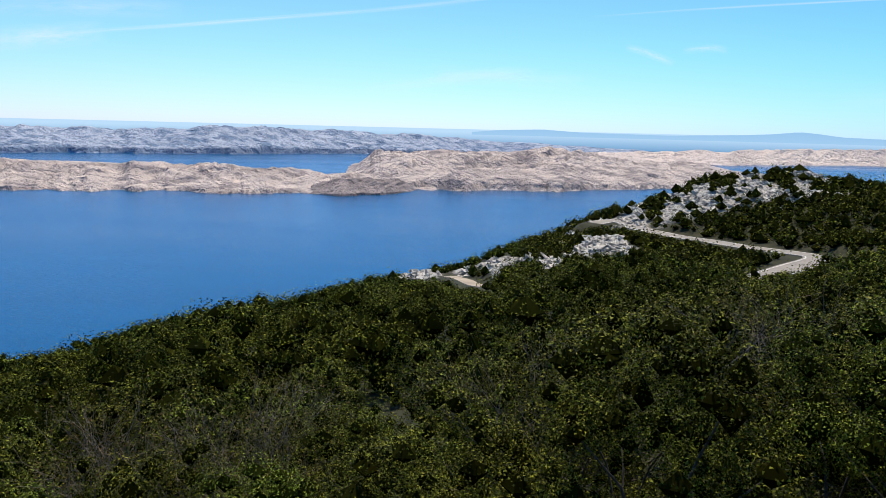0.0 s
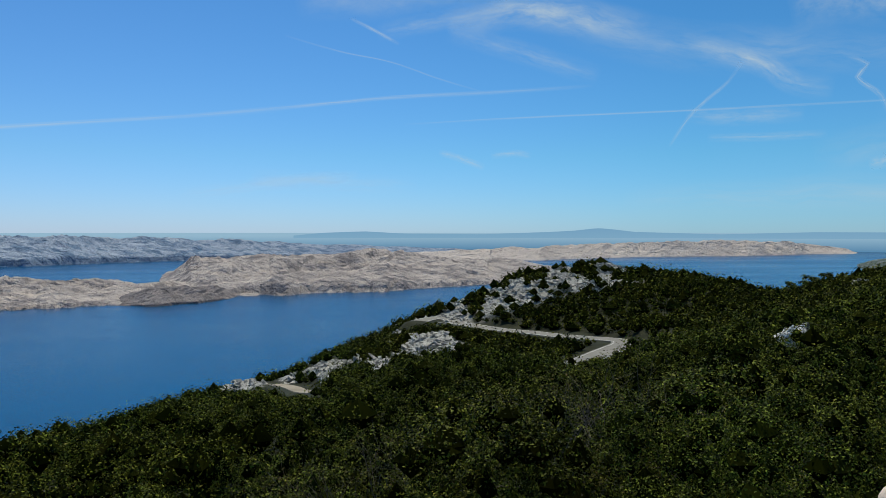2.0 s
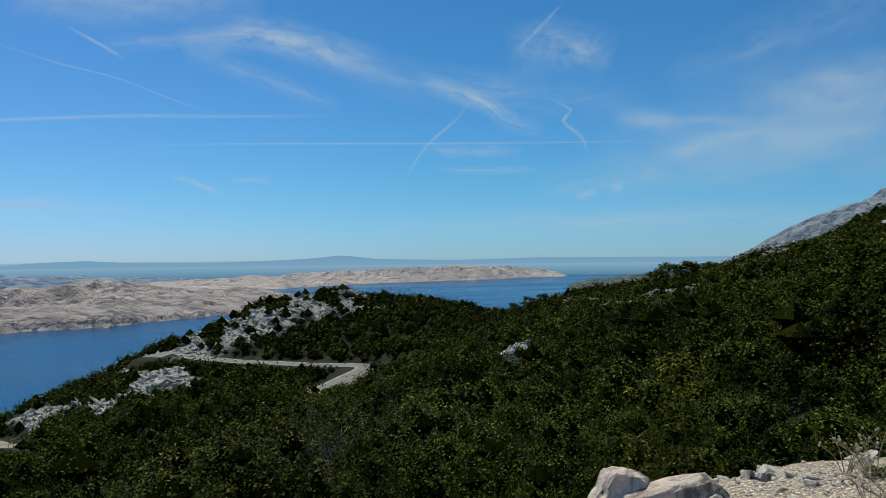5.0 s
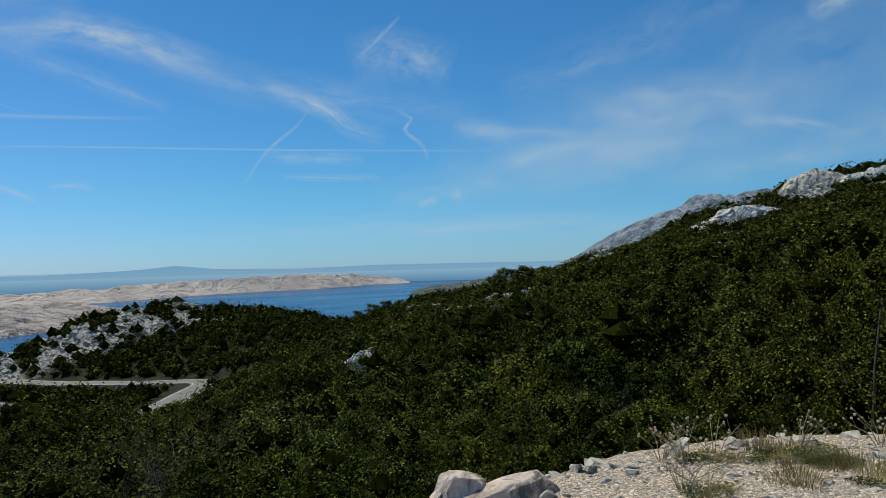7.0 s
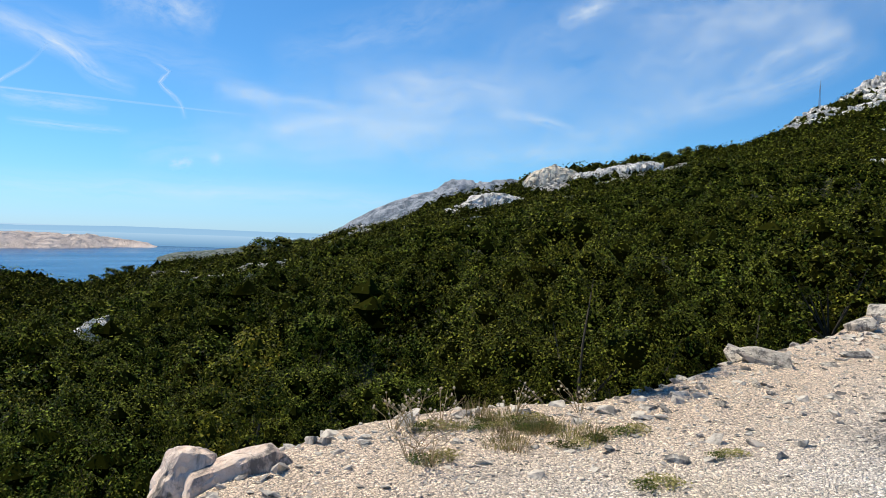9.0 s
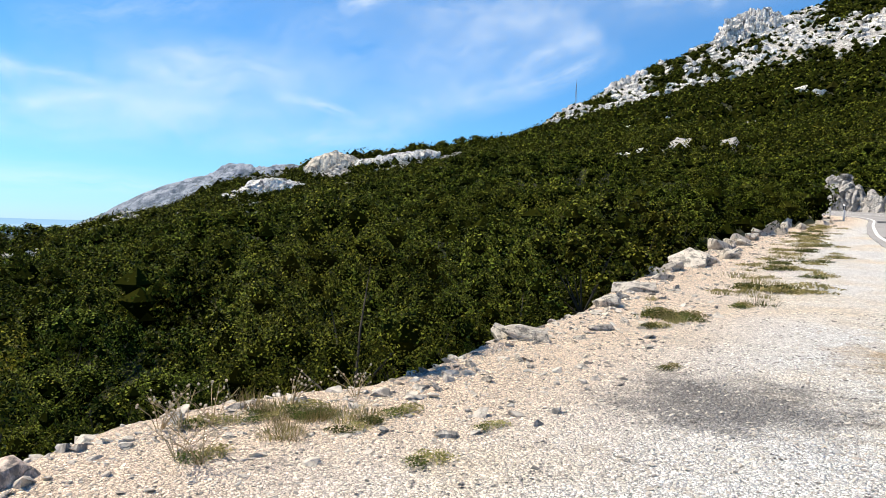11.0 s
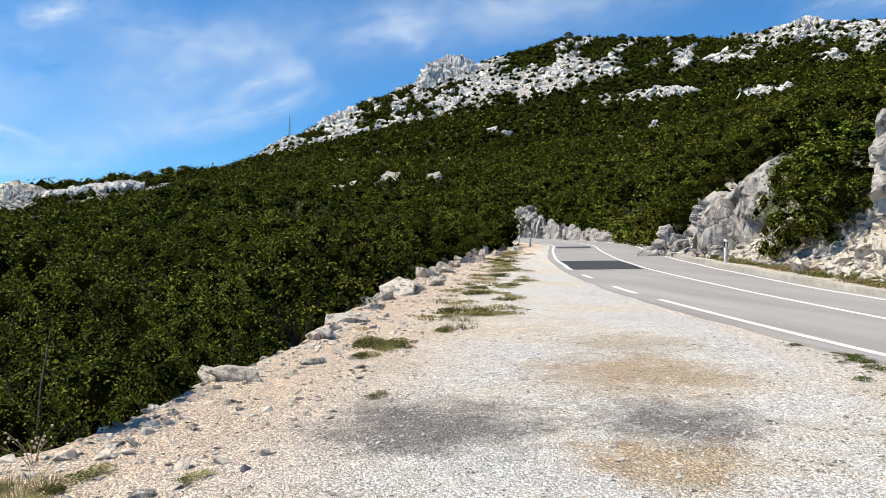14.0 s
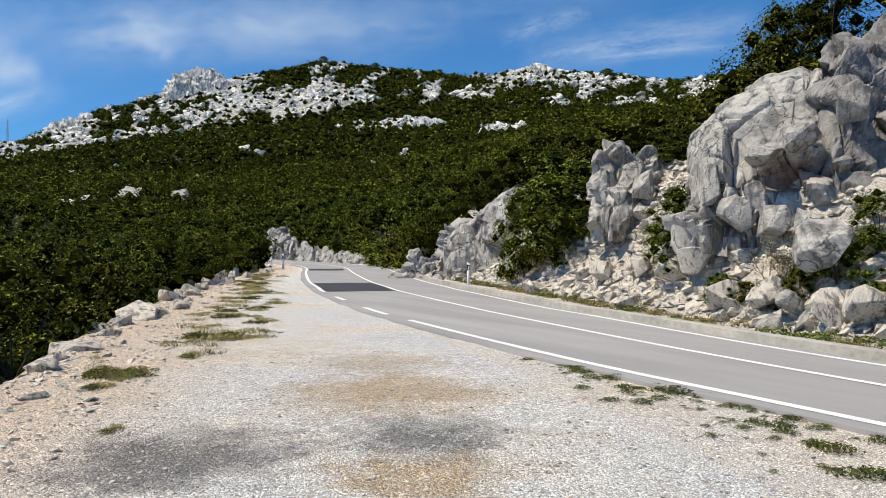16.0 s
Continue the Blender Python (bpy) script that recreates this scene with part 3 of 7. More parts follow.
def cloud_material():
    """Thin ice cloud: its sunlit white put in as emission, torn along its length, fading to its rims."""
    k = Nodes("thin_cloud")
    uv = k.n("ShaderNodeUVMap")
    s = k.n("ShaderNodeSeparateXYZ")
    k.put(uv.outputs[0], s.inputs[0])
    o = k.n("ShaderNodeObjectInfo")
    seed = k.math("MULTIPLY", o.outputs["Random"], 40.0)
    bend = k.noise(k.coords("Object", (0.001, 0.001, 0.001)), 1.6, 4, 0.6)
    cv = k.n("ShaderNodeCombineXYZ")
    k.put(k.math("ADD", k.math("MULTIPLY", s.outputs["X"], 3.2), seed), cv.inputs[0])
    k.put(k.math("ADD", k.math("MULTIPLY", s.outputs["Y"], 2.4), k.math("MULTIPLY", bend, 1.7)), cv.inputs[1])
    k.put(seed, cv.inputs[2])
    wisp = k.noise(cv.outputs[0], 1.6, 9, 0.62)
    fine = k.noise(cv.outputs[0], 5.0, 8, 0.62)
    across = k.math("SUBTRACT", 1.0, k.math("ABSOLUTE", k.math("SUBTRACT", k.math("MULTIPLY", s.outputs["Y"], 2.0), 1.0)))
    ends = k.math("MULTIPLY", k.math("MULTIPLY", s.outputs["X"], k.math("SUBTRACT", 1.0, s.outputs["X"])), 4.0)
    body = k.math("MULTIPLY", k.math("POWER", across, 1.2), k.math("POWER", ends, 0.95))
    torn = k.ramp(k.math("ADD", k.math("MULTIPLY", wisp, 0.74), k.math("MULTIPLY", fine, 0.26)), (0.33, (0.0, 0.0, 0.0)), (0.74, (1, 1, 1)))
    a = k.math("MULTIPLY", k.math("MULTIPLY", body, torn), k.math("DIVIDE", o.outputs["Alpha"], 1.0), True)
    e = k.n("ShaderNodeEmission", Color=(0.82, 0.92, 1.0, 1), Strength=0.86)
    t = k.n("ShaderNodeBsdfTransparent")
    m = k.n("ShaderNodeMixShader")
    k.put(a, m.inputs[0])
    k.put(t.outputs[0], m.inputs[1])
    k.put(e.outputs[0], m.inputs[2])
    k.put(m.outputs[0], k.out.inputs["Surface"])
    return k.mat


M_CLOUD = cloud_material()

# ---- building helpers ----
def mesh_of(name, verts, faces, material, smooth_shade=False):
    """A mesh from arrays; all faces have the same number of corners."""
    verts, faces = np.asarray(verts, np.float32), np.asarray(faces, np.int32)
    me = bpy.data.meshes.new(name)
    n = faces.shape[1]
    me.vertices.add(len(verts))
    me.vertices.foreach_set("co", verts.ravel())
    me.loops.add(faces.size)
    me.loops.foreach_set("vertex_index", faces.ravel())
    me.polygons.add(len(faces))
    me.polygons.foreach_set("loop_start", np.arange(len(faces), dtype=np.int32) * n)
    me.polygons.foreach_set("use_smooth", np.full(len(faces), smooth_shade))
    me.update(calc_edges=True)
    me.materials.append(material)
    return me


def part(name, me, parent, label=""):
    ob = new(name, me)
    ob.parent = parent
    return tagged(ob, label)


def from_bm(name, bm, material, smooth_shade=False):
    me = bpy.data.meshes.new(name)
    for f in bm.faces:
        f.smooth = smooth_shade
    bm.to_mesh(me)
    bm.free()
    me.materials.append(material)
    return me


def grid_faces(nu, nv, closed=False):
    """Faces of a grid of nu rows by nv columns."""
    i, j = np.meshgrid(np.arange(nu - 1), np.arange(nv if closed else nv - 1), indexing="ij")
    j2 = (j + 1) % nv
    return np.stack([i * nv + j, (i + 1) * nv + j, (i + 1) * nv + j2, i * nv + j2], -1).reshape(-1, 4)


def resample(pts, step):
    """A smooth line through the points, cut evenly."""
    p = np.asarray(pts, float)
    q = [p[0]]
    for i in range(len(p) - 1):
        a, b, c, d = p[max(i - 1, 0)], p[i], p[i + 1], p[min(i + 2, len(p) - 1)]
        n = max(2, int(np.linalg.norm(c - b) / step))
        for t in np.linspace(0, 1, n + 1)[1:]:
            q.append(0.5 * ((2 * b) + (c - a) * t + (2 * a - 5 * b + 4 * c - d) * t * t + (3 * b - a - 3 * c + d) * t ** 3))
    return np.array(q)


# ---- ground ----
def build_ground():
    az = np.radians(np.concatenate([np.arange(-38, 0, 0.6), np.arange(0, 32, 0.36), np.arange(32, 84, 0.6), np.arange(84, 136, 0.34), np.arange(136, 162, 0.6), np.arange(162, 322, 3.0)]))
    r = np.concatenate([0.6 * np.exp(np.arange(0, math.log(125 / 0.6), 0.028)), 125 * np.exp(np.arange(0, math.log(760 / 125), 0.013)), 760 * np.exp(np.arange(0, math.log(1500 / 760), 0.05))])
    R, A = np.meshgrid(r, az, indexing="ij")
    x, y = np.sin(A) * R, np.cos(A) * R
    z = height(x, y)
    z[-1] = -170
    verts = np.stack([x, y, z], -1).reshape(-1, 3)
    verts = np.concatenate([verts, [[0, 0, float(height(0.0, 0.0))]]])
    me = mesh_of("ground", verts, grid_faces(len(r), len(az), True)[:, ::-1], M_GROUND, True)
    bm = bmesh.new()
    bm.from_mesh(me)
    bm.verts.ensure_lookup_table()
    n = len(az)
    for j in range(n):
        bm.faces.new((bm.verts[len(verts) - 1], bm.verts[(j + 1) % n], bm.verts[j])).smooth = True
    bmesh.ops.recalc_face_normals(bm, faces=bm.faces[:])
    bm.to_mesh(me)
    bm.free()
    x, y = verts[:, 0], verts[:, 1]
    rk = rockiness(x, y)
    ins = inside(x, y, EDGE + KERB) & (np.hypot(x, y) < 125)
    de, _ = line_dist(x, y, EDGE)
    dk, _ = line_dist(x, y, KERB)
    grav = np.where(ins, 1.0, np.where(de < dk, 1 - smooth(0.1, 0.75, de), 0.74 * (1 - smooth(0.8, 2.0, dk * np.where(x > 42, 1.0, 0.24)))))
    grav = np.where(np.hypot(x, y) < 125, grav, 0)
    warm = np.where(de < dk, 1 - smooth(0.5, 3.5, de), 0.3)
    att = me.color_attributes.new("cover", "FLOAT_COLOR", "POINT")
    att.data.foreach_set("color", np.stack([rk, grav, warm, np.ones_like(rk)], -1).astype(np.float32).ravel())
    return tagged(new("ground", me), "rocky coastal hillside of soil, limestone and pale gravel", "ground", kind="structure")


build_ground()


def build_sea():
    az = np.radians(np.arange(0, 360, 4.0))
    r = np.array([5.0, 200, 600, 1200, 2000, 3000, 4000, 4960])
    R, A = np.meshgrid(r, az, indexing="ij")
    v = np.stack([np.sin(A) * R, np.cos(A) * R, np.full_like(R, SEA)], -1).reshape(-1, 3)
    tagged(new("sea_water", mesh_of("sea_water", v, grid_faces(len(r), len(az), True)[:, ::-1], M_SEA)), "calm deep blue sea water of a channel", "water", kind="structure")


build_sea()


# ---- islands and far coast ----
def island(name, material, label, az0, az1, shore, crest, depth, rough, seed, step=0.17, kind="structure", crest_at=0.45, bluff=0.24):
    """Land across the water. shore: (direction, distance); crest: (direction, degrees above level) of its skyline."""
    az = np.arange(az0, az1 + step, step)
    s_r = np.interp(az, [p[0] for p in shore], [p[1] for p in shore])
    s_r = s_r * (1 + rough * 0.10 * (fbm(az * 8, az * 0, 12, 4, seed) - 0.5))
    t = np.concatenate([np.linspace(0, 0.04, 4), np.linspace(0.06, 1, 66)])
    T, A = np.meshgrid(t, az, indexing="ij")
    R = s_r[None, :] + depth * T
    c_el = np.interp(az, [p[0] for p in crest], [p[1] for p in crest])
    top = (s_r + depth * crest_at) * np.tan(np.radians(c_el)) - SEA
    x, y = np.sin(np.radians(A)) * R, np.cos(np.radians(A)) * R
    up = np.clip(T / crest_at, 0, 1)
    shape = np.where(T < crest_at, bluff * smooth(0, 0.035, T) + (1 - bluff) * up ** 1.1, 1 - 0.9 * ((T - crest_at) / (1 - crest_at)) ** 2)
    lat, rad = np.radians(A) * s_r[None, :], T * depth
    span = depth * 0.15
    n = fbm(lat + 0.4 * rad, rad * 0.35, span, 5, seed + 4)
    n = 0.5 * n + 0.5 * (1 - np.abs(2 * fbm(lat - 0.5 * rad, rad * 0.3, span * 0.7, 4, seed + 9) - 1)) + 0.12 * (fbm(lat, rad, span * 0.3, 3, seed + 2) - 0.5)
    ends = smooth(0, 1.2, A - az0) * smooth(0, 1.2, az1 - A)
    z = SEA - 3 + (top[None, :] + 3) * shape * ends * (1 + rough * (n - 0.62) * 2.2 * smooth(0.0, 0.06, T))
    v = np.stack([x, y, z], -1).reshape(-1, 3)
    ob = new(name, mesh_of(name, v, grid_faces(len(t), len(az))[:, ::-1], material, True))
    return tagged(ob, label, "island" if "island" in name else "mountain", kind=kind)


M_BARE = island_material("bare_island_rock", (0.55, 0.48, 0.445), (0.37, 0.325, 0.31), (0.24, 0.215, 0.22), 0.13, 0.008, 0.6)
# distance haze is put into the ridge and coast mountain colours
M_RIDGE = island_material("haze_blue_ridge_rock", (0.4, 0.46, 0.57), (0.26, 0.33, 0.45), (0.11, 0.19, 0.31), 0.14, 0.008)
M_COAST = island_material("hazy_coast_rock", (0.42, 0.46, 0.52), (0.2, 0.24, 0.29), (0.1, 0.135, 0.165), 0.14, 0.025)
M_PALE = island_material("pale_island_rock", (0.66, 0.575, 0.525), (0.5, 0.43, 0.4), (0.34, 0.29, 0.27), 0.06, 0.009, 0.15)
M_DARK = island_material("dark_shore_rock", (0.33, 0.29, 0.285), (0.2, 0.178, 0.18), (0.14, 0.128, 0.132), 0.1, 0.02)
M_POINT = island_material("scrubby_coast", (0.24, 0.26, 0.26), (0.14, 0.17, 0.17), (0.06, 0.09, 0.07), 0.2, 0.02)

island("near_island", M_BARE, "bare pinkish-grey rocky island with a jagged low shore", -46, 0,
       ((-46, 1400), (-31, 1400), (-24, 1346), (-14, 1304), (-8, 1290), (-4, 1460), (0, 1400)),
       ((-46, -2.9), (-31, -3.2), (-24, -3.5), (-20.4, -3.25), (-16, -3.35), (-12, -3.6), (-9, -3.9), (-5, -3.7), (0, -4)), 480, 0.8, 3)
island("island_headland", M_BARE, "high bare limestone headland of the island", -9.0, 25,
       ((-9, 1500), (-4, 1450), (0, 1410), (5, 1425), (9, 1460), (12, 1570), (20.5, 1720), (25, 1800)),
       ((-9, -4), (-7.2, -3.5), (-5.4, -2.25), (-1.7, -1.85), (0.5, -1.8), (5, -2.0), (9, -1.85), (13, -2.15), (17.5, -2.3), (20.5, -2.7), (25, -3.4)), 900, 0.75, 9)
island("island_spit", M_BARE, "low bare tongue of the rocky island", -46, -20.5,
       ((-46, 1900), (-31, 1960), (-20.5, 2080)), ((-46, -2.7), (-31, -2.8), (-26, -3.0), (-20.5, -3.3)), 260, 0.4, 13)
island("distant_island_ridge", M_RIDGE, "long island ridge with a summit hump, tinted grey-blue for haze", -50, 16,
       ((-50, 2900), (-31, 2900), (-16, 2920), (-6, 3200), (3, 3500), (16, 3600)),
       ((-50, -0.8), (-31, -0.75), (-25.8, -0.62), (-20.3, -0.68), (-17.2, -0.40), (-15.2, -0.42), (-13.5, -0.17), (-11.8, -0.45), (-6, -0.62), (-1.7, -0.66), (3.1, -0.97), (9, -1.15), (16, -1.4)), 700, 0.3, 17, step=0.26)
island("flat_island", M_PALE, "long flat pale island with a bare shore", 6, 43.2,
       ((6, 3000), (18, 3050), (21, 3100), (27.5, 3550), (32, 3780), (36.5, 3950), (40, 4400), (43.2, 4500)),
       ((6, -1.9), (12, -1.6), (18.3, -1.32), (25.3, -0.93), (29.7, -0.8), (34, -0.68), (38.2, -0.72), (42, -1.15), (43.2, -1.5)), 520, 0.25, 23, bluff=0.05)
island("coast_point", M_POINT, "grey rocky coast with low scrub", 42.2, 56,
       ((42.2, 2720), (45, 2500), (50, 2300), (56, 2200)), ((42.2, -2.4), (43.9, -1.9), (46.9, -1.6), (48.7, -1.35), (52, -1.0), (56, 0.0)), 600, 0.35, 31)
island("coast_mountain", M_COAST, "bare grey limestone mountain above the coast, tinted for haze", 50, 82,
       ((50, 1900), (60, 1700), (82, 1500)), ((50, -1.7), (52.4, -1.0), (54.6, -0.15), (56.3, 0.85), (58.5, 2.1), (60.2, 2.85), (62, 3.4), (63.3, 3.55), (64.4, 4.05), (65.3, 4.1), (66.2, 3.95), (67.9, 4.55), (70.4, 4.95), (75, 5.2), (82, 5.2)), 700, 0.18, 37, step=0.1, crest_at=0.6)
island("dark_headland", M_DARK, "dark grey rocky headland low on the island shore", -11.2, -1.6,
       ((-11.2, 1300), (-8.5, 1262), (-5, 1290), (-1.6, 1400)), ((-11.2, -5.0), (-9.2, -4.35), (-8.2, -4.15), (-6.4, -4.1), (-3.8, -4.05), (-2.4, -4.4), (-1.6, -4.7)), 170, 0.3, 43, step=0.08)


def haze_ring(name, label, az0, az1, r, low_el, tops, low, high):
    az = np.arange(az0, az1 + 0.1, 0.5)
    el = np.interp(az, [p[0] for p in tops], [p[1] for p in tops])
    a = np.radians(az)
    rows = [np.stack([np.sin(a) * r, np.cos(a) * r, r * np.tan(np.radians(e)) + 0 * a], -1) for e in (low_el + 0 * az, el)]
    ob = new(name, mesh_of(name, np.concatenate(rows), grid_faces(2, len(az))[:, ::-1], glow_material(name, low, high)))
    return tagged(ob, label, "backdrop", kind="structure")


# upright rings added as backdrop; the haze is in their glowing colour
haze_ring("far_sea", "glowing backdrop painted as the pale hazy far sea", -80, 100, 4940, -1.6, ((-80, -0.1), (100, -0.1)), (0.09, 0.26, 0.48), (0.42, 0.62, 0.8))
haze_ring("far_hills", "glowing backdrop painted as haze-blue far mountains", 2, 64, 4900, -0.5,
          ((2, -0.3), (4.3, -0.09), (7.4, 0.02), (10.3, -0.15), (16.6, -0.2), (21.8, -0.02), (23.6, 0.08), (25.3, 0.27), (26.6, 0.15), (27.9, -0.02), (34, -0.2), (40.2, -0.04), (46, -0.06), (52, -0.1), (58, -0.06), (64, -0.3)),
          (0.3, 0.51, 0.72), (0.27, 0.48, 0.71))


# ---- thin clouds and vapour trails ----
def sky_streak(name, half, density, *way):
    """A streak of thin cloud along directions (degrees round, degrees up), half its width in degrees."""
    q = resample(np.array([(a * math.cos(radians(e)), e) for a, e in way]), 0.5)
    q = np.array([(a / math.cos(radians(e)), e) for a, e in q])
    if "ice" in name:
        half *= 1.7
        density = min(density * (1.35 if half < 2.5 else 1.0), 1.0)
    else:
        density = min(density * 1.4, 1.0)
    d = np.gradient(q, axis=0)
    d[:, 0] *= np.cos(np.radians(q[:, 1]))
    d /= np.linalg.norm(d, axis=1)[:, None]
    rows, n = [], len(q)
    for s in (-1, 0, 1):
        a = np.radians(q[:, 0] - s * half * d[:, 1] / np.cos(np.radians(q[:, 1])))
        e = np.radians(q[:, 1] + s * half * d[:, 0])
        rows.append(4850 * np.stack([np.sin(a) * np.cos(e), np.cos(a) * np.cos(e), np.sin(e)], -1))
    faces = grid_faces(3, n)
    me = mesh_of(name, np.concatenate(rows), faces, M_CLOUD, True)
    u = np.tile(np.linspace(0, 1, n), 3)
    v = np.repeat([0.0, 0.5, 1.0], n)
    me.uv_layers.new(name="uv").data.foreach_set("uv", np.stack([u, v], -1)[faces.ravel()].astype(np.float32).ravel())
    ob = new(name, me)
    ob.color = (1, 1, 1, density)
    return tagged(ob, "straight white vapour trail high in the sky" if "trail" in name else "thin torn white ice cloud", "cloud", "thin clouds", kind="structure")


def build_sky():
    sky_streak("vapour_trail", 0.20, 0.55, (-6.3, 8.3), (-0.2, 9.1), (9.5, 10.2), (17.5, 10.6), (24.9, 10.9))
    sky_streak("vapour_trail", 0.11, 0.50, (10.3, 8.2), (17.5, 8.6), (25.4, 8.8), (35.7, 8.8), (42.3, 8.7), (50.6, 8.5))
    sky_streak("vapour_trail", 0.09, 0.45, (1.3, 14.5), (5.5, 13.5), (9.5, 12.8), (13.2, 11.6), (16.7, 10.6))
    sky_streak("vapour_trail", 0.18, 0.60, (6.3, 15.9), (8.1, 15.1), (10.1, 14.1))
    sky_streak("vapour_trail", 0.18, 0.55, (35.4, 12.0), (34.5, 10.7), (33.0, 9.5), (31.7, 8.2), (30.4, 6.2))
    sky_streak("vapour_trail", 0.22, 0.70, (41.9, 11.7), (43.2, 11.1), (42.6, 10.3), (44.0, 9.0), (44.4, 7.8))
    sky_streak("vapour_trail", 0.20, 0.50, (38.8, 15.4), (40.4, 16.7), (42.6, 18.7))
    sky_streak("vapour_trail", 0.20, 0.50, (-32.4, 4.4), (-26.5, 5.6), (-18.9, 6.7), (-9.8, 7.9), (1.9, 9.2))
    sky_streak("ice_cloud", 0.96, 0.75, (13.7, 15.2), (18.4, 16.5), (23.2, 15.9), (28.9, 14.4))
    sky_streak("ice_cloud", 1.32, 0.50, (38.3, 15.3), (42.0, 15.9), (46.6, 14.7))
    sky_streak("ice_cloud", 0.57, 0.60, (31.1, 13.7), (34.1, 12.7), (36.8, 11.7), (38.9, 10.2), (41.3, 9.7))
    sky_streak("ice_cloud", 0.57, 0.30, (13.7, 15.1), (20.1, 13.3), (25.4, 11.5))
    sky_streak("ice_cloud", 0.44, 0.40, (31.5, 8.5), (34.9, 8.2), (39.5, 8.2))
    sky_streak("ice_cloud", 0.22, 0.40, (33.0, 6.8), (36.6, 6.7), (40.9, 6.7))
    sky_streak("ice_cloud", 0.75, 0.45, (48.8, 7.4), (52.3, 7.9), (56.0, 8.8))
    sky_streak("ice_cloud", 0.57, 0.45, (46.2, 10.2), (48.8, 10.2), (51.3, 9.8))
    sky_streak("ice_cloud", 0.35, 0.40, (49.9, 9.8), (53.4, 9.8), (56.6, 9.4))
    sky_streak("ice_cloud", 0.20, 0.60, (13.1, 6.1), (14.6, 5.7), (16.7, 4.9))
    sky_streak("ice_cloud", 0.20, 0.45, (17.1, 5.8), (18.8, 6.0), (20.3, 5.8))
    sky_streak("ice_cloud", 0.31, 0.60, (43.3, 4.5), (44.2, 4.7), (45.1, 4.9))
    sky_streak("ice_cloud", 0.39, 0.50, (46.2, 4.8), (46.6, 5.2), (46.9, 5.6))
    sky_streak("ice_cloud", 0.39, 0.25, (-6.3, 2.6), (-1.3, 3.4), (6.2, 4.2))
    sky_streak("ice_cloud", 0.53, 0.22, (-1.3, 4.1), (4.3, 3.7), (11.5, 3.6))
    sky_streak("ice_cloud", 1.32, 0.30, (2.5, 17.8), (8.3, 17.8), (15.0, 18.6))
    sky_streak("ice_cloud", 0.48, 0.35, (8.3, 14.9), (13.3, 15.8), (18.4, 16.5))
    sky_streak("ice_cloud", 0.75, 0.50, (85.0, 11.6), (88.6, 13.7), (92.7, 14.8))
    sky_streak("ice_cloud", 0.61, 0.60, (72.0, 16.2), (74.1, 16.9), (76.5, 18.1))
    sky_streak("ice_cloud", 0.35, 0.50, (67.3, 9.5), (70.3, 9.3), (73.8, 8.4))
    sky_streak("ice_cloud", 1.01, 0.40, (57.2, 11.0), (61.1, 10.3), (64.7, 9.5))
    sky_streak("ice_cloud", 1.32, 0.30, (56.4, 8.1), (59.5, 7.3), (64.3, 6.6))
    sky_streak("ice_cloud", 1.32, 0.30, (76.4, 16.9), (82.5, 16.3), (88.4, 16.6))
    sky_streak("ice_cloud", 0.57, 0.35, (46.8, 10.3), (49.2, 9.9), (51.3, 8.9))
    sky_streak("ice_cloud", 0.88, 0.30, (50.5, 8.6), (57.3, 8.6), (64.3, 8.2))
    sky_streak("ice_cloud", 1.10, 0.25, (70.8, 7.6), (76.3, 8.3), (81.2, 8.9))
    sky_streak("ice_cloud", 1.32, 0.30, (82.3, 15.4), (86.6, 16.4), (91.0, 15.7))
    sky_streak("ice_cloud", 1.10, 0.30, (93.6, 16.5), (98.0, 17.6), (101.4, 17.1))
    sky_streak("ice_cloud", 1.01, 0.45, (97.4, 19.3), (99.2, 18.2), (100.9, 16.4))
    sky_streak("ice_cloud", 0.66, 0.30, (125.6, 18.6), (128.7, 19.6), (133.0, 20.4))
    sky_streak("ice_cloud", 0.35, 0.30, (132.5, 17.0), (137.2, 17.2), (142.7, 17.1))
    sky_streak("ice_cloud", 1.54, 0.25, (101.8, 18.3), (108.8, 19.3), (114.9, 21.1))
    sky_streak("ice_cloud", 0.88, 0.40, (88.7, 14.0), (90.6, 14.7), (92.6, 14.6))
    sky_streak("ice_cloud", 0.57, 0.50, (-32.3, 4.6), (-28.5, 5.2), (-24.1, 5.9))
    sky_streak("ice_cloud", 0.31, 0.30, (-1.3, 3.6), (2.5, 4.0), (7.1, 4.3))
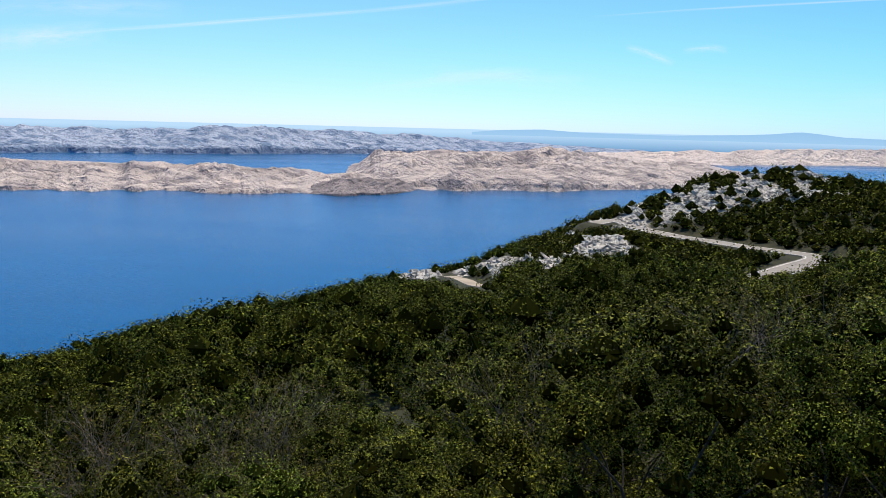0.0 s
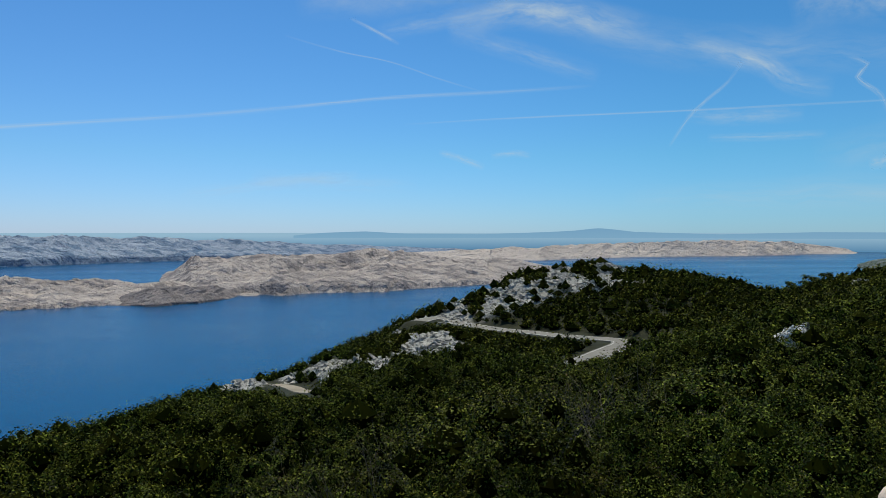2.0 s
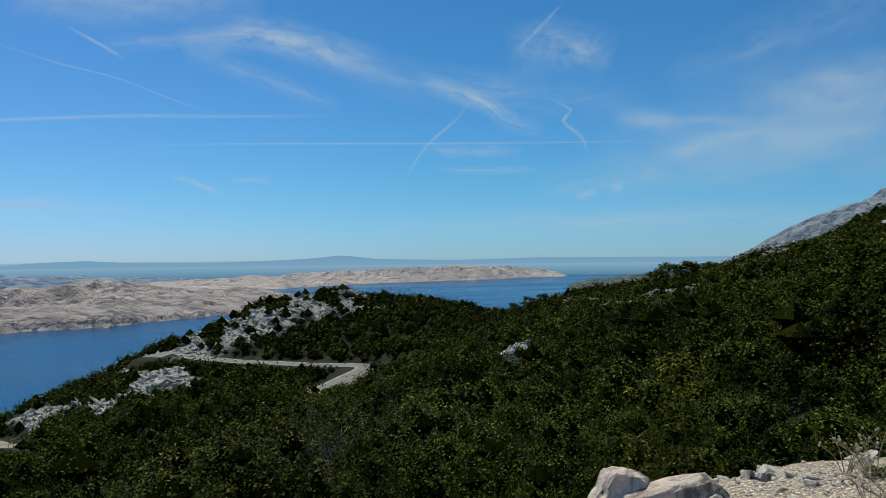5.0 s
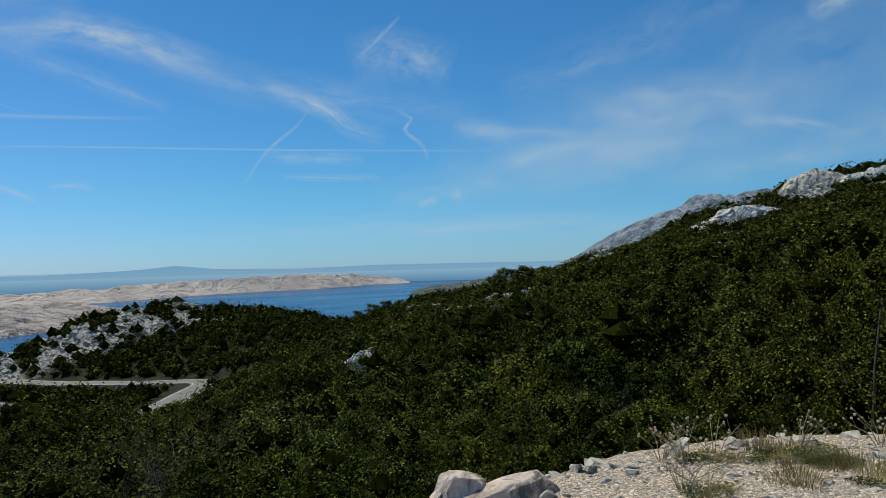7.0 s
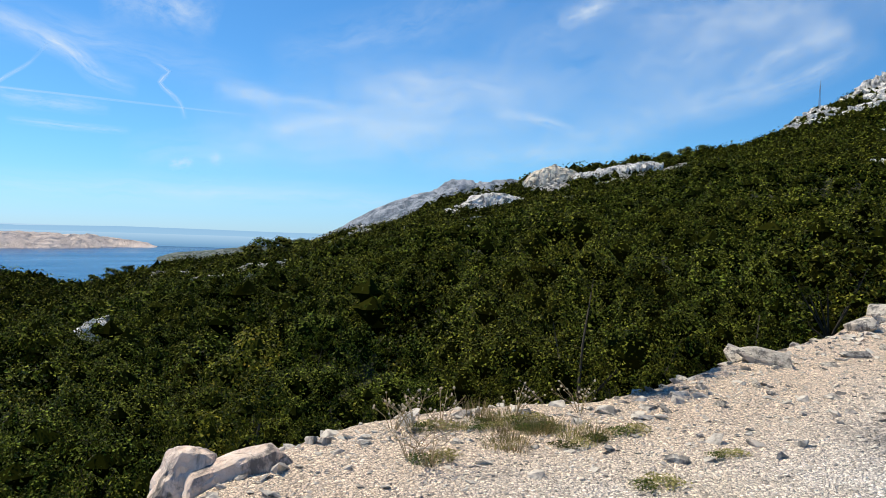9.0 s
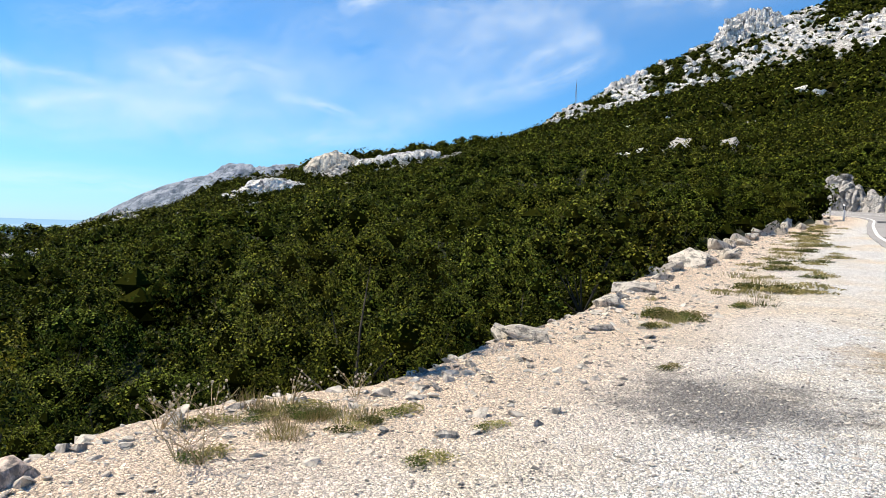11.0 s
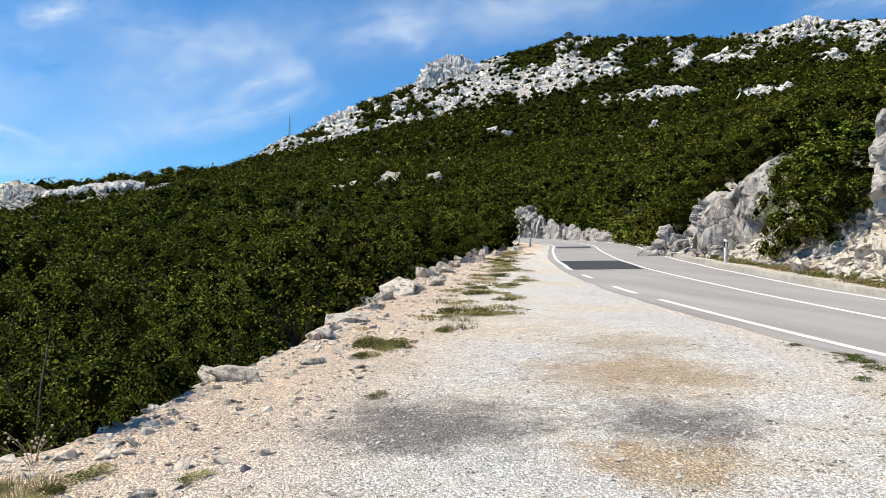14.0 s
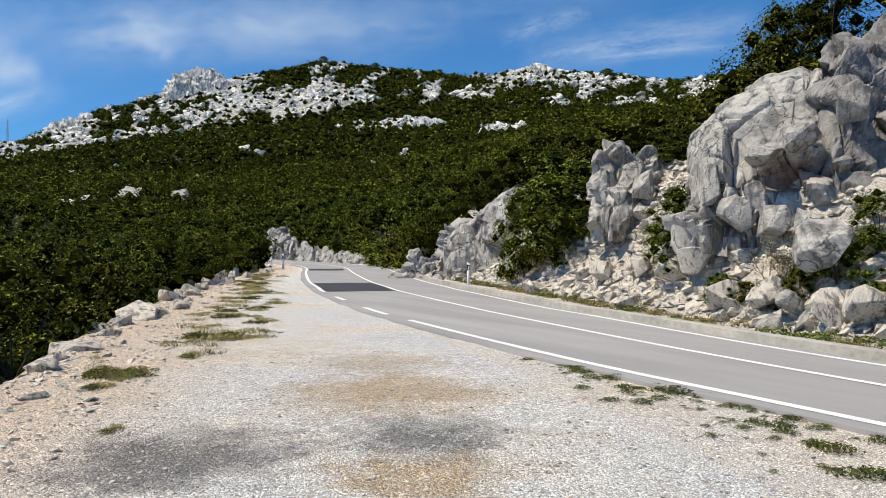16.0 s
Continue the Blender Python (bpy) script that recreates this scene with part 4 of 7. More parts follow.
    for half, density, way in ((2.2, 0.32, ((45, 7), (56, 9.2), (66, 10.6), (75, 9.6))), (1.5, 0.36, ((51, 6.6), (60, 8), (71, 8.6))), (1.3, 0.4, ((55, 11), (63, 11.8), (70, 11))),
                               (2.4, 0.38, ((75, 12), (84, 15), (93, 18.6))), (1.6, 0.35, ((74, 8), (82, 10.6), (88, 12))), (2.0, 0.4, ((89, 16.5), (98, 18.4), (106, 19), (115, 20.6))),
                               (1.8, 0.4, ((99, 20.4), (111, 19), (123, 20.2))), (1.2, 0.38, ((127, 17.2), (136, 18), (145, 18.4))), (1.4, 0.42, ((2, 17.6), (11, 18.6), (20, 19))), (1.2, 0.3, ((20, 17), (30, 13.6), (40, 12.4), (50, 11))),
                               (0.9, 0.35, ((27, 2.3), (45, 2.7), (66, 2.4))), (1.1, 0.3, ((40, 5), (50, 6.4), (60, 5.8))), (1.0, 0.35, ((62, 5.6), (70, 6.6), (78, 7.2))), (0.9, 0.4, ((80, 9.2), (88, 11.4), (94, 14))),
                               (3.4, 0.3, ((44, 6), (56, 8.5), (70, 12), (84, 15.5))), (3.0, 0.2, ((60, 7), (74, 10), (88, 15), (98, 20))), (2.6, 0.13, ((84, 13), (98, 17.5), (112, 21), (124, 23))), (2.0, 0.15, ((104, 18), (120, 21), (138, 21.5))), (1.6, 0.3, ((50, 12.5), (60, 15.5), (70, 19))), (1.8, 0.26, ((66, 13), (76, 17.5), (84, 21)))):
        sky_streak("ice_cloud", half, density, *way)
    sky_streak("ice_cloud", 0.53, 0.30, (-32.2, 6.8), (-26.4, 7.3), (-18.9, 7.8))



build_sky()


# ---- road ----
NEAR_LINE = ((-40, -5.6), (-15, -7.0), (0, -7.5), (4.1, -7.63), (9.1, -7.88), (15.9, -8.75), (19.9, -9.45), (28, -11.45), (31, -12.4), (37.6, -14.5), (50, -19.0), (65.6, -24.8), (76, -26.6), (88, -24.4), (98, -17))
near_pts = resample(NEAR_LINE, 0.8)
tang = np.gradient(near_pts, axis=0)
tang /= np.linalg.norm(tang, axis=1)[:, None]
side = np.stack([tang[:, 1], -tang[:, 0]], -1)
along = np.concatenate([[0], np.cumsum(np.linalg.norm(np.diff(near_pts, axis=0), axis=1))])
MID_OFF = np.interp(near_pts[:, 0], (-40, 5, 8, 12, 19, 35, 65, 98), (2.0, 2.1, 2.35, 2.6, 3.0, 3.15, 3.6, 3.4))
FAR_OFF = np.interp(near_pts[:, 0], (-40, 6, 10, 15, 26, 60, 98), (3.3, 3.72, 4.2, 4.8, 5.6, 6.9, 6.8))


def road_strip(name, off0, off1, lift, s0=-1e9, s1=1e9, material=None, wobble=0.0, thick=0.0):
    """A strip of the road between two offsets (0 near edge line, 1 centre, 2 far edge line; and metres); with thick it has sides."""
    k = (along >= s0) & (along <= s1)
    p, s, w = near_pts[k], side[k], (MID_OFF[k], FAR_OFF[k])
    rows = []
    def edge(off, z):
        o = (w[0] * off[0] if off[0] <= 1 else w[1]) + off[1] + wobble * (fbm(p[:, 0], p[:, 1], 0.9, 3, 77) - 0.5)
        q = p + s * o[:, None]
        return np.concatenate([q, (graded(q[:, 0], q[:, 1]) + z)[:, None]], 1)
    rows = [edge(off0, lift - thick), edge(off0, lift), edge(off1, lift), edge(off1, lift - thick)] if thick else [edge(off0, lift), edge(off1, lift)]
    v = np.stack(rows, 0)
    f = grid_faces(len(rows), len(p))
    return mesh_of(name, v.reshape(-1, 3), f[:, ::-1], material, not thick)


def strip_at(x):
    return float(np.interp(x, near_pts[:, 0], along))


road = tagged(new("road", road_strip("road", (0, -0.35), (2, 0.35), 0.05, material=M_ASPHALT, wobble=0.18, thick=0.12)), "worn grey asphalt mountain road with white lines", "road", kind="structure")
part("edge_line", road_strip("edge_line", (0, -0.08), (0, 0.08), 0.056, s1=strip_at(15.9), material=M_LINE), road, "solid white edge line")
part("edge_line", road_strip("edge_line", (0, -0.08), (0, 0.08), 0.056, s0=strip_at(27.5), material=M_LINE), road, "solid white edge line")
for x0, x1 in ((17.5, 20.4), (22.2, 25.4)):
    part("dash", road_strip("dash", (0, -0.08), (0, 0.08), 0.056, strip_at(x0), strip_at(x1), M_LINE), road, "white dash")
part("centre_line", road_strip("centre_line", (1, -0.07), (1, 0.07), 0.056, material=M_LINE), road, "solid white centre line")
part("far_line", road_strip("far_line", (2, -0.07), (2, 0.07), 0.056, material=M_LINE), road, "solid white edge line")
part("asphalt_patch", road_strip("asphalt_patch", (0, 0.12), (1.0, -0.12), 0.053, strip_at(27.6), strip_at(36.0), M_PATCH), road, "dark fresh asphalt patch")
part("asphalt_patch", road_strip("asphalt_patch", (0, 0.2), (0.9, -0.1), 0.053, strip_at(56), strip_at(61.5), M_PATCH), road, "dark fresh asphalt patch")
tagged(new("kerb", road_strip("kerb", (2, 0.5), (2, 0.85), 0.17, s1=strip_at(70), material=M_KERB, wobble=0.06, thick=0.3)), "low worn concrete kerb along the road", "kerb", kind="structure")


def hill_road_strip(pts, width):
    p = resample(pts, 3.0)
    t = np.gradient(p[:, :2], axis=0)
    t /= np.linalg.norm(t, axis=1)[:, None]
    s = np.stack([t[:, 1], -t[:, 0]], -1)
    rows = [np.concatenate([p[:, :2] + s * o, p[:, 2:] + 0.16], 1) for o in (-width / 2, -width / 2 + 0.01, width / 2 - 0.01, width / 2)]
    rows[0][:, 2] -= 0.3
    rows[3][:, 2] -= 0.3
    return np.stack(rows), p, s


for pts in HILL_ROADS:
    wide = 6.2 if len(pts) > 6 else 3.6
    rows, p, s = hill_road_strip(pts, wide)
    hr = tagged(new("hill_road", mesh_of("hill_road", rows.reshape(-1, 3), grid_faces(4, len(p)), M_FAR_ROAD)), "pale asphalt road bending round the rocky knoll", "road", kind="structure")
    if len(pts) < 6:
        hr.data.materials[0] = M_TRACK
        tagged(hr, "tan dirt track on the slope above the sea")
        continue
    for o in (0.6 - wide / 2, wide / 2 - 0.6):
        l = np.stack([np.concatenate([p[:, :2] + s * (o + d), p[:, 2:] + 0.19], 1) for d in (-0.07, 0.07)])
        part("edge_line", mesh_of("edge_line", l.reshape(-1, 3), grid_faces(2, len(p)), M_LINE), hr, "white edge line")


# ---- roadside posts ----
def marker_post():
    top = new("marker_post")
    bm = bmesh.new()
    def box(b, x, y, z0, z1, slope=0.0, yo=0.0):
        co = [(sx * x, sy * y + yo, z) for z in (z0, z1) for sx, sy in ((-1, -1), (1, -1), (1, 1), (-1, 1))]
        co = [(cx, cy, cz + (slope * (1 if cx > 0 else -1) if cz == z1 else 0)) for cx, cy, cz in co]
        vs = [b.verts.new(c) for c in co]
        for f in ((3, 2, 1, 0), (4, 5, 6, 7), (0, 1, 5, 4), (1, 2, 6, 5), (2, 3, 7, 6), (3, 0, 4, 7)):
            b.faces.new([vs[i] for i in f])
    box(bm, 0.06, 0.045, -0.3, 1.0, 0.035)
    bmesh.ops.bevel(bm, geom=bm.edges[:], offset=0.012, segments=2, affect="EDGES")
    part("shaft", from_bm("shaft", bm, M_WHITE, True), top)
    bm = bmesh.new()
    box(bm, 0.0635, 0.0485, 0.66, 0.9, 0.02)
    part("band", from_bm("band", bm, M_BLACK), top, "black band")
    for sgn, m, l in ((-1, M_RED, "red reflector"), (1, M_WHITE, "white reflector")):
        bm = bmesh.new()
        box(bm, 0.025, 0.004, 0.69, 0.86, 0.0, sgn * 0.051)
        part("reflector", from_bm("reflector", bm, m), top, l)
    return tagged(top, "white plastic roadside marker post with black band", "post", "roadside marker posts")


POSTS = ((30.9, -20.3, 0, 1.1), (71.5, -35.2, 0, 1.15), (64.2, -22.2, 10, 1.3), (76, -25.0, 20, 1.15))
post0 = marker_post()
for i, (x, y, a, size) in enumerate(POSTS):
    ob = copy_thing(post0, pose(0, 0, 0)) if i else post0
    ob.matrix_basis = pose(x, y, float(height(x, y)), 0, 0, a + 70) @ Matrix.Diagonal((size * 1.15, size, size, 1))

# ---- rocks ----
def hashed(v):
    t = math.sin(v.x * 12.9898 + v.y * 78.233 + v.z * 37.719) * 43758.5453
    return t - math.floor(t)


def rock_mesh(name, size, seed, material, sub=4, cuts=14, rough=0.12, boxy=0.45, deep=0.56):
    """A broken limestone block: a rounded box cut by planes, split into steps along its joints, then weathered."""
    rng = random.Random(seed)
    bm = bmesh.new()
    bmesh.ops.create_icosphere(bm, subdivisions=sub, radius=1.0)
    planes = []
    for _ in range(cuts):
        d = Vector((rng.gauss(0, 1), rng.gauss(0, 1), rng.gauss(0, 0.9))).normalized()
        planes.append((d, rng.uniform(deep, deep + 0.28)))
    off = Vector((rng.uniform(-50, 50), rng.uniform(-50, 50), rng.uniform(-50, 50)))
    mean = (size[0] * size[1] * size[2]) ** (1 / 3)
    for v in bm.verts:
        c = v.co.copy()
        c = c.lerp(c / max(abs(c.x), abs(c.y), abs(c.z)) * 0.84, boxy)
        for d, lim in planes:
            over = c.dot(d) - lim
            if over > 0:
                c -= d * over * 0.96
        n = Vector((c.x / size[0], c.y / size[1], c.z / size[2])).normalized()
        c = Vector((c.x * size[0], c.y * size[1], c.z * size[2]))
        q = c / mean * 1.2 + off
        warp = Vector((noise.noise(q * 1.3), noise.noise(q * 1.3 + off), noise.noise(q * 1.3 - off))) * 0.35
        dist, pts = noise.voronoi(q + warp)
        groove = max(0.0, 1 - (dist[1] - dist[0]) / 0.05)
        move = 0.8 * (hashed(pts[0]) - 0.5) - 0.8 * groove + 0.8 * noise.fractal(q * 0.9, 1.0, 2.0, 3)
        if sub > 3:
            dist, pts = noise.voronoi((q + warp) * 2.6)
            move += 0.3 * (hashed(pts[0]) - 0.5) - 0.35 * max(0.0, 1 - (dist[1] - dist[0]) / 0.07) + 0.16 * noise.fractal(q * 5, 0.8, 2.1, 4)
        v.co = c + n * (rough * mean * move)
    return from_bm(name, bm, material, False)


def chip_mesh(name, seed, material, corners=15):
    """An angular broken block with slightly worn edges, about one metre across."""
    rng = random.Random(seed)
    bm = bmesh.new()
    for _ in range(corners):
        d = Vector((rng.gauss(0, 1), rng.gauss(0, 1), rng.gauss(0, 1))).normalized()
        bm.verts.new(d.lerp(d / max(abs(d.x), abs(d.y), abs(d.z)), 0.55) * rng.uniform(0.85, 1.05))
    bmesh.ops.convex_hull(bm, input=bm.verts[:])
    bmesh.ops.dissolve_limit(bm, angle_limit=radians(14), verts=bm.verts[:], edges=bm.edges[:])
    bmesh.ops.bevel(bm, geom=bm.edges[:], offset=0.045, segments=1, affect="EDGES")
    bmesh.ops.triangulate(bm, faces=bm.faces[:])
    bmesh.ops.subdivide_edges(bm, edges=[e for e in bm.edges if e.calc_length() > 0.5], cuts=1)
    bmesh.ops.triangulate(bm, faces=bm.faces[:])
    for v in bm.verts:
        v.co += v.co.normalized() * 0.05 * noise.noise(v.co * 2.3 + Vector((seed, 0, 0)))
    return from_bm(name, bm, material, False)


def boulder(x, y, z, size, seed, rot=0.0, material=None, label="", sub=4, tilt=(0, 0), cuts=14, rough=0.12, group="roadside boulders", name="boulder"):
    ob = new(name, rock_mesh(name, size, seed, material or M_ROCK, sub, cuts, rough))
    ob.matrix_basis = pose(x, y, z, tilt[0], tilt[1], rot)
    return tagged(ob, label or "grey weathered limestone boulder", "boulder", group)


def at_ae(az, r):
    x, y = on_plan(az, r)
    return x, y, float(height(x, y))


def crag(az, r, el0, el1, width, n, seed, label, material=None, depth=0.5, name="crag", sub=3):
    """Bare rock that breaks through the scrub: several blocks grown together, one mass."""
    rng = random.Random(seed)
    top = new(name)
    z0, z1 = r * math.tan(radians(el0)), r * math.tan(radians(el1))
    span = r * math.tan(radians(width))
    s0 = math.sqrt(span * (z1 - z0) / n)
    for i in range(n):
        f = (i + rng.random()) / n - 0.5
        hump = (1 - abs(2 * f) ** 2.2) * rng.uniform(0.75, 1.0)
        v = rng.random() ** 0.8
        s = s0 * rng.uniform(0.55, 1.15)
        x, y = on_plan(az, r + (v * 0.8 + rng.uniform(-0.3, 0.3)) * s0 * depth * 2)
        off = f * span
        zc = z0 + max((z1 - z0) * hump * v - s * 0.35, 0)
        me = rock_mesh("block", (s * 0.95, s * 0.9, s * 0.72), seed * 31 + i, material or M_ROCK_FAR, sub, 9, 0.24, 0.5)
        part("block", me, top).matrix_basis = pose(x + off * math.cos(radians(az)), y - off * math.sin(radians(az)), zc, rng.uniform(-22, 22), rng.uniform(-22, 22), rng.uniform(0, 360))
    return tagged(top, label, "rock", "bare crags")


M_ROCK_OCHRE = limestone("ochre_limestone", (0.8, 0.72, 0.58), (0.56, 0.48, 0.38), (0.7, 0.52, 0.34), 0.3, 0.6)
# M_ROCK_DARK: dark stains, plus the crag's shaded side put into the colour
M_ROCK_DARK = limestone("shaded_stained_limestone", (0.3, 0.285, 0.265), (0.085, 0.08, 0.075), (0.36, 0.3, 0.24), 1.0, 0.2)
M_ROCK_FAR = limestone("far_limestone", (0.55, 0.52, 0.46), (0.31, 0.295, 0.26), (0.5, 0.42, 0.31), 0.3, 0.3)
M_ROCK_HIGH = limestone("white_limestone", (0.86, 0.825, 0.76), (0.6, 0.57, 0.52), (0.66, 0.56, 0.43), 0.3, 0.25)


def massif(name, label, material, r, tops, base, seed, thick, block, nu=150, nv=110, relief=1.0, hollows=(), smooth_top=0.0, group="bare crags"):
    """A rock mass as one piece: a rounded wall on the line between its ends, split into blocks along joints and weathered.
    tops: (direction, degrees up) along its crest; r and base: distance and degrees up of its foot at both ends; block: size of its blocks."""
    az = np.linspace(tops[0][0], tops[-1][0], nu)
    f = np.linspace(0, 1, nu)
    el = np.interp(az, [p[0] for p in tops], [p[1] for p in tops])
    rr = r[0] + (r[1] - r[0]) * f
    foot = rr * np.tan(np.radians(base[0] + (base[1] - base[0]) * f))
    top = (rr + thick * 0.3) * np.tan(np.radians(el))
    end = (1 - np.abs(2 * f - 1) ** 5) ** 0.5
    turn = np.concatenate([np.linspace(0, 0.62, int(nv * 0.74)), np.linspace(0.64, 1, nv - int(nv * 0.74))]) * np.pi
    deep = thick * (0.5 - 0.5 * np.cos(turn)[:, None] * (0.35 + 0.65 * end)[None, :]) + thick * 0.14 * np.sin(turn)[:, None]
    up = np.abs(np.sin(np.minimum(turn, np.pi))) ** 0.62
    R = rr[None, :] + deep
    A = np.radians(az)[None, :]
    P = np.stack([np.sin(A) * R, np.cos(A) * R, foot[None, :] + (top - foot)[None, :] * up[:, None]], -1)
    N = np.cross(np.gradient(P, axis=1), np.gradient(P, axis=0))
    N /= np.maximum(np.linalg.norm(N, axis=2)[..., None], 1e-9)
    out = P - np.array([math.sin(A[0].mean()) * (rr.mean() + thick / 2), math.cos(A[0].mean()) * (rr.mean() + thick / 2), float(foot.mean())])
    if (N * out).sum() < 0:
        N = -N
    off = Vector((seed * 3.7, seed * 1.3, seed * 2.1))
    rust = np.zeros((nv, nu))
    for i in range(nv):
        for j in range(nu):
            q = Vector(P[i, j]) / block + off
            w = q + Vector((noise.noise(q * 0.8), noise.noise(q * 0.8 + off), noise.noise(q * 0.8 - off))) * 0.16
            w.z *= 0.75
            calm = 1 - smooth_top * smooth(0.45, 0.8, up[i] if turn[i] < 1.57 else 1.0)
            move = 0.0
            for scale, step, tip, cleft in ((1.0, 0.34, 0.55, 0.16), (2.6, 0.10, 0.17, 0.035)):
                dist, pts = noise.voronoi(w * scale)
                h = hashed(pts[0])
                d = w * scale - pts[0]
                gap = max(0.0, 1 - (dist[1] - dist[0]) / 0.06)
                move += (step * (h - 0.5) + tip * (d.x * math.sin(h * 40) + d.y * math.cos(h * 40) + d.z * (2 * hashed(pts[0] * 1.7) - 1))) * calm - cleft * gap * (0.4 + 0.6 * calm)
            move = (move + 0.25 * noise.noise(q * 0.5) + 0.07 * noise.fractal(q * 2.2, 0.9, 2.1, 4)) * block
            for ha, he, wa, we, depth in hollows:
                g = math.exp(-((az[j] - ha) / wa) ** 4 - ((math.degrees(math.atan2(P[i, j, 2], rr[j])) - he) / we) ** 4)
                if turn[i] < 1.6:
                    move -= depth * g
                    rust[i, j] = max(rust[i, j], g)
            P[i, j] += N[i, j] * move * relief
    me = mesh_of(name, P.reshape(-1, 3), grid_faces(nv, nu), material)
    if hollows:
        me.attributes.new("rust", "FLOAT", "POINT").data.foreach_set("value", rust.astype(np.float32).ravel())
    return tagged(new(name, me), label, "rock", group)


# cut bank on the uphill side of the road
def cliff(name, label, material, blocks, seed, rough=0.15, sub=4):
    """A rock mass grown from several blocks: (direction, distance, low and high view angle, width in degrees, turn)."""
    top = new(name)
    for i, (az, r, e0, e1, wide, turn) in enumerate(blocks):
        z0, z1 = r * math.tan(radians(e0)), r * math.tan(radians(e1))
        w, h = r * math.tan(radians(wide)) * 0.5, z1 - z0
        me = rock_mesh("block", (w * 1.3, max(w, h * 0.5) * 0.95, h * 0.6), seed + i, M_ROCK, sub if w * h > 3 else 4, 9, rough, 0.55)
        x, y = on_plan(az, r + w * 0.7)
        me.materials[0] = material
        part("block", me, top).matrix_basis = pose(x, y, (z0 + z1) / 2, 0, turn, -az + (i * 37) % 23 - 11)
    return tagged(top, label, "rock", "cut bank rocks")


crag_a = massif("roadside_crag", "huge rounded limestone crag with deep cracks and a rusty hollow", M_ROCK, (21.0, 20.2),
       ((139.7, 10.3), (140.1, 11.4), (140.9, 12.6), (141.7, 13.5), (143.5, 14.5), (145.4, 15.3), (147.6, 15.9), (148.7, 15.3), (149.3, 14.2)), (2.6, 1.2), 17, 3.4, 1.5, 190, 160, 0.8,
       ((146.6, 8.0, 1.9, 0.9, 0.75),), 0.75, "cut bank rocks")
crag_b = massif("roadside_crag", "tall fractured grey limestone crag with dark stains and painted shade", M_ROCK_DARK, (19.6, 22.6),
       ((148.7, 14.6), (149.4, 16.7), (151, 17.2), (152.7, 18.4), (155, 19.2), (158, 19.6)), (1.0, 1.6), 23, 3.4, 1.6, 150, 140, 0.8, (), 0.3, "cut bank rocks")
pillar = massif("rock_pillar", "pale knobbly limestone pillar above the scree", M_ROCK, (27.6, 26.6),
       ((132.8, 8.2), (133.5, 10.1), (135, 11.0), (136, 10.3), (137, 10.5), (137.9, 8.8)), (3.4, 3.4), 41, 2.4, 1.1, 120, 120, 1.0, (), 0.2, "cut bank rocks")
massif("roadside_boulder", "grey slab-sided limestone boulder beside the road", M_ROCK, (43.5, 38.5),
       ((121.0, 3.9), (121.5, 4.6), (123.7, 5.5), (125.5, 6.5), (127.3, 7.7), (127.9, 6.8), (128.3, 5.2)), (0.9, 0.9), 5, 3.4, 1.8, 150, 120, 0.85, (), 0.2, "cut bank rocks")
def loose_block(owner, az, r, el, size, turn, tilt, k, material):
    """A fractured block that still sits in its rock mass."""
    x, y = on_plan(az, r)
    part("block", chip_mesh("block", 900 + k, material), owner).matrix_basis = pose(x, y, r * math.tan(radians(el)), tilt, 0, turn - az) @ Matrix.Diagonal((*size, 1))


for i, (az, r, el, w, d, h, turn, tilt) in enumerate(((147.3, 20.3, 10.3, 0.5, 0.5, 0.42, 10, 12), (145.1, 20.4, 9.3, 0.5, 0.4, 0.3, -14, -8), (143.0, 20.6, 5.2, 0.5, 0.4, 0.55, 8, 4), (145.4, 20.3, 4.6, 0.6, 0.4, 0.42, -6, -10), (147.8, 20.1, 4.4, 0.45, 0.4, 0.5, 16, 6), (141.2, 20.9, 7.4, 0.35, 0.4, 0.6, 0, 8))):
    loose_block(crag_a, az, r, el, (w, d, h), turn, tilt, i, M_ROCK)
for i, (az, r, el, w, d, h, turn, tilt) in enumerate(((151.0, 20.5, 6.4, 0.5, 0.4, 0.6, 12, 6), (153.2, 21.2, 10.4, 0.6, 0.5, 0.7, -8, -6), (150.6, 20.2, 12.4, 0.4, 0.4, 0.6, 4, 10), (153.0, 20.8, 3.4, 0.6, 0.5, 0.5, 20, 0))):
    loose_block(crag_b, az, r, el, (w, d, h), turn, tilt, 20 + i, M_ROCK_DARK)
for i, (az, r, el, w, d, h, turn, tilt) in enumerate(((134.6, 27.0, 6.6, 0.5, 0.4, 0.5, 8, 6), (136.6, 26.7, 7.6, 0.4, 0.4, 0.6, -12, -4))):
    loose_block(pillar, az, r, el, (w, d, h), turn, tilt, 40 + i, M_ROCK)

cliff("leaning_block", "grey boulder lying on the scree slope", M_ROCK, ((148.4, 17.4, 1.3, 4.7, 3.6, -24),), 29, 0.08)
massif("bend_rock", "pale rock face at the bend of the road", M_ROCK, (98, 94), ((107.9, 3.8), (108.25, 4.7), (108.9, 4.75), (109.6, 4.3), (110.2, 3.4)), (1.2, 1.2), 31, 3.0, 1.4, 100, 70, 0.9, (), 0.0, "cut bank rocks")
massif("bend_bank", "low broken limestone bank beside the bend", M_ROCK, (93.5, 82), ((110.1, 3.1), (110.7, 3.5), (111.4, 2.9), (112.2, 3.2), (113.0, 2.7), (113.9, 2.8), (115.2, 2.4)), (1.0, 0.9), 33, 2.5, 1.2, 130, 50, 0.6, (), 0.0, "cut bank rocks")
crag(119.4, 44, 0.5, 2.9, 4.0, 16, 334, "jagged low limestone rocks beside the road", M_ROCK, name="roadside_rocks")

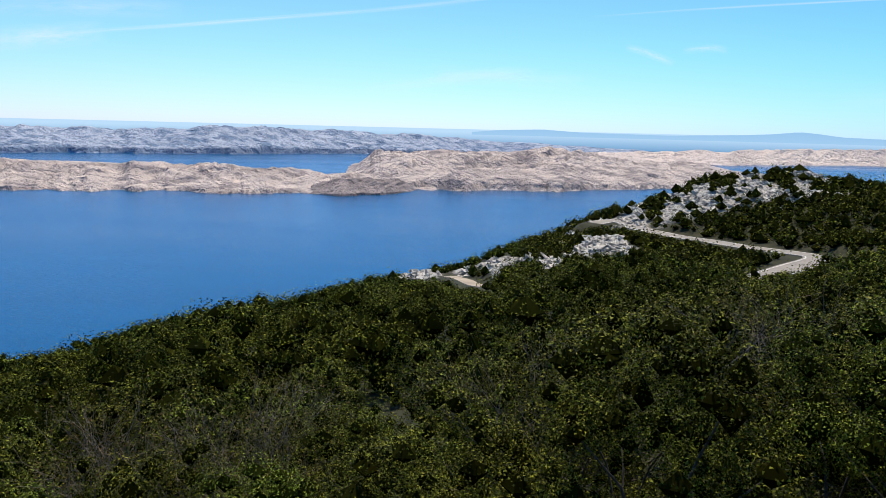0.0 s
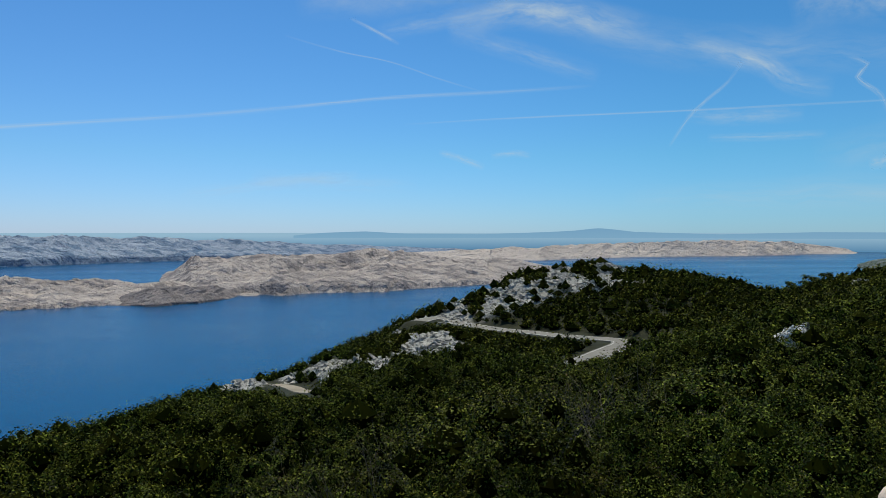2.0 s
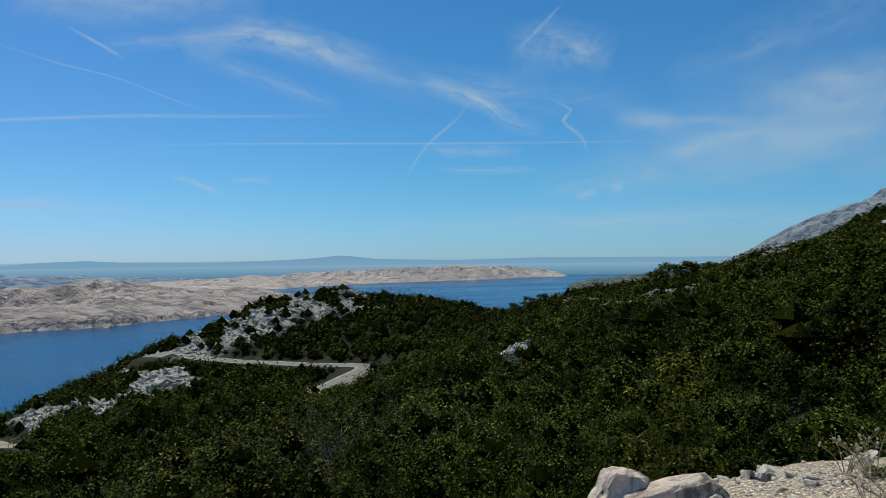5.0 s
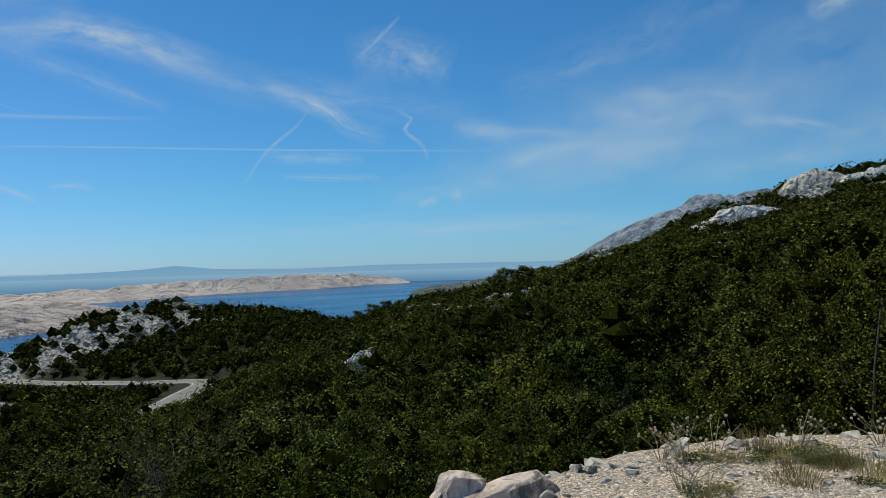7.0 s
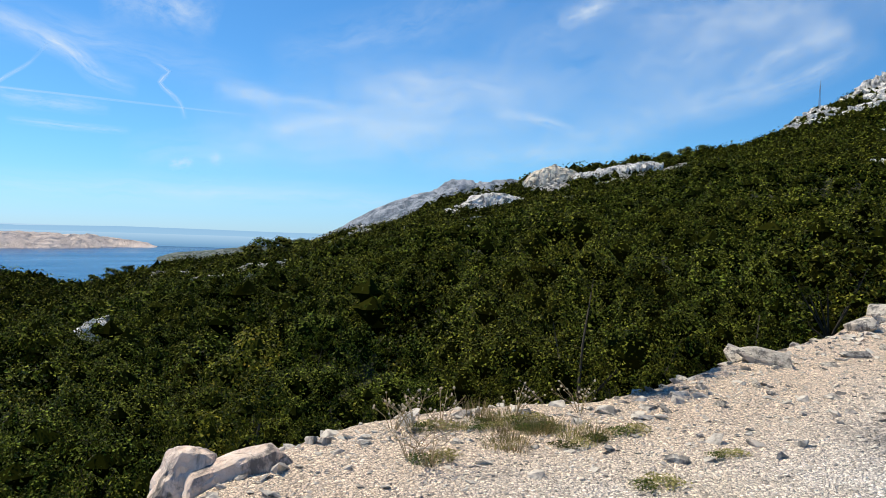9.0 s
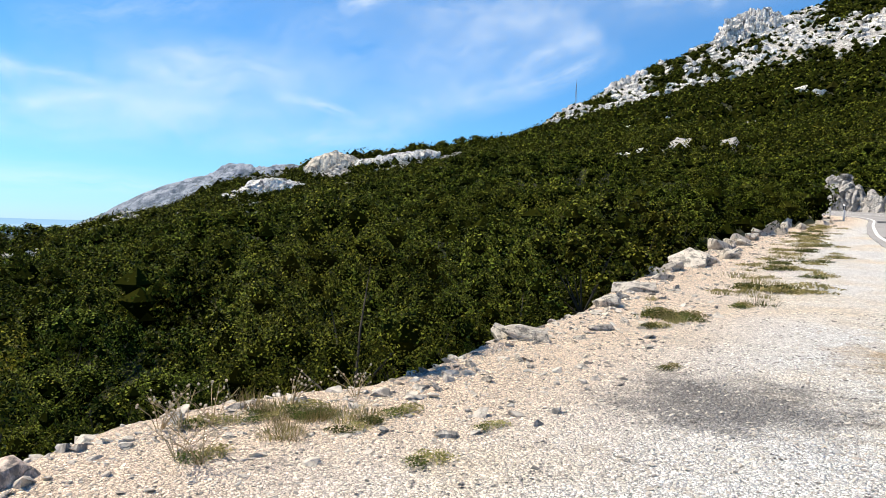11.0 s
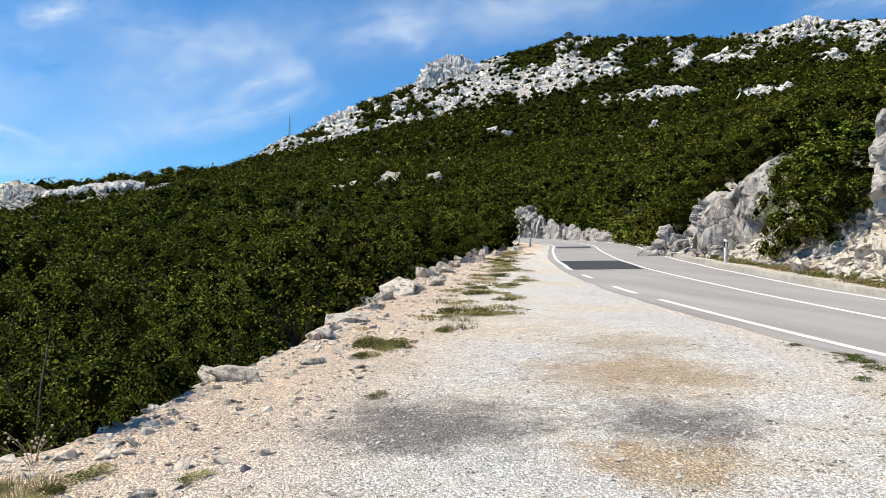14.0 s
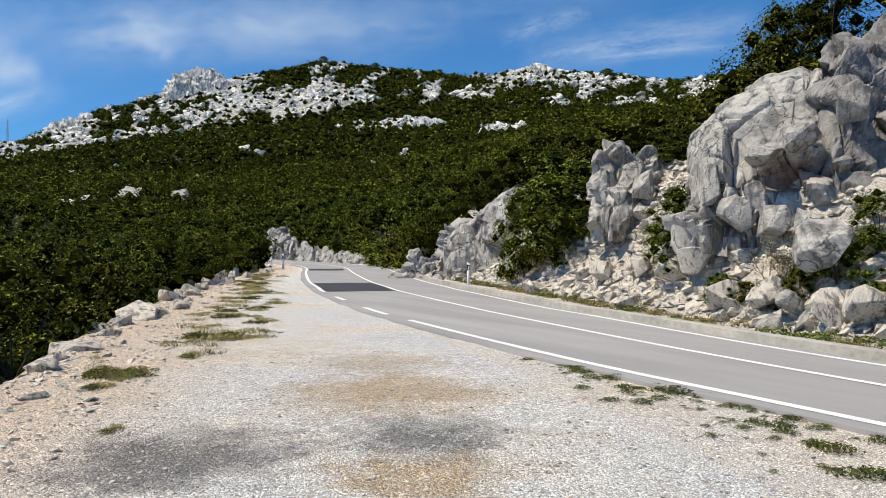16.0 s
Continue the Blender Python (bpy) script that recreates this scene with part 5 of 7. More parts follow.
# blocks half buried in the scree slope
SLABS = [chip_mesh("slab", 400 + i, (M_STONE, M_STONE, M_ROCK, M_STONE, M_STONE)[i % 5]) for i in range(20)]


def slab(x, y, z, size, k, turn, tilt, label):
    ob = new("limestone_slab", SLABS[k % len(SLABS)])
    ob.matrix_basis = pose(x, y, z, tilt[0], tilt[1], turn) @ Matrix.Diagonal((*size, 1))
    return tagged(ob, label, "rock", "scree blocks")


bank_rng = random.Random(77)
for i in range(280):
    az = 121.5 + 33 * (i + bank_rng.random()) / 280
    up = bank_rng.random() ** 1.1
    base = float(np.interp(az, (121, 124.2, 128, 132.6, 140.7, 148.7, 155), (44.9, 36.9, 30.3, 24.8, 19.5, 16.7, 15.4)))
    r = base + up * (5.6 if az < 147 else 3.0) + 0.2
    s = 0.12 + 0.42 * bank_rng.random() ** 2.2
    x, y, z = at_ae(az, r)
    slab(x, y, z - s * 0.02, (s * bank_rng.uniform(0.9, 1.7), s * bank_rng.uniform(0.6, 1.0), s * bank_rng.uniform(0.35, 0.7)), i * 7, bank_rng.uniform(0, 360),
         (bank_rng.uniform(-35, 35), bank_rng.uniform(-35, 35)), "angular limestone slab half buried in scree")
for i, (az, r, e0, e1, wide) in enumerate(((148.9, 16.5, -2.9, -0.1, 2.1), (151.0, 16.2, -2.4, 0.3, 2.6), (142.0, 19.2, -1.4, 0.4, 2.6), (144.8, 18.2, -1.2, 0.6, 2.6), (146.3, 17.4, -1.8, -0.4, 1.9), (138.6, 21.9, 0.4, 2.0, 2.6), (136.0, 23.6, 0.8, 2.4, 2.2), (140.2, 20.8, 1.2, 2.9, 2.6), (133.4, 26.0, 0.6, 2.0, 1.8), (153.2, 15.9, -2.2, 0.2, 2.4))):
    z0, z1, w = r * math.tan(radians(e0)), r * math.tan(radians(e1)), r * math.tan(radians(wide)) * 0.45
    x, y = on_plan(az, r + 0.5)
    slab(x, y, (z0 + z1) / 2, (w * 1.2, 0.45, (z1 - z0) * 0.62), i * 3, -az + i * 13 % 40 - 20, (-14, (i * 29) % 40 - 20), "large pale limestone slab at the foot of the scree")

# blocks tipped along the edge of the lay-by
boulder(3.74, 3.7, -1.71, (0.25, 0.24, 0.25), 58, 20, M_ROCK_WARM, "rough pinkish limestone block at the gravel edge", 4, (0, 12), 7, 0.09, group="edge stones")
boulder(3.97, 3.4, -1.70, (0.47, 0.2, 0.2), 52, -16, M_ROCK_WARM, "long tilted pinkish limestone block", 4, (14, -13), 8, 0.06, group="edge stones")
boulder(3.86, 3.08, -1.76, (0.34, 0.15, 0.13), 53, -22, M_ROCK_WARM, "ochre broken stone at the gravel edge", 4, (0, -10), 10, 0.07, group="edge stones")
boulder(4.02, 2.9, -1.76, (0.2, 0.12, 0.11), 55, 14, M_ROCK_WARM, "small ochre stone at the gravel edge", 4, (0, 6), 10, 0.07, group="edge stones")
boulder(3.4, 3.55, -1.84, (0.22, 0.18, 0.16), 54, 10, M_STONE, "pale broken stone at the gravel edge", 4, (0, 0), 11, 0.07, group="edge stones")
edge_rng = random.Random(31)
edge_line = resample([p_ for p_ in EDGE if 6.5 < p_[0] < 62], 0.4)
for i in range(44):
    f = (i + edge_rng.random()) / 44
    x, y = edge_line[min(int(f ** 1.25 * len(edge_line)), len(edge_line) - 1)]
    s = (0.07 + 0.22 * edge_rng.random() ** 3) * (0.7 + 0.022 * x)
    y += edge_rng.uniform(-0.9, 0.15)
    ob = slab(x, y, float(height(x, y)) + s * 0.15, (s * edge_rng.uniform(1.0, 1.7), s * edge_rng.uniform(0.7, 1.1), s * edge_rng.uniform(0.45, 0.8)), edge_rng.choice((0, 1, 3, 5, 6, 8, 10, 11, 13)), edge_rng.uniform(0, 360),
              (edge_rng.uniform(-30, 30), edge_rng.uniform(-30, 30)), "angular cream limestone block at the gravel edge")
    tagged(ob, group="edge stones")
for i, (x, y, s) in enumerate(((9.5, 0.72, 0.22), (9.2, 0.4, 0.3), (9.75, 0.5, 0.18), (12.5, -0.7, 0.3), (14.4, -1.35, 0.34), (13.3, -1.0, 0.2), (16.7, -2.1, 0.26), (18.6, -2.75, 0.4), (20.2, -3.2, 0.62), (21.4, -3.9, 0.4), (26.9, -5.4, 0.55), (30.9, -6.9, 0.6), (40, -10.0, 0.7), (50, -14.0, 0.7))):
    ob = slab(x, y, float(height(x, y)) + s * 0.12, (s * 1.3, s * 0.8, s * 0.5), 3 + i * 5, i * 67, (8, -14 + i * 4), "large flat cream limestone slab at the gravel edge")
    tagged(ob, group="edge stones")

# bare crags on the hillside and the mountain
massif("crag", "white limestone outcrop among hillside scrub", M_ROCK_HIGH, (240, 240), ((64.0, 2.1), (65.2, 2.6), (66.2, 3.3), (67.9, 3.6), (69.5, 3.25), (71.0, 2.9), (71.6, 2.5)), (1.0, 1.6), 1, 10, 2.2, 140, 60, 0.6)
massif("crag", "ochre and white limestone crag on the ridge", M_ROCK_OCHRE, (306, 306), ((69.9, 4.5), (70.8, 5.4), (72.3, 5.85), (73.4, 5.5), (74.4, 5.1)), (3.2, 3.8), 2, 10, 2.6, 100, 60, 0.45)
massif("crag", "white limestone band on the ridge", M_ROCK_HIGH, (302, 302), ((73.6, 5.2), (74.8, 5.3), (75.8, 5.6), (77.7, 6.0), (79.2, 6.2), (80.2, 6.0)), (3.9, 4.9), 3, 8, 2.2, 130, 50, 0.55)
massif("crag", "small white rock among scrub", M_ROCK_HIGH, (136, 136), ((55.4, -1.9), (55.8, -1.0), (56.2, -1.1), (56.6, -1.8)), (-3.0, -3.0), 4, 3, 1.0, 40, 40, 0.8)
massif("crag", "low white rock among scrub", M_ROCK_HIGH, (116, 117), ((48.0, -3.9), (48.7, -3.3), (49.6, -3.2), (50.6, -2.9)), (-5.0, -4.6), 5, 3, 1.0, 60, 36, 0.7)
massif("crag", "low white rock among scrub", M_ROCK_HIGH, (92, 92), ((44.0, -5.5), (44.5, -4.9), (45.2, -5.0)), (-6.4, -6.4), 6, 2, 0.8, 40, 36, 0.8)
massif("crag", "low white rock among scrub", M_ROCK_HIGH, (58, 58.5), ((37.6, -7.6), (38.3, -6.9), (39.0, -6.6), (39.7, -6.3)), (-8.6, -8.0), 7, 1.6, 0.6, 60, 36, 0.8)
massif("summit_crag", "jagged white summit crag on the mountain", M_ROCK_HIGH, (640, 645), ((100.0, 13.7), (100.7, 14.9), (101.3, 15.6), (102.4, 16.0), (103.8, 16.15), (104.6, 15.6), (105.1, 14.9)), (12.6, 13.6), 8, 30, 4.2, 150, 90, 1.5)
massif("crag", "jagged white crag on the mountain flank", M_ROCK_HIGH, (640, 640), ((92.5, 10.3), (93.2, 11.2), (93.8, 11.8), (94.6, 11.9), (95.6, 12.2)), (9.6, 11.2), 9, 18, 4.5, 80, 50, 1.4)
massif("crag", "rounded white crag on the mountain crest", M_ROCK_HIGH, (672, 672), ((126.3, 15.7), (127.1, 16.6), (128.6, 16.95), (129.6, 16.5), (130.4, 15.8)), (14.9, 15.0), 10, 24, 6.0, 100, 60, 1.4)
massif("crag", "white limestone band on the slope", M_ROCK_HIGH, (448, 458), ((116.4, 12.2), (117.4, 12.55), (118.4, 12.65), (119.4, 13.0), (120.6, 13.05), (121.3, 12.95), (121.7, 12.6)), (11.6, 11.8), 11, 8, 2.4, 110, 40, 0.9)
massif("crag", "white limestone band on the slope", M_ROCK_HIGH, (392, 392), ((124.0, 11.9), (124.6, 12.5), (125.4, 12.55), (126.6, 12.6), (127.7, 12.4)), (11.5, 11.95), 12, 8, 2.4, 90, 40, 0.9)
massif("crag", "low white limestone band on the slope", M_ROCK_HIGH, (452, 455), ((112.4, 12.2), (113.2, 12.5), (114.0, 12.3), (114.8, 12.15), (115.6, 12.4), (116.3, 12.2)), (11.5, 11.6), 21, 6, 2.0, 90, 40, 0.9)
massif("crag", "white limestone slabs among hillside scrub", M_ROCK_HIGH, (186, 192), ((93.1, 5.9), (93.8, 6.15), (94.6, 6.1), (95.4, 6.3), (96.2, 6.25)), (5.0, 5.4), 15, 4, 1.3, 80, 36, 0.8)
massif("crag", "white limestone slabs among hillside scrub", M_ROCK_HIGH, (202, 204), ((96.9, 6.4), (97.6, 6.75), (98.5, 6.8), (99.3, 6.6)), (5.8, 6.0), 16, 4, 1.3, 70, 36, 0.8)
massif("crag", "white limestone slabs among hillside scrub", M_ROCK_HIGH, (205, 205), ((101.0, 6.6), (101.6, 6.85), (102.4, 6.7)), (6.0, 6.0), 18, 4, 1.2, 50, 30, 0.8)
massif("crag", "pale limestone slabs among hillside scrub", M_ROCK_FAR, (158, 158), ((99.5, 5.0), (100.2, 5.35), (101.2, 5.2)), (4.3, 4.3), 19, 3, 1.0, 60, 36, 0.8)
massif("crag", "white limestone slabs among hillside scrub", M_ROCK_HIGH, (412, 418), ((106.1, 10.1), (106.7, 10.5), (107.3, 10.4), (107.9, 10.0)), (9.5, 9.7), 20, 6, 2.0, 60, 36, 0.9)
crag(112.0, 600, 13.2, 15.0, 5.0, 22, 13, "broad white limestone slabs on the mountain", M_ROCK_HIGH)
crag(108.3, 600, 12.4, 13.8, 4.4, 18, 14, "broad white limestone slabs on the mountain", M_ROCK_HIGH)


def stones_stuff(name, label, places, sizes, seed, material, lift=0.2, flat=1.0, plain_shape=False, beds=False):
    """Loose stones too many to count."""
    rng = np.random.default_rng(seed)
    shapes = []
    for i in range(8):  # angular chips
        bm = bmesh.new()
        for _ in range(8 if plain_shape else 11):
            d = Vector(rng.normal(size=3)).normalized()
            bm.verts.new(d.lerp(d / max(abs(d.x), abs(d.y), abs(d.z)), 0.3))
        bmesh.ops.convex_hull(bm, input=bm.verts[:])
        bm.verts.index_update()
        shapes.append((np.array([v.co[:] for v in bm.verts]), np.array([[v.index for v in f.verts] for f in bm.faces])))
        bm.free()
    kinds = rng.integers(0, 8, len(places))
    base, faces = np.stack([q[0] for q in shapes])[kinds], np.stack([q[1] for q in shapes])[kinds]
    n = len(places)
    jit = base * (1 + rng.uniform(-0.15, 0.15, (n, base.shape[1], 1)))
    sc = sizes[:, None, None] * np.stack([rng.uniform(0.7, 1.3, n) * (1.3 if beds else 1.0), rng.uniform(0.6, 1.1, n), rng.uniform(0.4, 0.8, n) * flat], -1)[:, None, :]
    jit = jit * sc
    a = rng.uniform(0, 2 * np.pi, n) if not beds else -np.arctan2(places[:, 0], places[:, 1]) + rng.normal(0, 0.4, n)
    c, s = np.cos(a)[:, None], np.sin(a)[:, None]
    t = rng.uniform(-0.5, 0.5, (n, 1))
    x, y, z = jit[..., 0], jit[..., 1], jit[..., 2]
    z, x = z * np.cos(t) + x * np.sin(t), x * np.cos(t) - z * np.sin(t)
    x, y = x * c - y * s, x * s + y * c
    v = np.stack([x, y, z], -1) + places[:, None, :]
    v[..., 2] += lift * sizes[:, None]
    f = faces + (np.arange(n) * base.shape[1])[:, None, None]
    return tagged(new(name, mesh_of(name, v.reshape(-1, 3), f.reshape(-1, 3), material)), label, "stones", kind="stuff")


def scatter(n, az0, az1, r0, r1, seed, keep):
    rng = np.random.default_rng(seed)
    az = np.radians(rng.uniform(az0, az1, n))
    r = np.sqrt(rng.uniform(r0 * r0, r1 * r1, n))
    x, y = np.sin(az) * r, np.cos(az) * r
    k = keep(x, y)
    x, y = x[k], y[k]
    return np.stack([x, y, height(x, y)], -1), rng


def rocky(x, y):
    return rockiness(x, y) > 0.55


spots, rng = scatter(60000, -20, 85, 110, 345, 501, rocky)
stones_stuff("limestone_rubble", "white weathered limestone rubble on the hillside", spots[:5200], 0.3 + 0.9 * rng.random(len(spots[:5200])) ** 1.8, 502, M_ROCK_FAR, 0.1, 1.1, beds=True)
spots, rng = scatter(60000, 82, 150, 340, 725, 503, rocky)
stones_stuff("mountain_rubble", "white limestone blocks over the mountain", spots[:5200], 0.6 + 2.8 * rng.random(len(spots[:5200])) ** 2.2, 504, M_ROCK_HIGH, 0.1, 1.15, beds=True)


def on_bank(x, y):
    dk, _ = line_dist(x, y, KERB)
    return ~inside(x, y, EDGE + KERB) & (dk > np.where(x < 40, 1.0, 0.7)) & (dk < 6.8 - 3.0 * np.random.default_rng(5).random(len(x)))


spots, rng = scatter(70000, 116, 158, 12, 60, 505, on_bank)
spots = spots[:8000]
stones_stuff("scree", "pale broken limestone scree on the cut bank", spots, 0.04 + 0.24 * rng.random(len(spots)) ** 2.5, 506, M_STONE, 0.25)


def on_gravel(x, y):
    d, _ = line_dist(x, y, NEAR_LINE)
    return inside(x, y, EDGE + KERB) & (d > 0.45) & (np.sin(np.arctan2(x, y)) > 0.3)


def on_edge(x, y):
    d, _ = line_dist(x, y, EDGE)
    return (d < 1.7) & ((~inside(x, y, EDGE + KERB)) & (d < 0.25) | inside(x, y, EDGE + KERB))


spots, rng = scatter(16000, 40, 152, 3.2, 13, 507, on_gravel)
spots = spots[:5000]
stones_stuff("gravel", "loose pale grey gravel on the lay-by", spots, 0.01 + 0.024 * rng.random(len(spots)) ** 2.5, 508, M_STONE, 0.1, 0.6)
spots, rng = scatter(60000, 44, 152, 2.6, 9.5, 521, on_gravel)
spots = spots[:9000]
stones_stuff("gravel", "small pale limestone chippings on the lay-by", spots, 0.007 + 0.014 * rng.random(len(spots)) ** 1.6, 522, M_STONE, 0.05, 0.7, True)
spots, rng = scatter(30000, 36, 112, 4, 45, 509, on_edge)
spots = spots[:6500]
stones_stuff("edge_rubble", "loose pinkish stones along the gravel edge", spots, 0.014 + 0.075 * rng.random(len(spots)) ** 4, 510, M_STONE, 0.1, 0.65)


def on_rim(x, y):
    d, _ = line_dist(x, y, EDGE)
    return d < 0.34


spots, rng = scatter(40000, 38, 112, 4, 30, 541, on_rim)
spots = spots[:650]
stones_stuff("rim_stones", "jagged cream stones along the broken gravel rim", spots, 0.022 + 0.085 * rng.random(len(spots)) ** 3.5, 542, M_STONE, 0.0, 0.75)

# ---- plants ----
def leaf_quads(centres, normals, rng, length, width, flat=False):
    """Diamond leaves (or three-cornered ones, for far plants) at the centres, turned at random round their normals."""
    n = len(centres)
    nm = normals / np.maximum(np.linalg.norm(normals, axis=1)[:, None], 1e-6)
    t = np.cross(nm, rng.normal(size=(n, 3)))
    t /= np.maximum(np.linalg.norm(t, axis=1)[:, None], 1e-6)
    b = np.cross(nm, t)
    l = (length * rng.uniform(0.7, 1.35, n))[:, None] if np.isscalar(length) else (length * rng.uniform(0.7, 1.35, n))[:, None]
    w = l * width
    if flat:
        v = np.stack([centres - t * l, centres + t * l * 0.5 + b * w, centres + t * l * 0.7 - b * w], 1)
        return v.reshape(-1, 3), np.arange(n * 3).reshape(-1, 3)
    v = np.stack([centres - t * l, centres + b * w + nm * w * 0.25, centres + t * l, centres - b * w + nm * w * 0.25], 1)
    return v.reshape(-1, 3), np.arange(n * 4).reshape(-1, 4)


OCT_V = np.array([(1, 0, 0), (-1, 0, 0), (0, 1, 0), (0, -1, 0), (0, 0, 1), (0, 0, -1.0)])
OCT_F = np.array([(0, 2, 4), (2, 1, 4), (1, 3, 4), (3, 0, 4), (2, 0, 5), (1, 2, 5), (3, 1, 5), (0, 3, 5)])


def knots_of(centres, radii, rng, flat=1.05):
    """An uneven knot inside each clump of leaves, added to carry its painted inner shade."""
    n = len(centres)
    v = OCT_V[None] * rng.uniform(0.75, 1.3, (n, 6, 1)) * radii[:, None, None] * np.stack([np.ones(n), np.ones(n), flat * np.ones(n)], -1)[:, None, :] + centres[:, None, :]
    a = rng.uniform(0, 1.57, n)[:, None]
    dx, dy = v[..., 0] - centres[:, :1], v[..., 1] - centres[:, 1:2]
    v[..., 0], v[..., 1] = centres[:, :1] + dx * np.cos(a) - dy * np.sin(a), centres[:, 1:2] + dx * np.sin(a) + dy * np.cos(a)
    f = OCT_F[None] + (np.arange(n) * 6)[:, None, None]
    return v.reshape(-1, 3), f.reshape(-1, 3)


def join(a, b):
    """Two sets of three-cornered faces in one."""
    return np.concatenate([a[0], b[0]]), np.concatenate([a[1], b[1] + len(a[0])])


def shade_cores(me, n, inner):
    """The first n faces are cores, coloured near-black for the shade inside."""
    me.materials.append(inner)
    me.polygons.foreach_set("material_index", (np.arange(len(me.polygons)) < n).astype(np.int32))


def toned(me, first, tones):
    """Each leaf after the first corners takes the tone of its clump."""
    each = (len(me.vertices) - first) // len(tones)
    t = np.concatenate([np.zeros(first), np.repeat(tones, each)]).astype(np.float32)
    me.attributes.new("tone", "FLOAT", "POINT").data.foreach_set("value", t)


def halves(v, f):
    return v, (f if f.shape[1] == 3 else np.concatenate([f[:, :3], f[:, [0, 2, 3]]]))


def crown_mesh(name, radius, tall, n, leaf, seed, material, lumps=26, core=0.3, flat=False):
    """A crown of leafy clumps with gaps; its foot is at the origin."""
    rng = np.random.default_rng(seed)
    turn = rng.uniform(0, 2 * np.pi, lumps)
    up = rng.uniform(0.05, 0.9, lumps)
    out = np.sqrt(rng.uniform(0.12, 0.95, lumps)) * radius * (0.55 + 0.45 * np.sin(np.pi * np.clip(up + 0.18, 0, 1)))
    c = np.stack([np.cos(turn) * out, np.sin(turn) * out, up * tall], -1)
    lr = rng.uniform(0.75, 1.35, lumps) * radius * 1.45 / math.sqrt(lumps)
    many = int(n * 3.2)
    pick = rng.choice(lumps, many, p=lr ** 2 / (lr ** 2).sum())
    dirs = rng.normal(size=(many, 3))
    dirs /= np.linalg.norm(dirs, axis=1)[:, None]
    p = c[pick] + dirs * (lr[pick] * (0.62 + 0.54 * rng.random(many) ** 0.8))[:, None] * np.array([1.0, 1.0, 0.85])
    buried = np.zeros(many, bool)
    for j in range(lumps):  # leaves sit on the outside of the crown
        buried |= (pick != j) & (np.linalg.norm((p - c[j]) / np.array([1, 1, 0.85]), axis=1) < lr[j] * 0.64)
    keep = np.nonzero(~buried & (p[:, 2] > 0.0))[0][:n]
    p, dirs = p[keep], dirs[keep]
    n = len(keep)
    nm = dirs * 0.9 + rng.normal(size=(n, 3)) * 0.5 + np.array([0, 0, 0.35])
    v, f = join(knots_of(c, lr * core, rng), halves(*leaf_quads(p, nm, rng, leaf, 0.62, flat)))
    me = mesh_of(name, v, f, material)
    toned(me, lumps * 6, rng.uniform(-0.4, 0.45, lumps)[pick[keep]])
    shade_cores(me, lumps * 8, M_CORE_SHADE)
    return me, c, lr


def tube(bm, pts, radii, sides=6):
    rings = []
    for i, (p, r) in enumerate(zip(pts, radii)):
        p = Vector(p)
        d = (Vector(pts[min(i + 1, len(pts) - 1)]) - Vector(pts[max(i - 1, 0)])).normalized()
        u = d.orthogonal().normalized()
        w = d.cross(u)
        rings.append([bm.verts.new(p + (u * math.cos(2 * math.pi * k / sides) + w * math.sin(2 * math.pi * k / sides)) * r) for k in range(sides)])
    for a, b in zip(rings, rings[1:]):
        for k in range(sides):
            bm.faces.new((a[k], a[(k + 1) % sides], b[(k + 1) % sides], b[k]))
    bm.faces.new(rings[-1])


def trunk_mesh(name, tall, ends, seed, thick=0.045):
    """A short trunk that forks into limbs towards the clumps."""
    rng = random.Random(seed)
    bm = bmesh.new()
    fork = Vector((rng.uniform(-0.1, 0.1), rng.uniform(-0.1, 0.1), tall * 0.22))
    tube(bm, [(0, 0, -0.5), (0.02, 0, tall * 0.1), fork], [thick * 1.3, thick * 1.05, thick * 0.9], 8)
    for e in ends:
        e = Vector(e)
        mid = fork.lerp(e, 0.5) + Vector((rng.uniform(-0.15, 0.15), rng.uniform(-0.15, 0.15), rng.uniform(0, 0.2)))
        tube(bm, [fork, mid, e], [thick * 0.6, thick * 0.38, thick * 0.12], 5)
    return from_bm(name, bm, M_BARK, True)


def tree_kind(seed, radius, tall, leaves, leaf, material, name="oak_tree", label="", limbs=9, group="", lumps=26, flat=False, core=0.3):
    top = new(name)
    crown, c, lr = crown_mesh("crown", radius, tall, leaves, leaf, seed, material, lumps, core, flat)
    part("trunk", trunk_mesh("trunk", tall, c[:limbs], seed), top, "grey-brown forked trunk")
    part("crown", crown, top)
    return tagged(top, label, "tree" if "tree" in name else "bush", group)


def free_ground(x, y, edge_gap=1.4, kerb_gap=2.5, road_gap=5.0):
    """Not on the lay-by, the roads or the scree of the cut bank."""
    ok = ~inside(x, y, EDGE + KERB)
    de, _ = line_dist(x, y, EDGE)
    dk, _ = line_dist(x, y, KERB)
    ok &= (np.hypot(x, y) > 130) | ((de > edge_gap) & (dk > np.where(x > 42, kerb_gap, 6.5)))
    for pts in HILL_ROADS:
        d, _ = line_dist(x, y, pts)
        ok &= d > road_gap
    return ok


def tree_top(az):
    return float(np.interp(az, (-45, 0, 15, 25, 40, 50, 60, 75, 95, 110), (2.7, 2.9, 3.2, 3.6, 3.5, 3.1, 3.2, 3.8, 3.8, 3.0)))


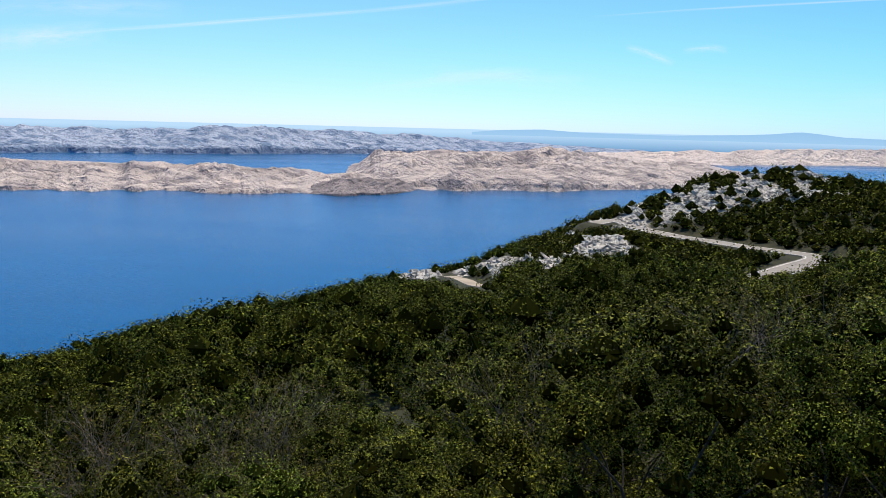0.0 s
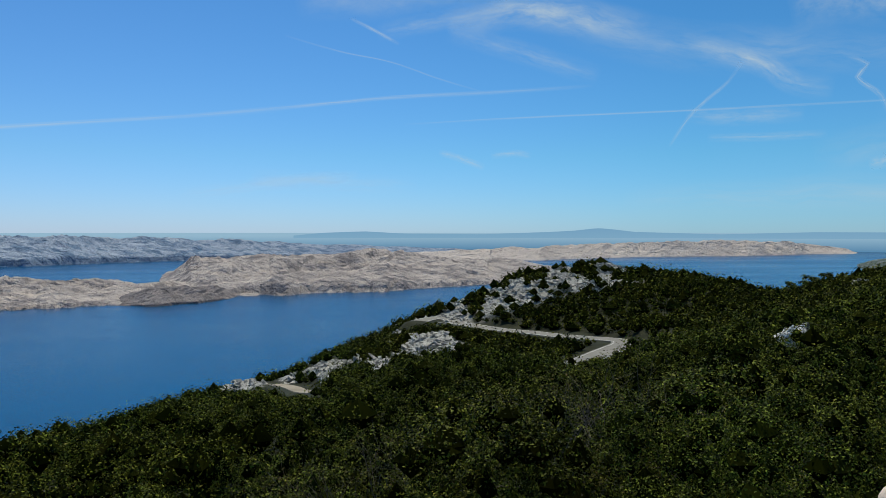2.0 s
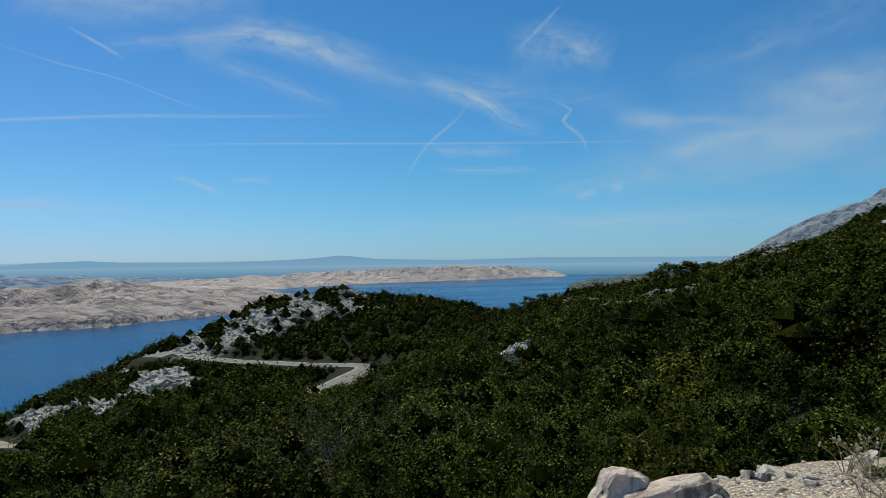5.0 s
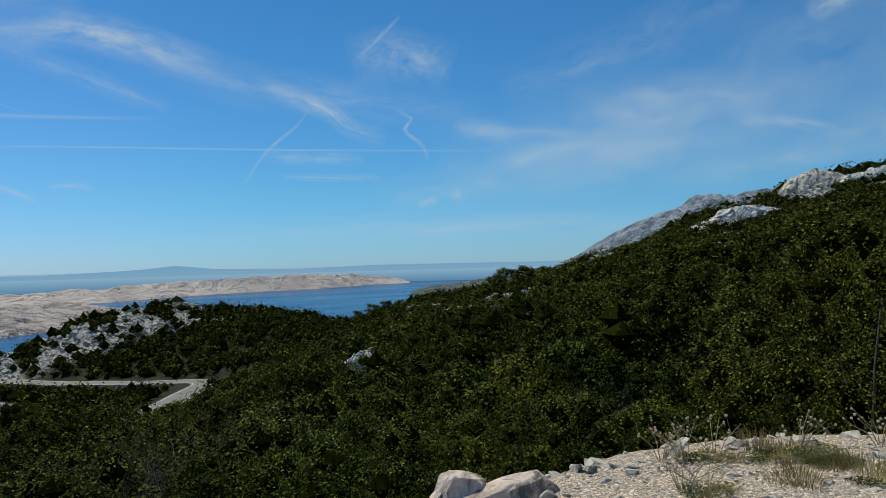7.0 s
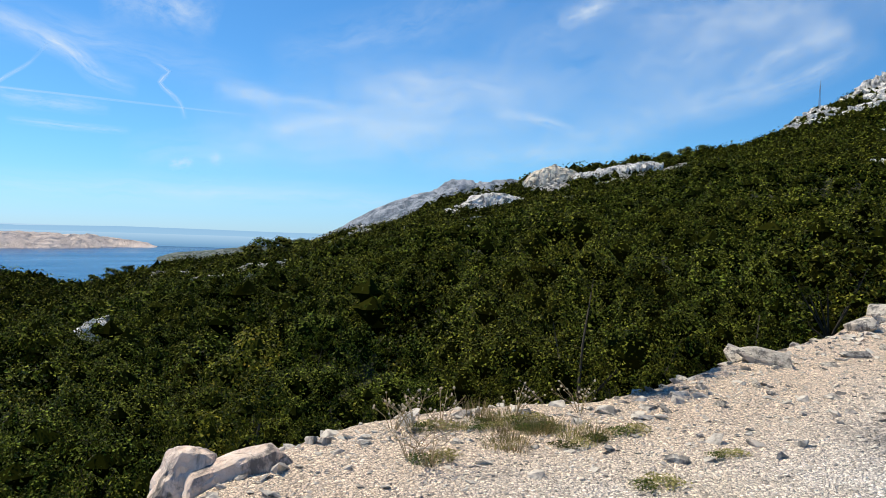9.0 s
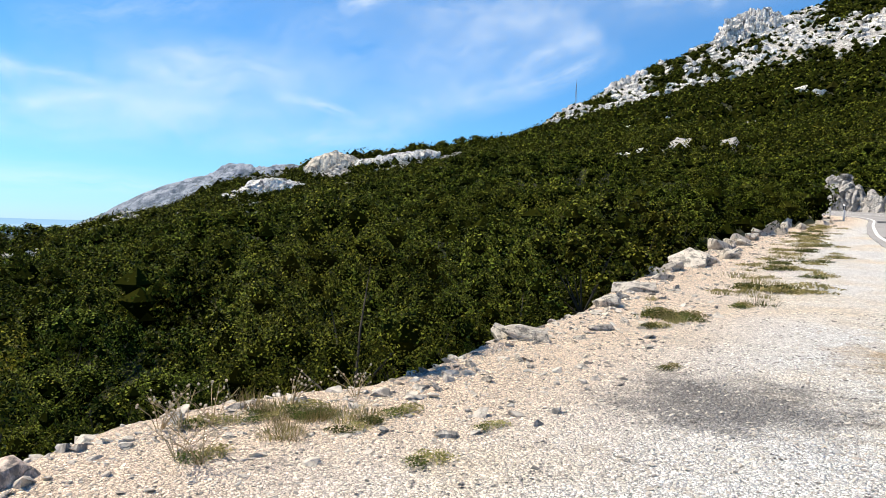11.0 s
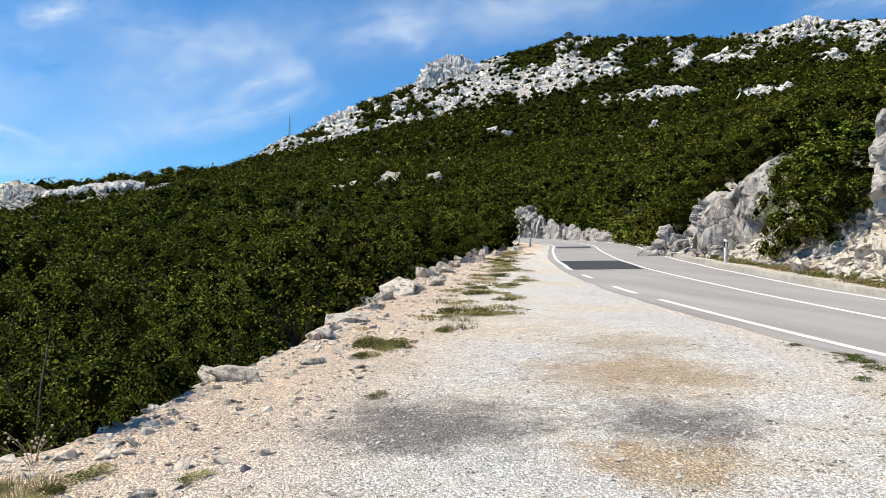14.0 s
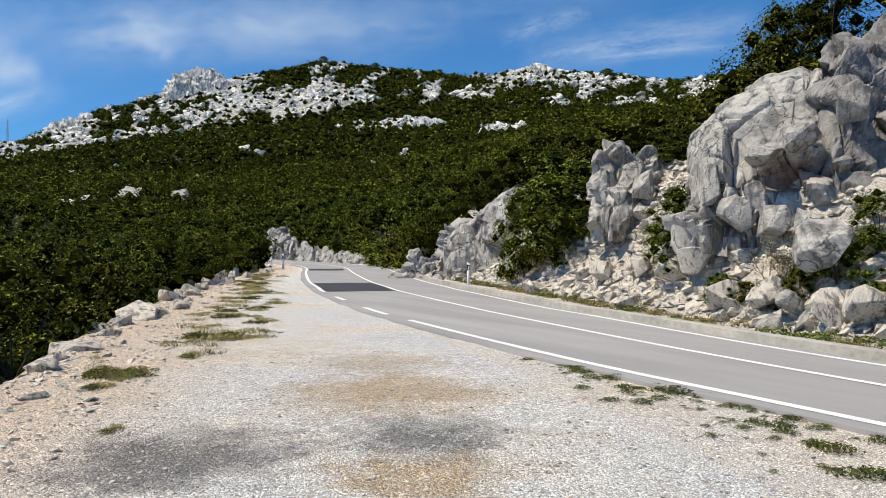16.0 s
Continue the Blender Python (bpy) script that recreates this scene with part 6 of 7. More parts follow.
def sow(n, az0, az1, r0, r1, gap, seed, edge_gap=1.4):
    """Places with at least a gap between them."""
    rng = random.Random(seed)
    got = []
    for _ in range(n * 30):
        az = rng.uniform(az0, az1)
        r = math.sqrt(rng.uniform(r0 * r0, r1 * r1))
        x, y = on_plan(az, r)
        if any((x - a) ** 2 + (y - b) ** 2 < gap * gap for a, b in got):
            continue
        if bool(free_ground(np.array([x]), np.array([y]), edge_gap)[0]):
            got.append((x, y))
            if len(got) == n:
                break
    return got


OAK_LABEL = "dense dark green downy oak on the slope"
front_kinds = [tree_kind(200 + i, 1.75, 4.0, 30000, 0.019, M_OAK, label=OAK_LABEL, group="slope trees", lumps=64, flat=True, core=0.46) for i in range(3)]
near_kinds = [tree_kind(210 + i, 1.75, 4.0, 18000, 0.026, M_OAK, label=OAK_LABEL, group="slope trees", lumps=60, flat=True, core=0.48) for i in range(3)]
mid_kinds = [tree_kind(220 + i, 1.9, 4.0, 6000, 0.05, M_OAK, label=OAK_LABEL, group="slope trees", lumps=48, flat=True, core=0.55) for i in range(4)]
far_kinds = [tree_kind(240 + i, 1.9, 4.0, 1500, 0.15, M_OAK, label="dark green oak standing among scrub", group="hillside trees", lumps=26, flat=True, core=0.44) for i in range(2)]


def plant(kinds, places, seed, height_of, sink=0.15):
    rng = random.Random(seed)
    used = set()
    for n, (x, y) in enumerate(places):
        k = n if n < len(kinds) else rng.randrange(len(kinds))
        s = height_of(x, y, rng) / 4.0
        m = pose(x, y, float(height(x, y)) - sink, rng.uniform(-5, 5), rng.uniform(-5, 5), rng.uniform(0, 360)) @ Matrix.Diagonal((s * rng.uniform(0.95, 1.15), s * rng.uniform(0.95, 1.15), s, 1))
        if k in used:
            ob = copy_thing(kinds[k], pose(0, 0, 0))
        else:
            ob = kinds[k]
            used.add(k)
        ob.matrix_basis = m


def slope_height(x, y, rng):
    return tree_top(math.degrees(math.atan2(x, y))) * rng.uniform(0.82, 1.04)


near_places = [q for q in sow(48, -36, 104, 5.5, 14.5, 1.5, 5) if math.hypot(*q) > (7.6 if q[0] > q[1] else 5.5)]
mid_places = sow(80, -36, 106, 14.5, 32, 2.1, 6)
plant(front_kinds, [q for q in near_places if math.hypot(*q) < 10.2], 7, slope_height)
plant(near_kinds, [q for q in near_places if math.hypot(*q) >= 10.2], 9, slope_height)
plant(mid_kinds, mid_places, 8, slope_height)


# scrub limited in height so the camera sees the hill road's bend and the dirt track
LOW_SCRUB = ((150, (22.6, 23.4, 24.2, 25.9, 27.4), (-9.6, -9.8, -9.6, -9.0, -8.7)), (176, (0.2, 1.7, 2.6, 4.4), (-11.75, -11.95, -12.25, -12.6)))


def scrub(name, label, az0, az1, r0, r1, seed, gap, leaves, leaf, material, min_z=-118.0, rock_max=0.4, road_gap=5.2, grow=1.0, core=0.78, knots=1):
    """Bushes over a wide stretch of hillside, each a heap of leafy knots."""
    rng = np.random.default_rng(seed)
    a = np.arange(-r1, r1, gap)
    x, y = np.meshgrid(a, a)
    x = (x + rng.uniform(-0.45, 0.45, x.shape) * gap).ravel()
    y = (y + rng.uniform(-0.45, 0.45, y.shape) * gap).ravel()
    r, az = np.hypot(x, y), np.degrees(np.arctan2(x, y))
    k = (r > r0) & (r < r1) & (az > az0) & (az < az1)
    x, y = x[k], y[k]
    k = free_ground(x, y, 1.3, 1.2, road_gap) & (rockiness(x, y) < rock_max) & (natural(x, y) > min_z)
    x, y = x[k], y[k]
    s = gap * 0.5 * rng.uniform(0.6, 1.6, len(x)) * (0.85 + 0.7 * fbm(x, y, 24, 3, 51)) * grow
    s = np.minimum(s, gap * 0.86)
    for pts in HILL_ROADS:  # kept low in front of the hill roads, to fit the camera's view
        d, w = line_dist(x, y, pts)
        i = np.clip(w.astype(int), 0, len(pts) - 2)
        far = np.array([math.hypot(q[0], q[1]) for q in pts])
        s = s * np.where(np.hypot(x, y) < far[i] + (far[i + 1] - far[i]) * (w - i), 0.2 + 0.8 * smooth(5, 22, d), 1.0)
    z, r, az = height(x, y), np.hypot(x, y), np.degrees(np.arctan2(x, y))
    for end, azs, els in LOW_SCRUB:
        top = np.tan(np.radians(np.interp(az, azs, els, 60, 60))) * r
        s = np.where(r < end, np.minimum(s, (top - z) / 1.9), s)
    k = s > 0.14
    x, y, z, s = x[k], y[k], z[k], s[k]
    p = np.stack([x, y, z + s * 0.35], -1)
    if knots > 1:
        turn = rng.normal(size=(len(p), knots, 3))
        turn[..., 2] = np.abs(turn[..., 2]) * 0.9
        turn /= np.linalg.norm(turn, axis=2)[..., None]
        p = (p[:, None, :] + turn * (s[:, None] * rng.uniform(0.35, 0.85, (len(p), knots)))[..., None] * np.array([1, 1, 1.25])).reshape(-1, 3)
        s = (s[:, None] * rng.uniform(0.36, 0.62, (len(s), knots))).ravel()
    m = len(p)
    tall = rng.uniform(0.75, 1.08, m)
    want = leaves
    leaves = leaves if knots == 1 else int(leaves * 1.9)
    idx = np.repeat(np.arange(m), leaves)
    d = rng.normal(size=(m * leaves, 3))
    d[:, 2] = np.abs(d[:, 2]) * 0.9 - 0.15
    d /= np.linalg.norm(d, axis=1)[:, None]
    lob = 1 + 0.16 * np.sin(d[:, 0] * 5 + idx * 1.7) * np.sin(d[:, 1] * 6 + idx * 2.3) + 0.05 * rng.normal(size=m * leaves)
    c = p[idx] + d * (s[idx] * lob)[:, None] * np.stack([np.ones(len(idx)), np.ones(len(idx)), tall[idx]], -1)
    if knots > 1:  # leaves sit on the outside
        buried = np.zeros(len(c), bool)
        first = idx // knots * knots
        for j in range(knots):
            o = first + j
            buried |= (o != idx) & (np.linalg.norm((c - p[o]) / np.stack([s[o], s[o], s[o] * tall[o]], -1), axis=1) < 0.74)
        keep = np.nonzero(~buried)[0]
        keep = np.sort(rng.permutation(keep)[:m * want])
        c, d, idx = c[keep], d[keep], idx[keep]
    nm = d + rng.normal(size=d.shape) * 0.4 + np.array([0, 0, 0.25])
    leafy = leaf_quads(c, nm, rng, leaf, 0.62, True)
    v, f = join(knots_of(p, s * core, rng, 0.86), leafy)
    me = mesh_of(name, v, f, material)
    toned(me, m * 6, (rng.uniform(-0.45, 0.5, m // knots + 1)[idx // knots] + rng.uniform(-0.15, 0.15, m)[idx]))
    shade_cores(me, m * 8, M_CORE_SHADE)
    return tagged(new(name, me), label, "scrub", kind="stuff")


SCRUB_LABEL = "dense dark green oak scrub on the hillside"
scrub("hillside_scrub", SCRUB_LABEL, -36, 112, 26, 62, 301, 2.9, 96, 0.066, M_SCRUB, core=0.5, knots=9)
scrub("hillside_scrub", SCRUB_LABEL, -36, 116, 60, 135, 302, 3.2, 36, 0.15, M_SCRUB, core=0.52, knots=6)
scrub("hillside_scrub", SCRUB_LABEL, -36, 7, 132, 225, 306, 3.2, 40, 0.29, M_SCRUB, core=0.7)
scrub("hillside_scrub", SCRUB_LABEL, 6, 112, 132, 240, 303, 3.2, 38, 0.31, M_SCRUB, core=0.7)
scrub("hillside_scrub", SCRUB_LABEL, 8, 112, 238, 350, 307, 3.8, 24, 0.42, M_SCRUB, core=0.72)
scrub("roadside_scrub", "green oak scrub above the road", 110, 156, 24, 62, 311, 3.0, 70, 0.08, M_SCRUB, core=0.5, knots=9)
scrub("roadside_scrub", "green oak scrub above the road", 110, 156, 60, 140, 304, 3.0, 34, 0.15, M_SCRUB, core=0.5, knots=5)
scrub("roadside_scrub", "green oak scrub above the road", 110, 140, 138, 350, 308, 3.8, 26, 0.42, M_SCRUB, core=0.72)
scrub("mountain_scrub", "scattered scrub between the mountain rocks", 62, 146, 346, 725, 305, 5.2, 9, 0.8, M_SCRUB, rock_max=0.5)

scrub("mountain_scrub", "small dark bushes in the joints of the mountain rock", 84, 140, 350, 715, 309, 9.0, 10, 0.6, M_SCRUB, rock_max=2.0, grow=0.42)
scrub("hillside_scrub", "small dark bushes in the joints of the knoll", 12, 31, 205, 310, 310, 6.5, 22, 0.28, M_SCRUB, rock_max=2.0, grow=0.45)

gold = tree_kind(261, 0.55, 2.9, 5000, 0.021, M_GOLD, label="slender oak with golden yellow autumn leaves", group="slope trees", lumps=16, flat=True, core=0.4)
gold.matrix_basis = pose(*at_ae(49.0, 7.4), 0, 0, 30)

# single trees that stand out
fresh = {k.name for k in far_kinds}


def stand(places, kinds, seed):
    rng = random.Random(seed)
    for az, r, base, tall, wide in places:
        x, y = on_plan(az, r)
        z = float(height(x, y)) if base is None else base
        k = kinds[rng.randrange(len(kinds))]
        ob = k if k.name in fresh else copy_thing(k, pose(0, 0, 0))
        fresh.discard(k.name)
        ob.matrix_basis = pose(x, y, z - 0.1, 0, 0, rng.uniform(0, 360)) @ Matrix.Diagonal((wide / 1.9, wide / 1.9, tall / 4.0, 1))


stand(((38.6, 262, None, 5.0, 3.0), (39.8, 266, None, 5.6, 3.4), (40.9, 262, None, 4.8, 2.8), (79.0, 390, None, 7, 4.5), (80.4, 395, None, 8, 5), (81.8, 400, None, 8, 5), (83.0, 405, None, 7, 4), (77.4, 380, None, 5, 3.5),
       (112.0, 702, None, 8, 5), (116, 702, None, 7, 5), (121, 702, None, 7, 5), (134, 690, None, 8, 6)), far_kinds, 12)


def up_to(az, r, el, wide):
    """A place for a tree that reaches a view angle above level."""
    return (az, r, None, r * math.tan(radians(el)) - at_ae(az, r)[2], wide)


stand((up_to(49.4, 198, -1.0, 3.6), up_to(50.4, 205, -0.5, 4.4), up_to(51.6, 202, -0.3, 5.0), up_to(52.8, 208, -0.45, 4.4), up_to(54.0, 212, -0.5, 4.0), up_to(48.4, 195, -1.6, 3.0)), far_kinds, 14)
stand((up_to(128.9, 33.4, 8.6, 2.0), up_to(131.0, 32.2, 10.8, 2.9), up_to(133.4, 31.2, 9.4, 2.4), up_to(129.8, 32.4, 7.0, 1.8), up_to(132.0, 31.2, 7.6, 1.8), up_to(139.8, 23.4, 8.0, 1.35), up_to(139.3, 22.8, 6.4, 1.1),
       up_to(139.2, 30, 12.4, 1.9), up_to(138.2, 29, 10.6, 1.4), up_to(134.3, 30.6, 8.7, 2.0), up_to(127.6, 34, 7.6, 1.6), (147.4, 26.4, 6.0, 3.6, 1.9), (149.6, 26, 6.0, 4.4, 2.1), (145.9, 26.5, 6.0, 2.4, 1.1), (145.4, 18.9, None, 0.8, 0.55), (147.0, 18.5, None, 0.9, 0.5), (150.6, 18.2, None, 1.3, 0.9), (148.6, 18.8, None, 1.2, 0.7), (152.0, 18.6, None, 1.5, 0.9), (141.8, 20.4, None, 0.9, 0.5), (143.4, 19.7, None, 0.7, 0.55), (152.4, 17.0, None, 0.8, 0.6)), mid_kinds, 13)

verge_rng = random.Random(91)
verge_line = resample([p_ for p_ in KERB if 40 < p_[0] < 113], 1.0)
verge = []
for x, y in verge_line[::2]:
    az, r = math.degrees(math.atan2(x, y)), math.hypot(x, y)
    if not 107 < az < 112.5:
        verge.append((az + verge_rng.uniform(-0.3, 0.3), r + verge_rng.uniform(2.6, 5.5), None, verge_rng.uniform(1.8, 3.4), verge_rng.uniform(1.3, 2.1)))
stand(verge, far_kinds, 15)

# ---- grass and weeds ----
def tuft_mesh(seed, blades, tall, spread, material):
    rng = np.random.default_rng(seed)
    a = rng.uniform(0, 2 * np.pi, blades)
    r = spread * np.sqrt(rng.random(blades))
    foot = np.stack([np.cos(a) * r, np.sin(a) * r, -0.02 + 0 * r], -1)
    lean = np.stack([np.cos(a + rng.normal(0, 0.8, blades)), np.sin(a + rng.normal(0, 0.8, blades)), 0 * a], -1) * rng.uniform(0.1, 0.8, blades)[:, None]
    h = tall * rng.uniform(0.4, 1.1, blades)[:, None]
    tip = foot + lean * h + np.array([0, 0, 1.0]) * h
    side_ = np.stack([-np.sin(a), np.cos(a), 0 * a], -1) * 0.004
    v = np.stack([foot - side_, foot + side_, tip], 1).reshape(-1, 3)
    return mesh_of("grass_tuft", v, np.arange(len(v)).reshape(-1, 3), material)


def tuft_field(name, label, places, seed, material, tall):
    """Grass that nobody could count: many tufts in one."""
    rng = random.Random(seed)
    out = []
    for i, (x, y, s) in enumerate(places):
        me = tuft_mesh(seed + i % 4, 150, tall, 0.2, material) if i % 3 == 0 else mat_mesh(seed + i % 4, 150, 0.24, tall * 0.7, 0.024, material)
        v = np.empty(len(me.vertices) * 3, np.float32)
        me.vertices.foreach_get("co", v)
        bpy.data.meshes.remove(me)
        a = rng.uniform(0, 6.28)
        v = v.reshape(-1, 3) * s * np.array([rng.uniform(0.8, 1.7), rng.uniform(0.8, 1.2), 1.0])
        v = np.stack([v[:, 0] * math.cos(a) - v[:, 1] * math.sin(a), v[:, 0] * math.sin(a) + v[:, 1] * math.cos(a), v[:, 2]], -1)
        out.append(v + np.array([x, y, float(height(x, y)) + 0.01]))
    v = np.concatenate(out)
    return tagged(new(name, mesh_of(name, v, np.arange(len(v)).reshape(-1, 3), material)), label, "grass", kind="stuff")


def mat_mesh(seed, n, wide, tall, leaf, material):
    """A low cushion of small leaves pressed to the gravel."""
    rng = np.random.default_rng(seed)
    a, r = rng.uniform(0, 2 * np.pi, n), np.sqrt(rng.random(n)) * (0.75 + 0.25 * np.sin(3 * rng.random(n) * 6.28))
    p = np.stack([np.cos(a) * r * wide, np.sin(a) * r * wide, tall * (1 - r * r) * rng.random(n)], -1)
    p += rng.normal(0, wide * 0.08, p.shape) * np.array([1, 1, 0.2])
    p[:, 2] = np.abs(p[:, 2])
    v, f = leaf_quads(p, rng.normal(size=(n, 3)) * 0.7 + np.array([0, 0, 1.0]), rng, leaf, 0.45, True)
    return mesh_of("weed_mat", v, f, material)


GRASS = [tuft_mesh(600 + i, 150, 0.17, 0.2, M_GRASS) for i in range(3)]
GREEN = [mat_mesh(610 + i, 340, 0.2, 0.075, 0.017, M_HERB) for i in range(4)]


def tufts(places, kinds, label, group, seed):
    rng = random.Random(seed)
    for x, y, s in places:
        ob = new("grass_tuft", kinds[rng.randrange(len(kinds))])
        ob.matrix_basis = pose(x, y, float(height(x, y)) + 0.01, 0, 0, rng.uniform(0, 360)) @ Matrix.Diagonal((s * rng.uniform(0.8, 1.6), s * rng.uniform(0.7, 1.2), s * rng.uniform(0.8, 1.1), 1))
        tagged(ob, label, "grass", group, kind="stuff")


g_rng = random.Random(9)
dry = [(g_rng.gauss(5.7, 0.2), g_rng.gauss(2.0, 0.55), g_rng.uniform(0.4, 0.9)) for _ in range(20)]
dry += [(g_rng.gauss(11.4, 0.5), g_rng.gauss(-1.5, 0.18), g_rng.uniform(0.6, 1.1)) for _ in range(12)]
far_dry = []
for _ in range(150):
    f = g_rng.random()
    far_dry.append((14 + 38 * f ** 1.2 + g_rng.gauss(0, 0.5), -3.4 - 13.3 * f ** 1.2 + g_rng.gauss(0, 0.55), g_rng.uniform(0.8, 2.0)))
tuft_field("roadside_grass", "dry yellow grass along the gravel edge", far_dry[:105], 640, M_GRASS, 0.075)
tuft_field("roadside_grass", "olive green grass along the gravel edge", far_dry[105:], 650, M_HERB, 0.075)
tufts(dry, GRASS + GRASS + GREEN, "dry yellow grass tuft in the gravel", "dry grass tufts", 21)
green = []
for _ in range(110):
    f = g_rng.random()
    x = 2.4 + 6.4 * f ** 1.3
    green.append((x, -7.3 - 0.03 * x + abs(g_rng.gauss(0, 0.85)) * (1.3 - f), 0.2 + 0.65 * g_rng.random() ** 2))
green += [(7.2, -6.5, 0.7), (6.45, -6.25, 0.6), (6.2, -6.5, 0.7), (6.45, -7.3, 1.3), (4.8, -5.95, 0.5), (4.65, -6.8, 1.0), (3.9, -6.45, 0.9), (3.3, -5.95, 1.1), (4.8, -7.2, 0.8), (9.5, -7.4, 0.5), (8.1, -7.4, 0.6)]
green += [(4.8, 0.9, 0.7), (5.55, 0.56, 0.5), (7.8, -1.05, 0.6), (4.65, 2.4, 0.6), (5.3, 2.75, 0.7), (5.5, 2.35, 0.5), (5.85, 2.15, 0.7), (5.4, 1.6, 0.5), (5.9, 1.3, 0.6), (11.3, -1.4, 1.6), (11.4, -1.8, 1.2), (12.5, -2.8, 1.0), (10.4, -1.2, 0.9)]
DRY_MATS = [mat_mesh(620 + i, 300, 0.22, 0.07, 0.02, M_GRASS) for i in range(3)]
tufts([(x + 0.12, y - 0.1, s_ * 1.1) for x, y, s_ in green if y > -4], DRY_MATS, "dry straw-coloured weeds in the gravel", "dry grass tufts", 23)
tufts(green, GREEN, "low green weeds growing in the gravel", "green weeds", 22)
bank = []
for _ in range(130):
    x = g_rng.uniform(5, 36)
    d = float(np.interp(x, [p_[0] for p_ in KERB[::-1]], [p_[1] for p_ in KERB[::-1]]))
    bank.append((x, d - 0.3 - abs(g_rng.gauss(0, 0.3)), g_rng.uniform(1.0, 2.2)))
tuft_field("kerb_grass", "dry grass along the kerb", bank[:75], 660, M_GRASS, 0.11)
tuft_field("kerb_grass", "green weeds along the kerb", bank[75:], 670, M_HERB, 0.1)


M_SEED = plain("seed_fluff", (0.6, 0.5, 0.36), 0.9, 0.2, 40.0)


def dry_weed(x, y, tall, seed):
    """A dead stalk with pale seed heads."""
    rng = random.Random(seed)
    top = new("dry_weed")
    bm, heads = bmesh.new(), bmesh.new()
    for _ in range(9):
        a, lean = rng.uniform(0, 6.28), rng.uniform(0.5, 1.5)
        h = tall * rng.uniform(0.4, 0.9)
        p1 = Vector((math.cos(a) * lean * h * 0.4, math.sin(a) * lean * h * 0.4, h * 0.55))
        p2 = Vector((math.cos(a) * lean * h, math.sin(a) * lean * h, h))
        tube(bm, [(0, 0, -0.05), p1, p2], [0.004, 0.003, 0.0015], 4)
        for _ in range(2):
            b = p1.lerp(p2, rng.uniform(0.3, 1.0)) + Vector((rng.gauss(0, 0.03), rng.gauss(0, 0.03), rng.uniform(0, 0.05)))
            tube(bm, [p1.lerp(p2, 0.4), b], [0.002, 0.001], 3)
            bmesh.ops.create_icosphere(heads, subdivisions=1, radius=rng.uniform(0.007, 0.014), matrix=Matrix.Translation(b))
    tagged(part("stalk", from_bm("stalk", bm, M_STALK), top, "dry brown stalks"), kind="stuff")
    tagged(part("seed_head", from_bm("seed_head", heads, M_SEED), top, "pale fluffy seed heads"), kind="stuff")
    top.matrix_basis = pose(x, y, float(height(x, y)))
    tagged(top, "dead brown weed with pale fluffy seed heads", "weed", "dry weeds")


for i, (x, y, t) in enumerate(((5.2, 2.75, 0.36), (5.35, 2.6, 0.32), (4.65, 2.5, 0.4), (4.6, 2.3, 0.34), (5.95, 2.2, 0.3), (6.35, 1.75, 0.32), (5.2, 2.95, 0.4))):
    dry_weed(x, y, t, 700 + i)


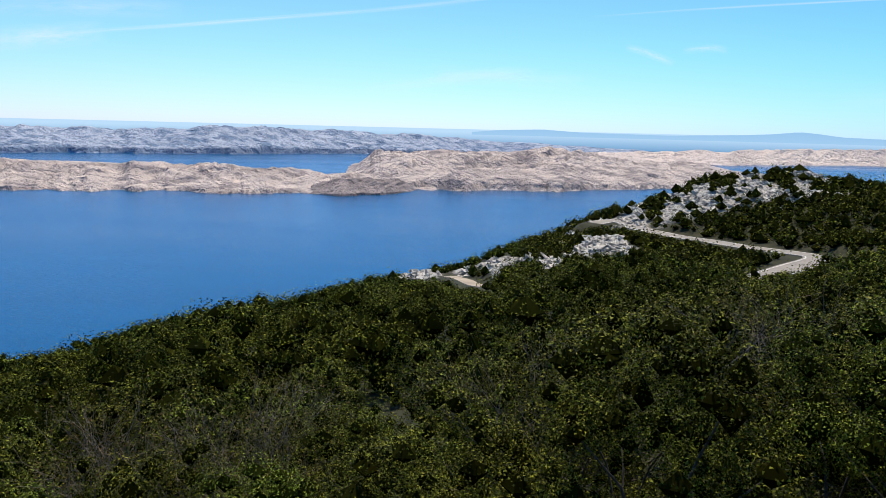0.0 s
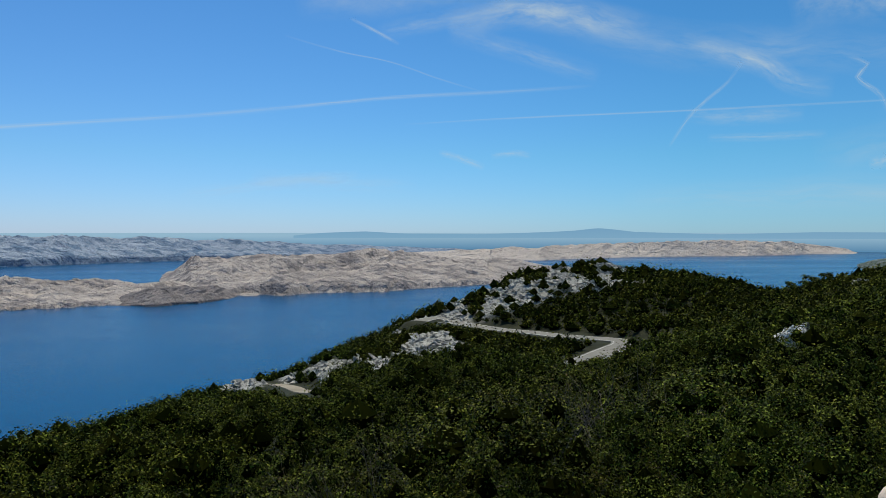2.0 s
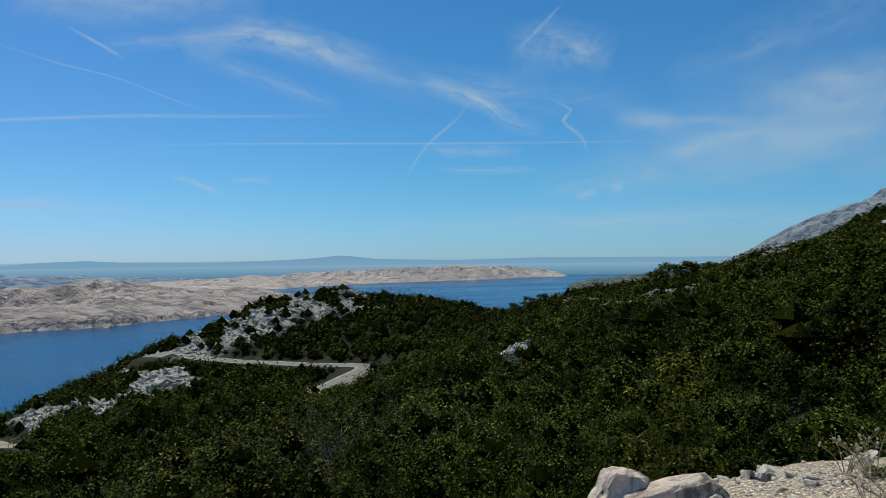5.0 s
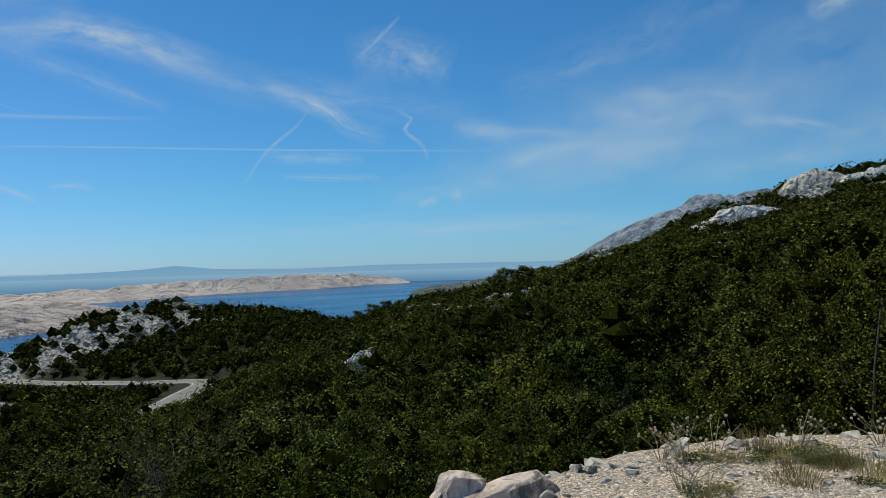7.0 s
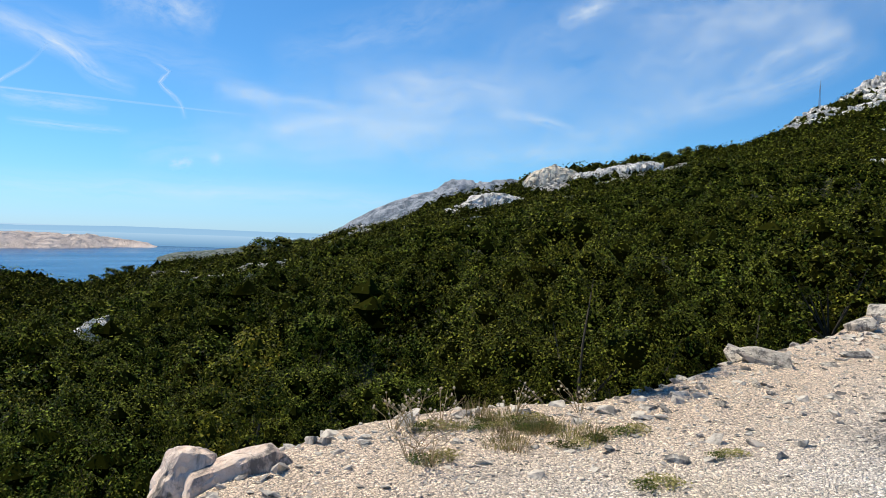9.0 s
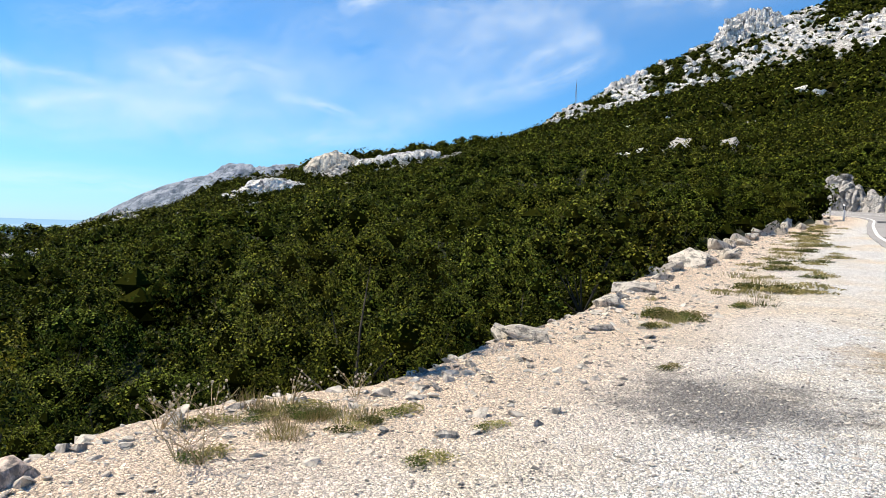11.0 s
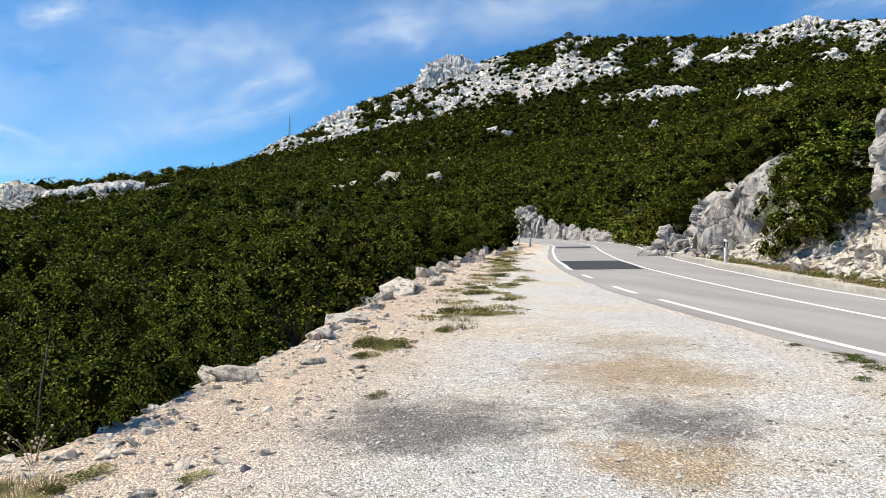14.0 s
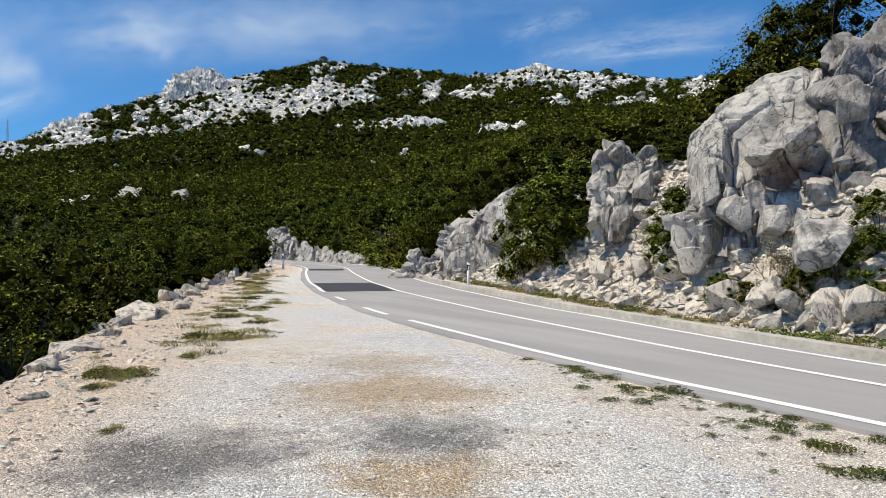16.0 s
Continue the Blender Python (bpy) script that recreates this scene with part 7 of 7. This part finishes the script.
# ---- half-bare tree ----
def bare_tree(az, r, tall, seed):
    rng = random.Random(seed)
    x, y = on_plan(az, r)
    top = new("half_bare_tree")
    bm = bmesh.new()
    tips = []
    def grow(p, d, length, rad, level):
        q = p + d * length * 0.5 + Vector((rng.gauss(0, 0.06), rng.gauss(0, 0.06), 0)) * length
        e = p + d * length
        tube(bm, [p, q, e], [rad, rad * 0.8, rad * 0.55], 5 if level < 2 else 3)
        if level == 4:
            tips.append(e)
            return
        for _ in range(3 if level < 3 else 2):
            nd = (d + Vector((rng.gauss(0, 0.5), rng.gauss(0, 0.5), rng.gauss(0.15, 0.35)))).normalized()
            grow(e, nd, length * rng.uniform(0.6, 0.85), rad * 0.55, level + 1)
    for _ in range(4):
        grow(Vector((rng.gauss(0, 0.15), rng.gauss(0, 0.15), -0.3)), Vector((rng.gauss(0, 0.3), rng.gauss(0, 0.3), 1)).normalized(), tall * 0.32, 0.035, 0)
    tagged(part("branch_work", from_bm("branch_work", bm, M_TRUNK_DEAD), top, "thin grey bare branches"), kind="stuff")
    nrng = np.random.default_rng(seed)
    c = np.array([t[:] for t in tips])
    c = np.repeat(c, 9, 0) + nrng.normal(0, 0.14, (len(c) * 9, 3))
    v, f = leaf_quads(c, nrng.normal(size=c.shape), nrng, 0.02, 0.6)
    tagged(part("foliage", mesh_of("foliage", v, f, M_DRY), top, "sparse browning leaves"), kind="stuff")
    top.matrix_basis = pose(x, y, float(height(x, y)))
    tagged(top, "half-bare tree with grey twigs and browning leaves", "tree", "half-bare trees")


for i, (az, r, t) in enumerate(((-22, 9.8, 3.6), (-17, 10.5, 3.9), (-13, 9.4, 3.3), (-26, 9.0, 3.1), (8, 10.5, 3.2), (13, 11, 3.5), (22, 10, 3.8), (30, 11, 4.0), (147.6, 18.9, 1.7), (146.2, 19.2, 1.3), (149.2, 18.6, 1.4))):
    bare_tree(az, r, t, 800 + i)


# ---- radio mast on the ridge ----
def radio_mast(az, r, tall):
    x, y = on_plan(az, r)
    top = new("radio_mast")
    for k in range(3):
        a = k * 2 * math.pi / 3
        bm = bmesh.new()
        tube(bm, [(1.3 * math.cos(a), 1.3 * math.sin(a), -3), (0.35 * math.cos(a), 0.35 * math.sin(a), tall)], [0.13, 0.1], 5)
        part("leg", from_bm("leg", bm, M_STEEL), top)
    n = 12
    for i in range(n):
        z0, z1 = tall * i / n, tall * (i + 1) / n
        r0, r1 = 1.3 - 0.95 * i / n, 1.3 - 0.95 * (i + 1) / n
        bm = bmesh.new()
        for k in range(3):
            a, b = k * 2 * math.pi / 3, (k + 1) * 2 * math.pi / 3
            tube(bm, [(r0 * math.cos(a), r0 * math.sin(a), z0), (r1 * math.cos(b), r1 * math.sin(b), z1)], [0.06, 0.06], 4)
        part("brace", from_bm("brace", bm, M_STEEL), top)
    bm = bmesh.new()
    tube(bm, [(0, 0, tall - 1), (0, 0, tall + 4)], [0.12, 0.06], 5)
    part("aerial", from_bm("aerial", bm, M_STEEL), top)
    top.matrix_basis = pose(x, y, float(height(x, y)))
    tagged(top, "slender grey steel lattice radio mast on the ridge", "mast")


radio_mast(90.5, 640, 21)
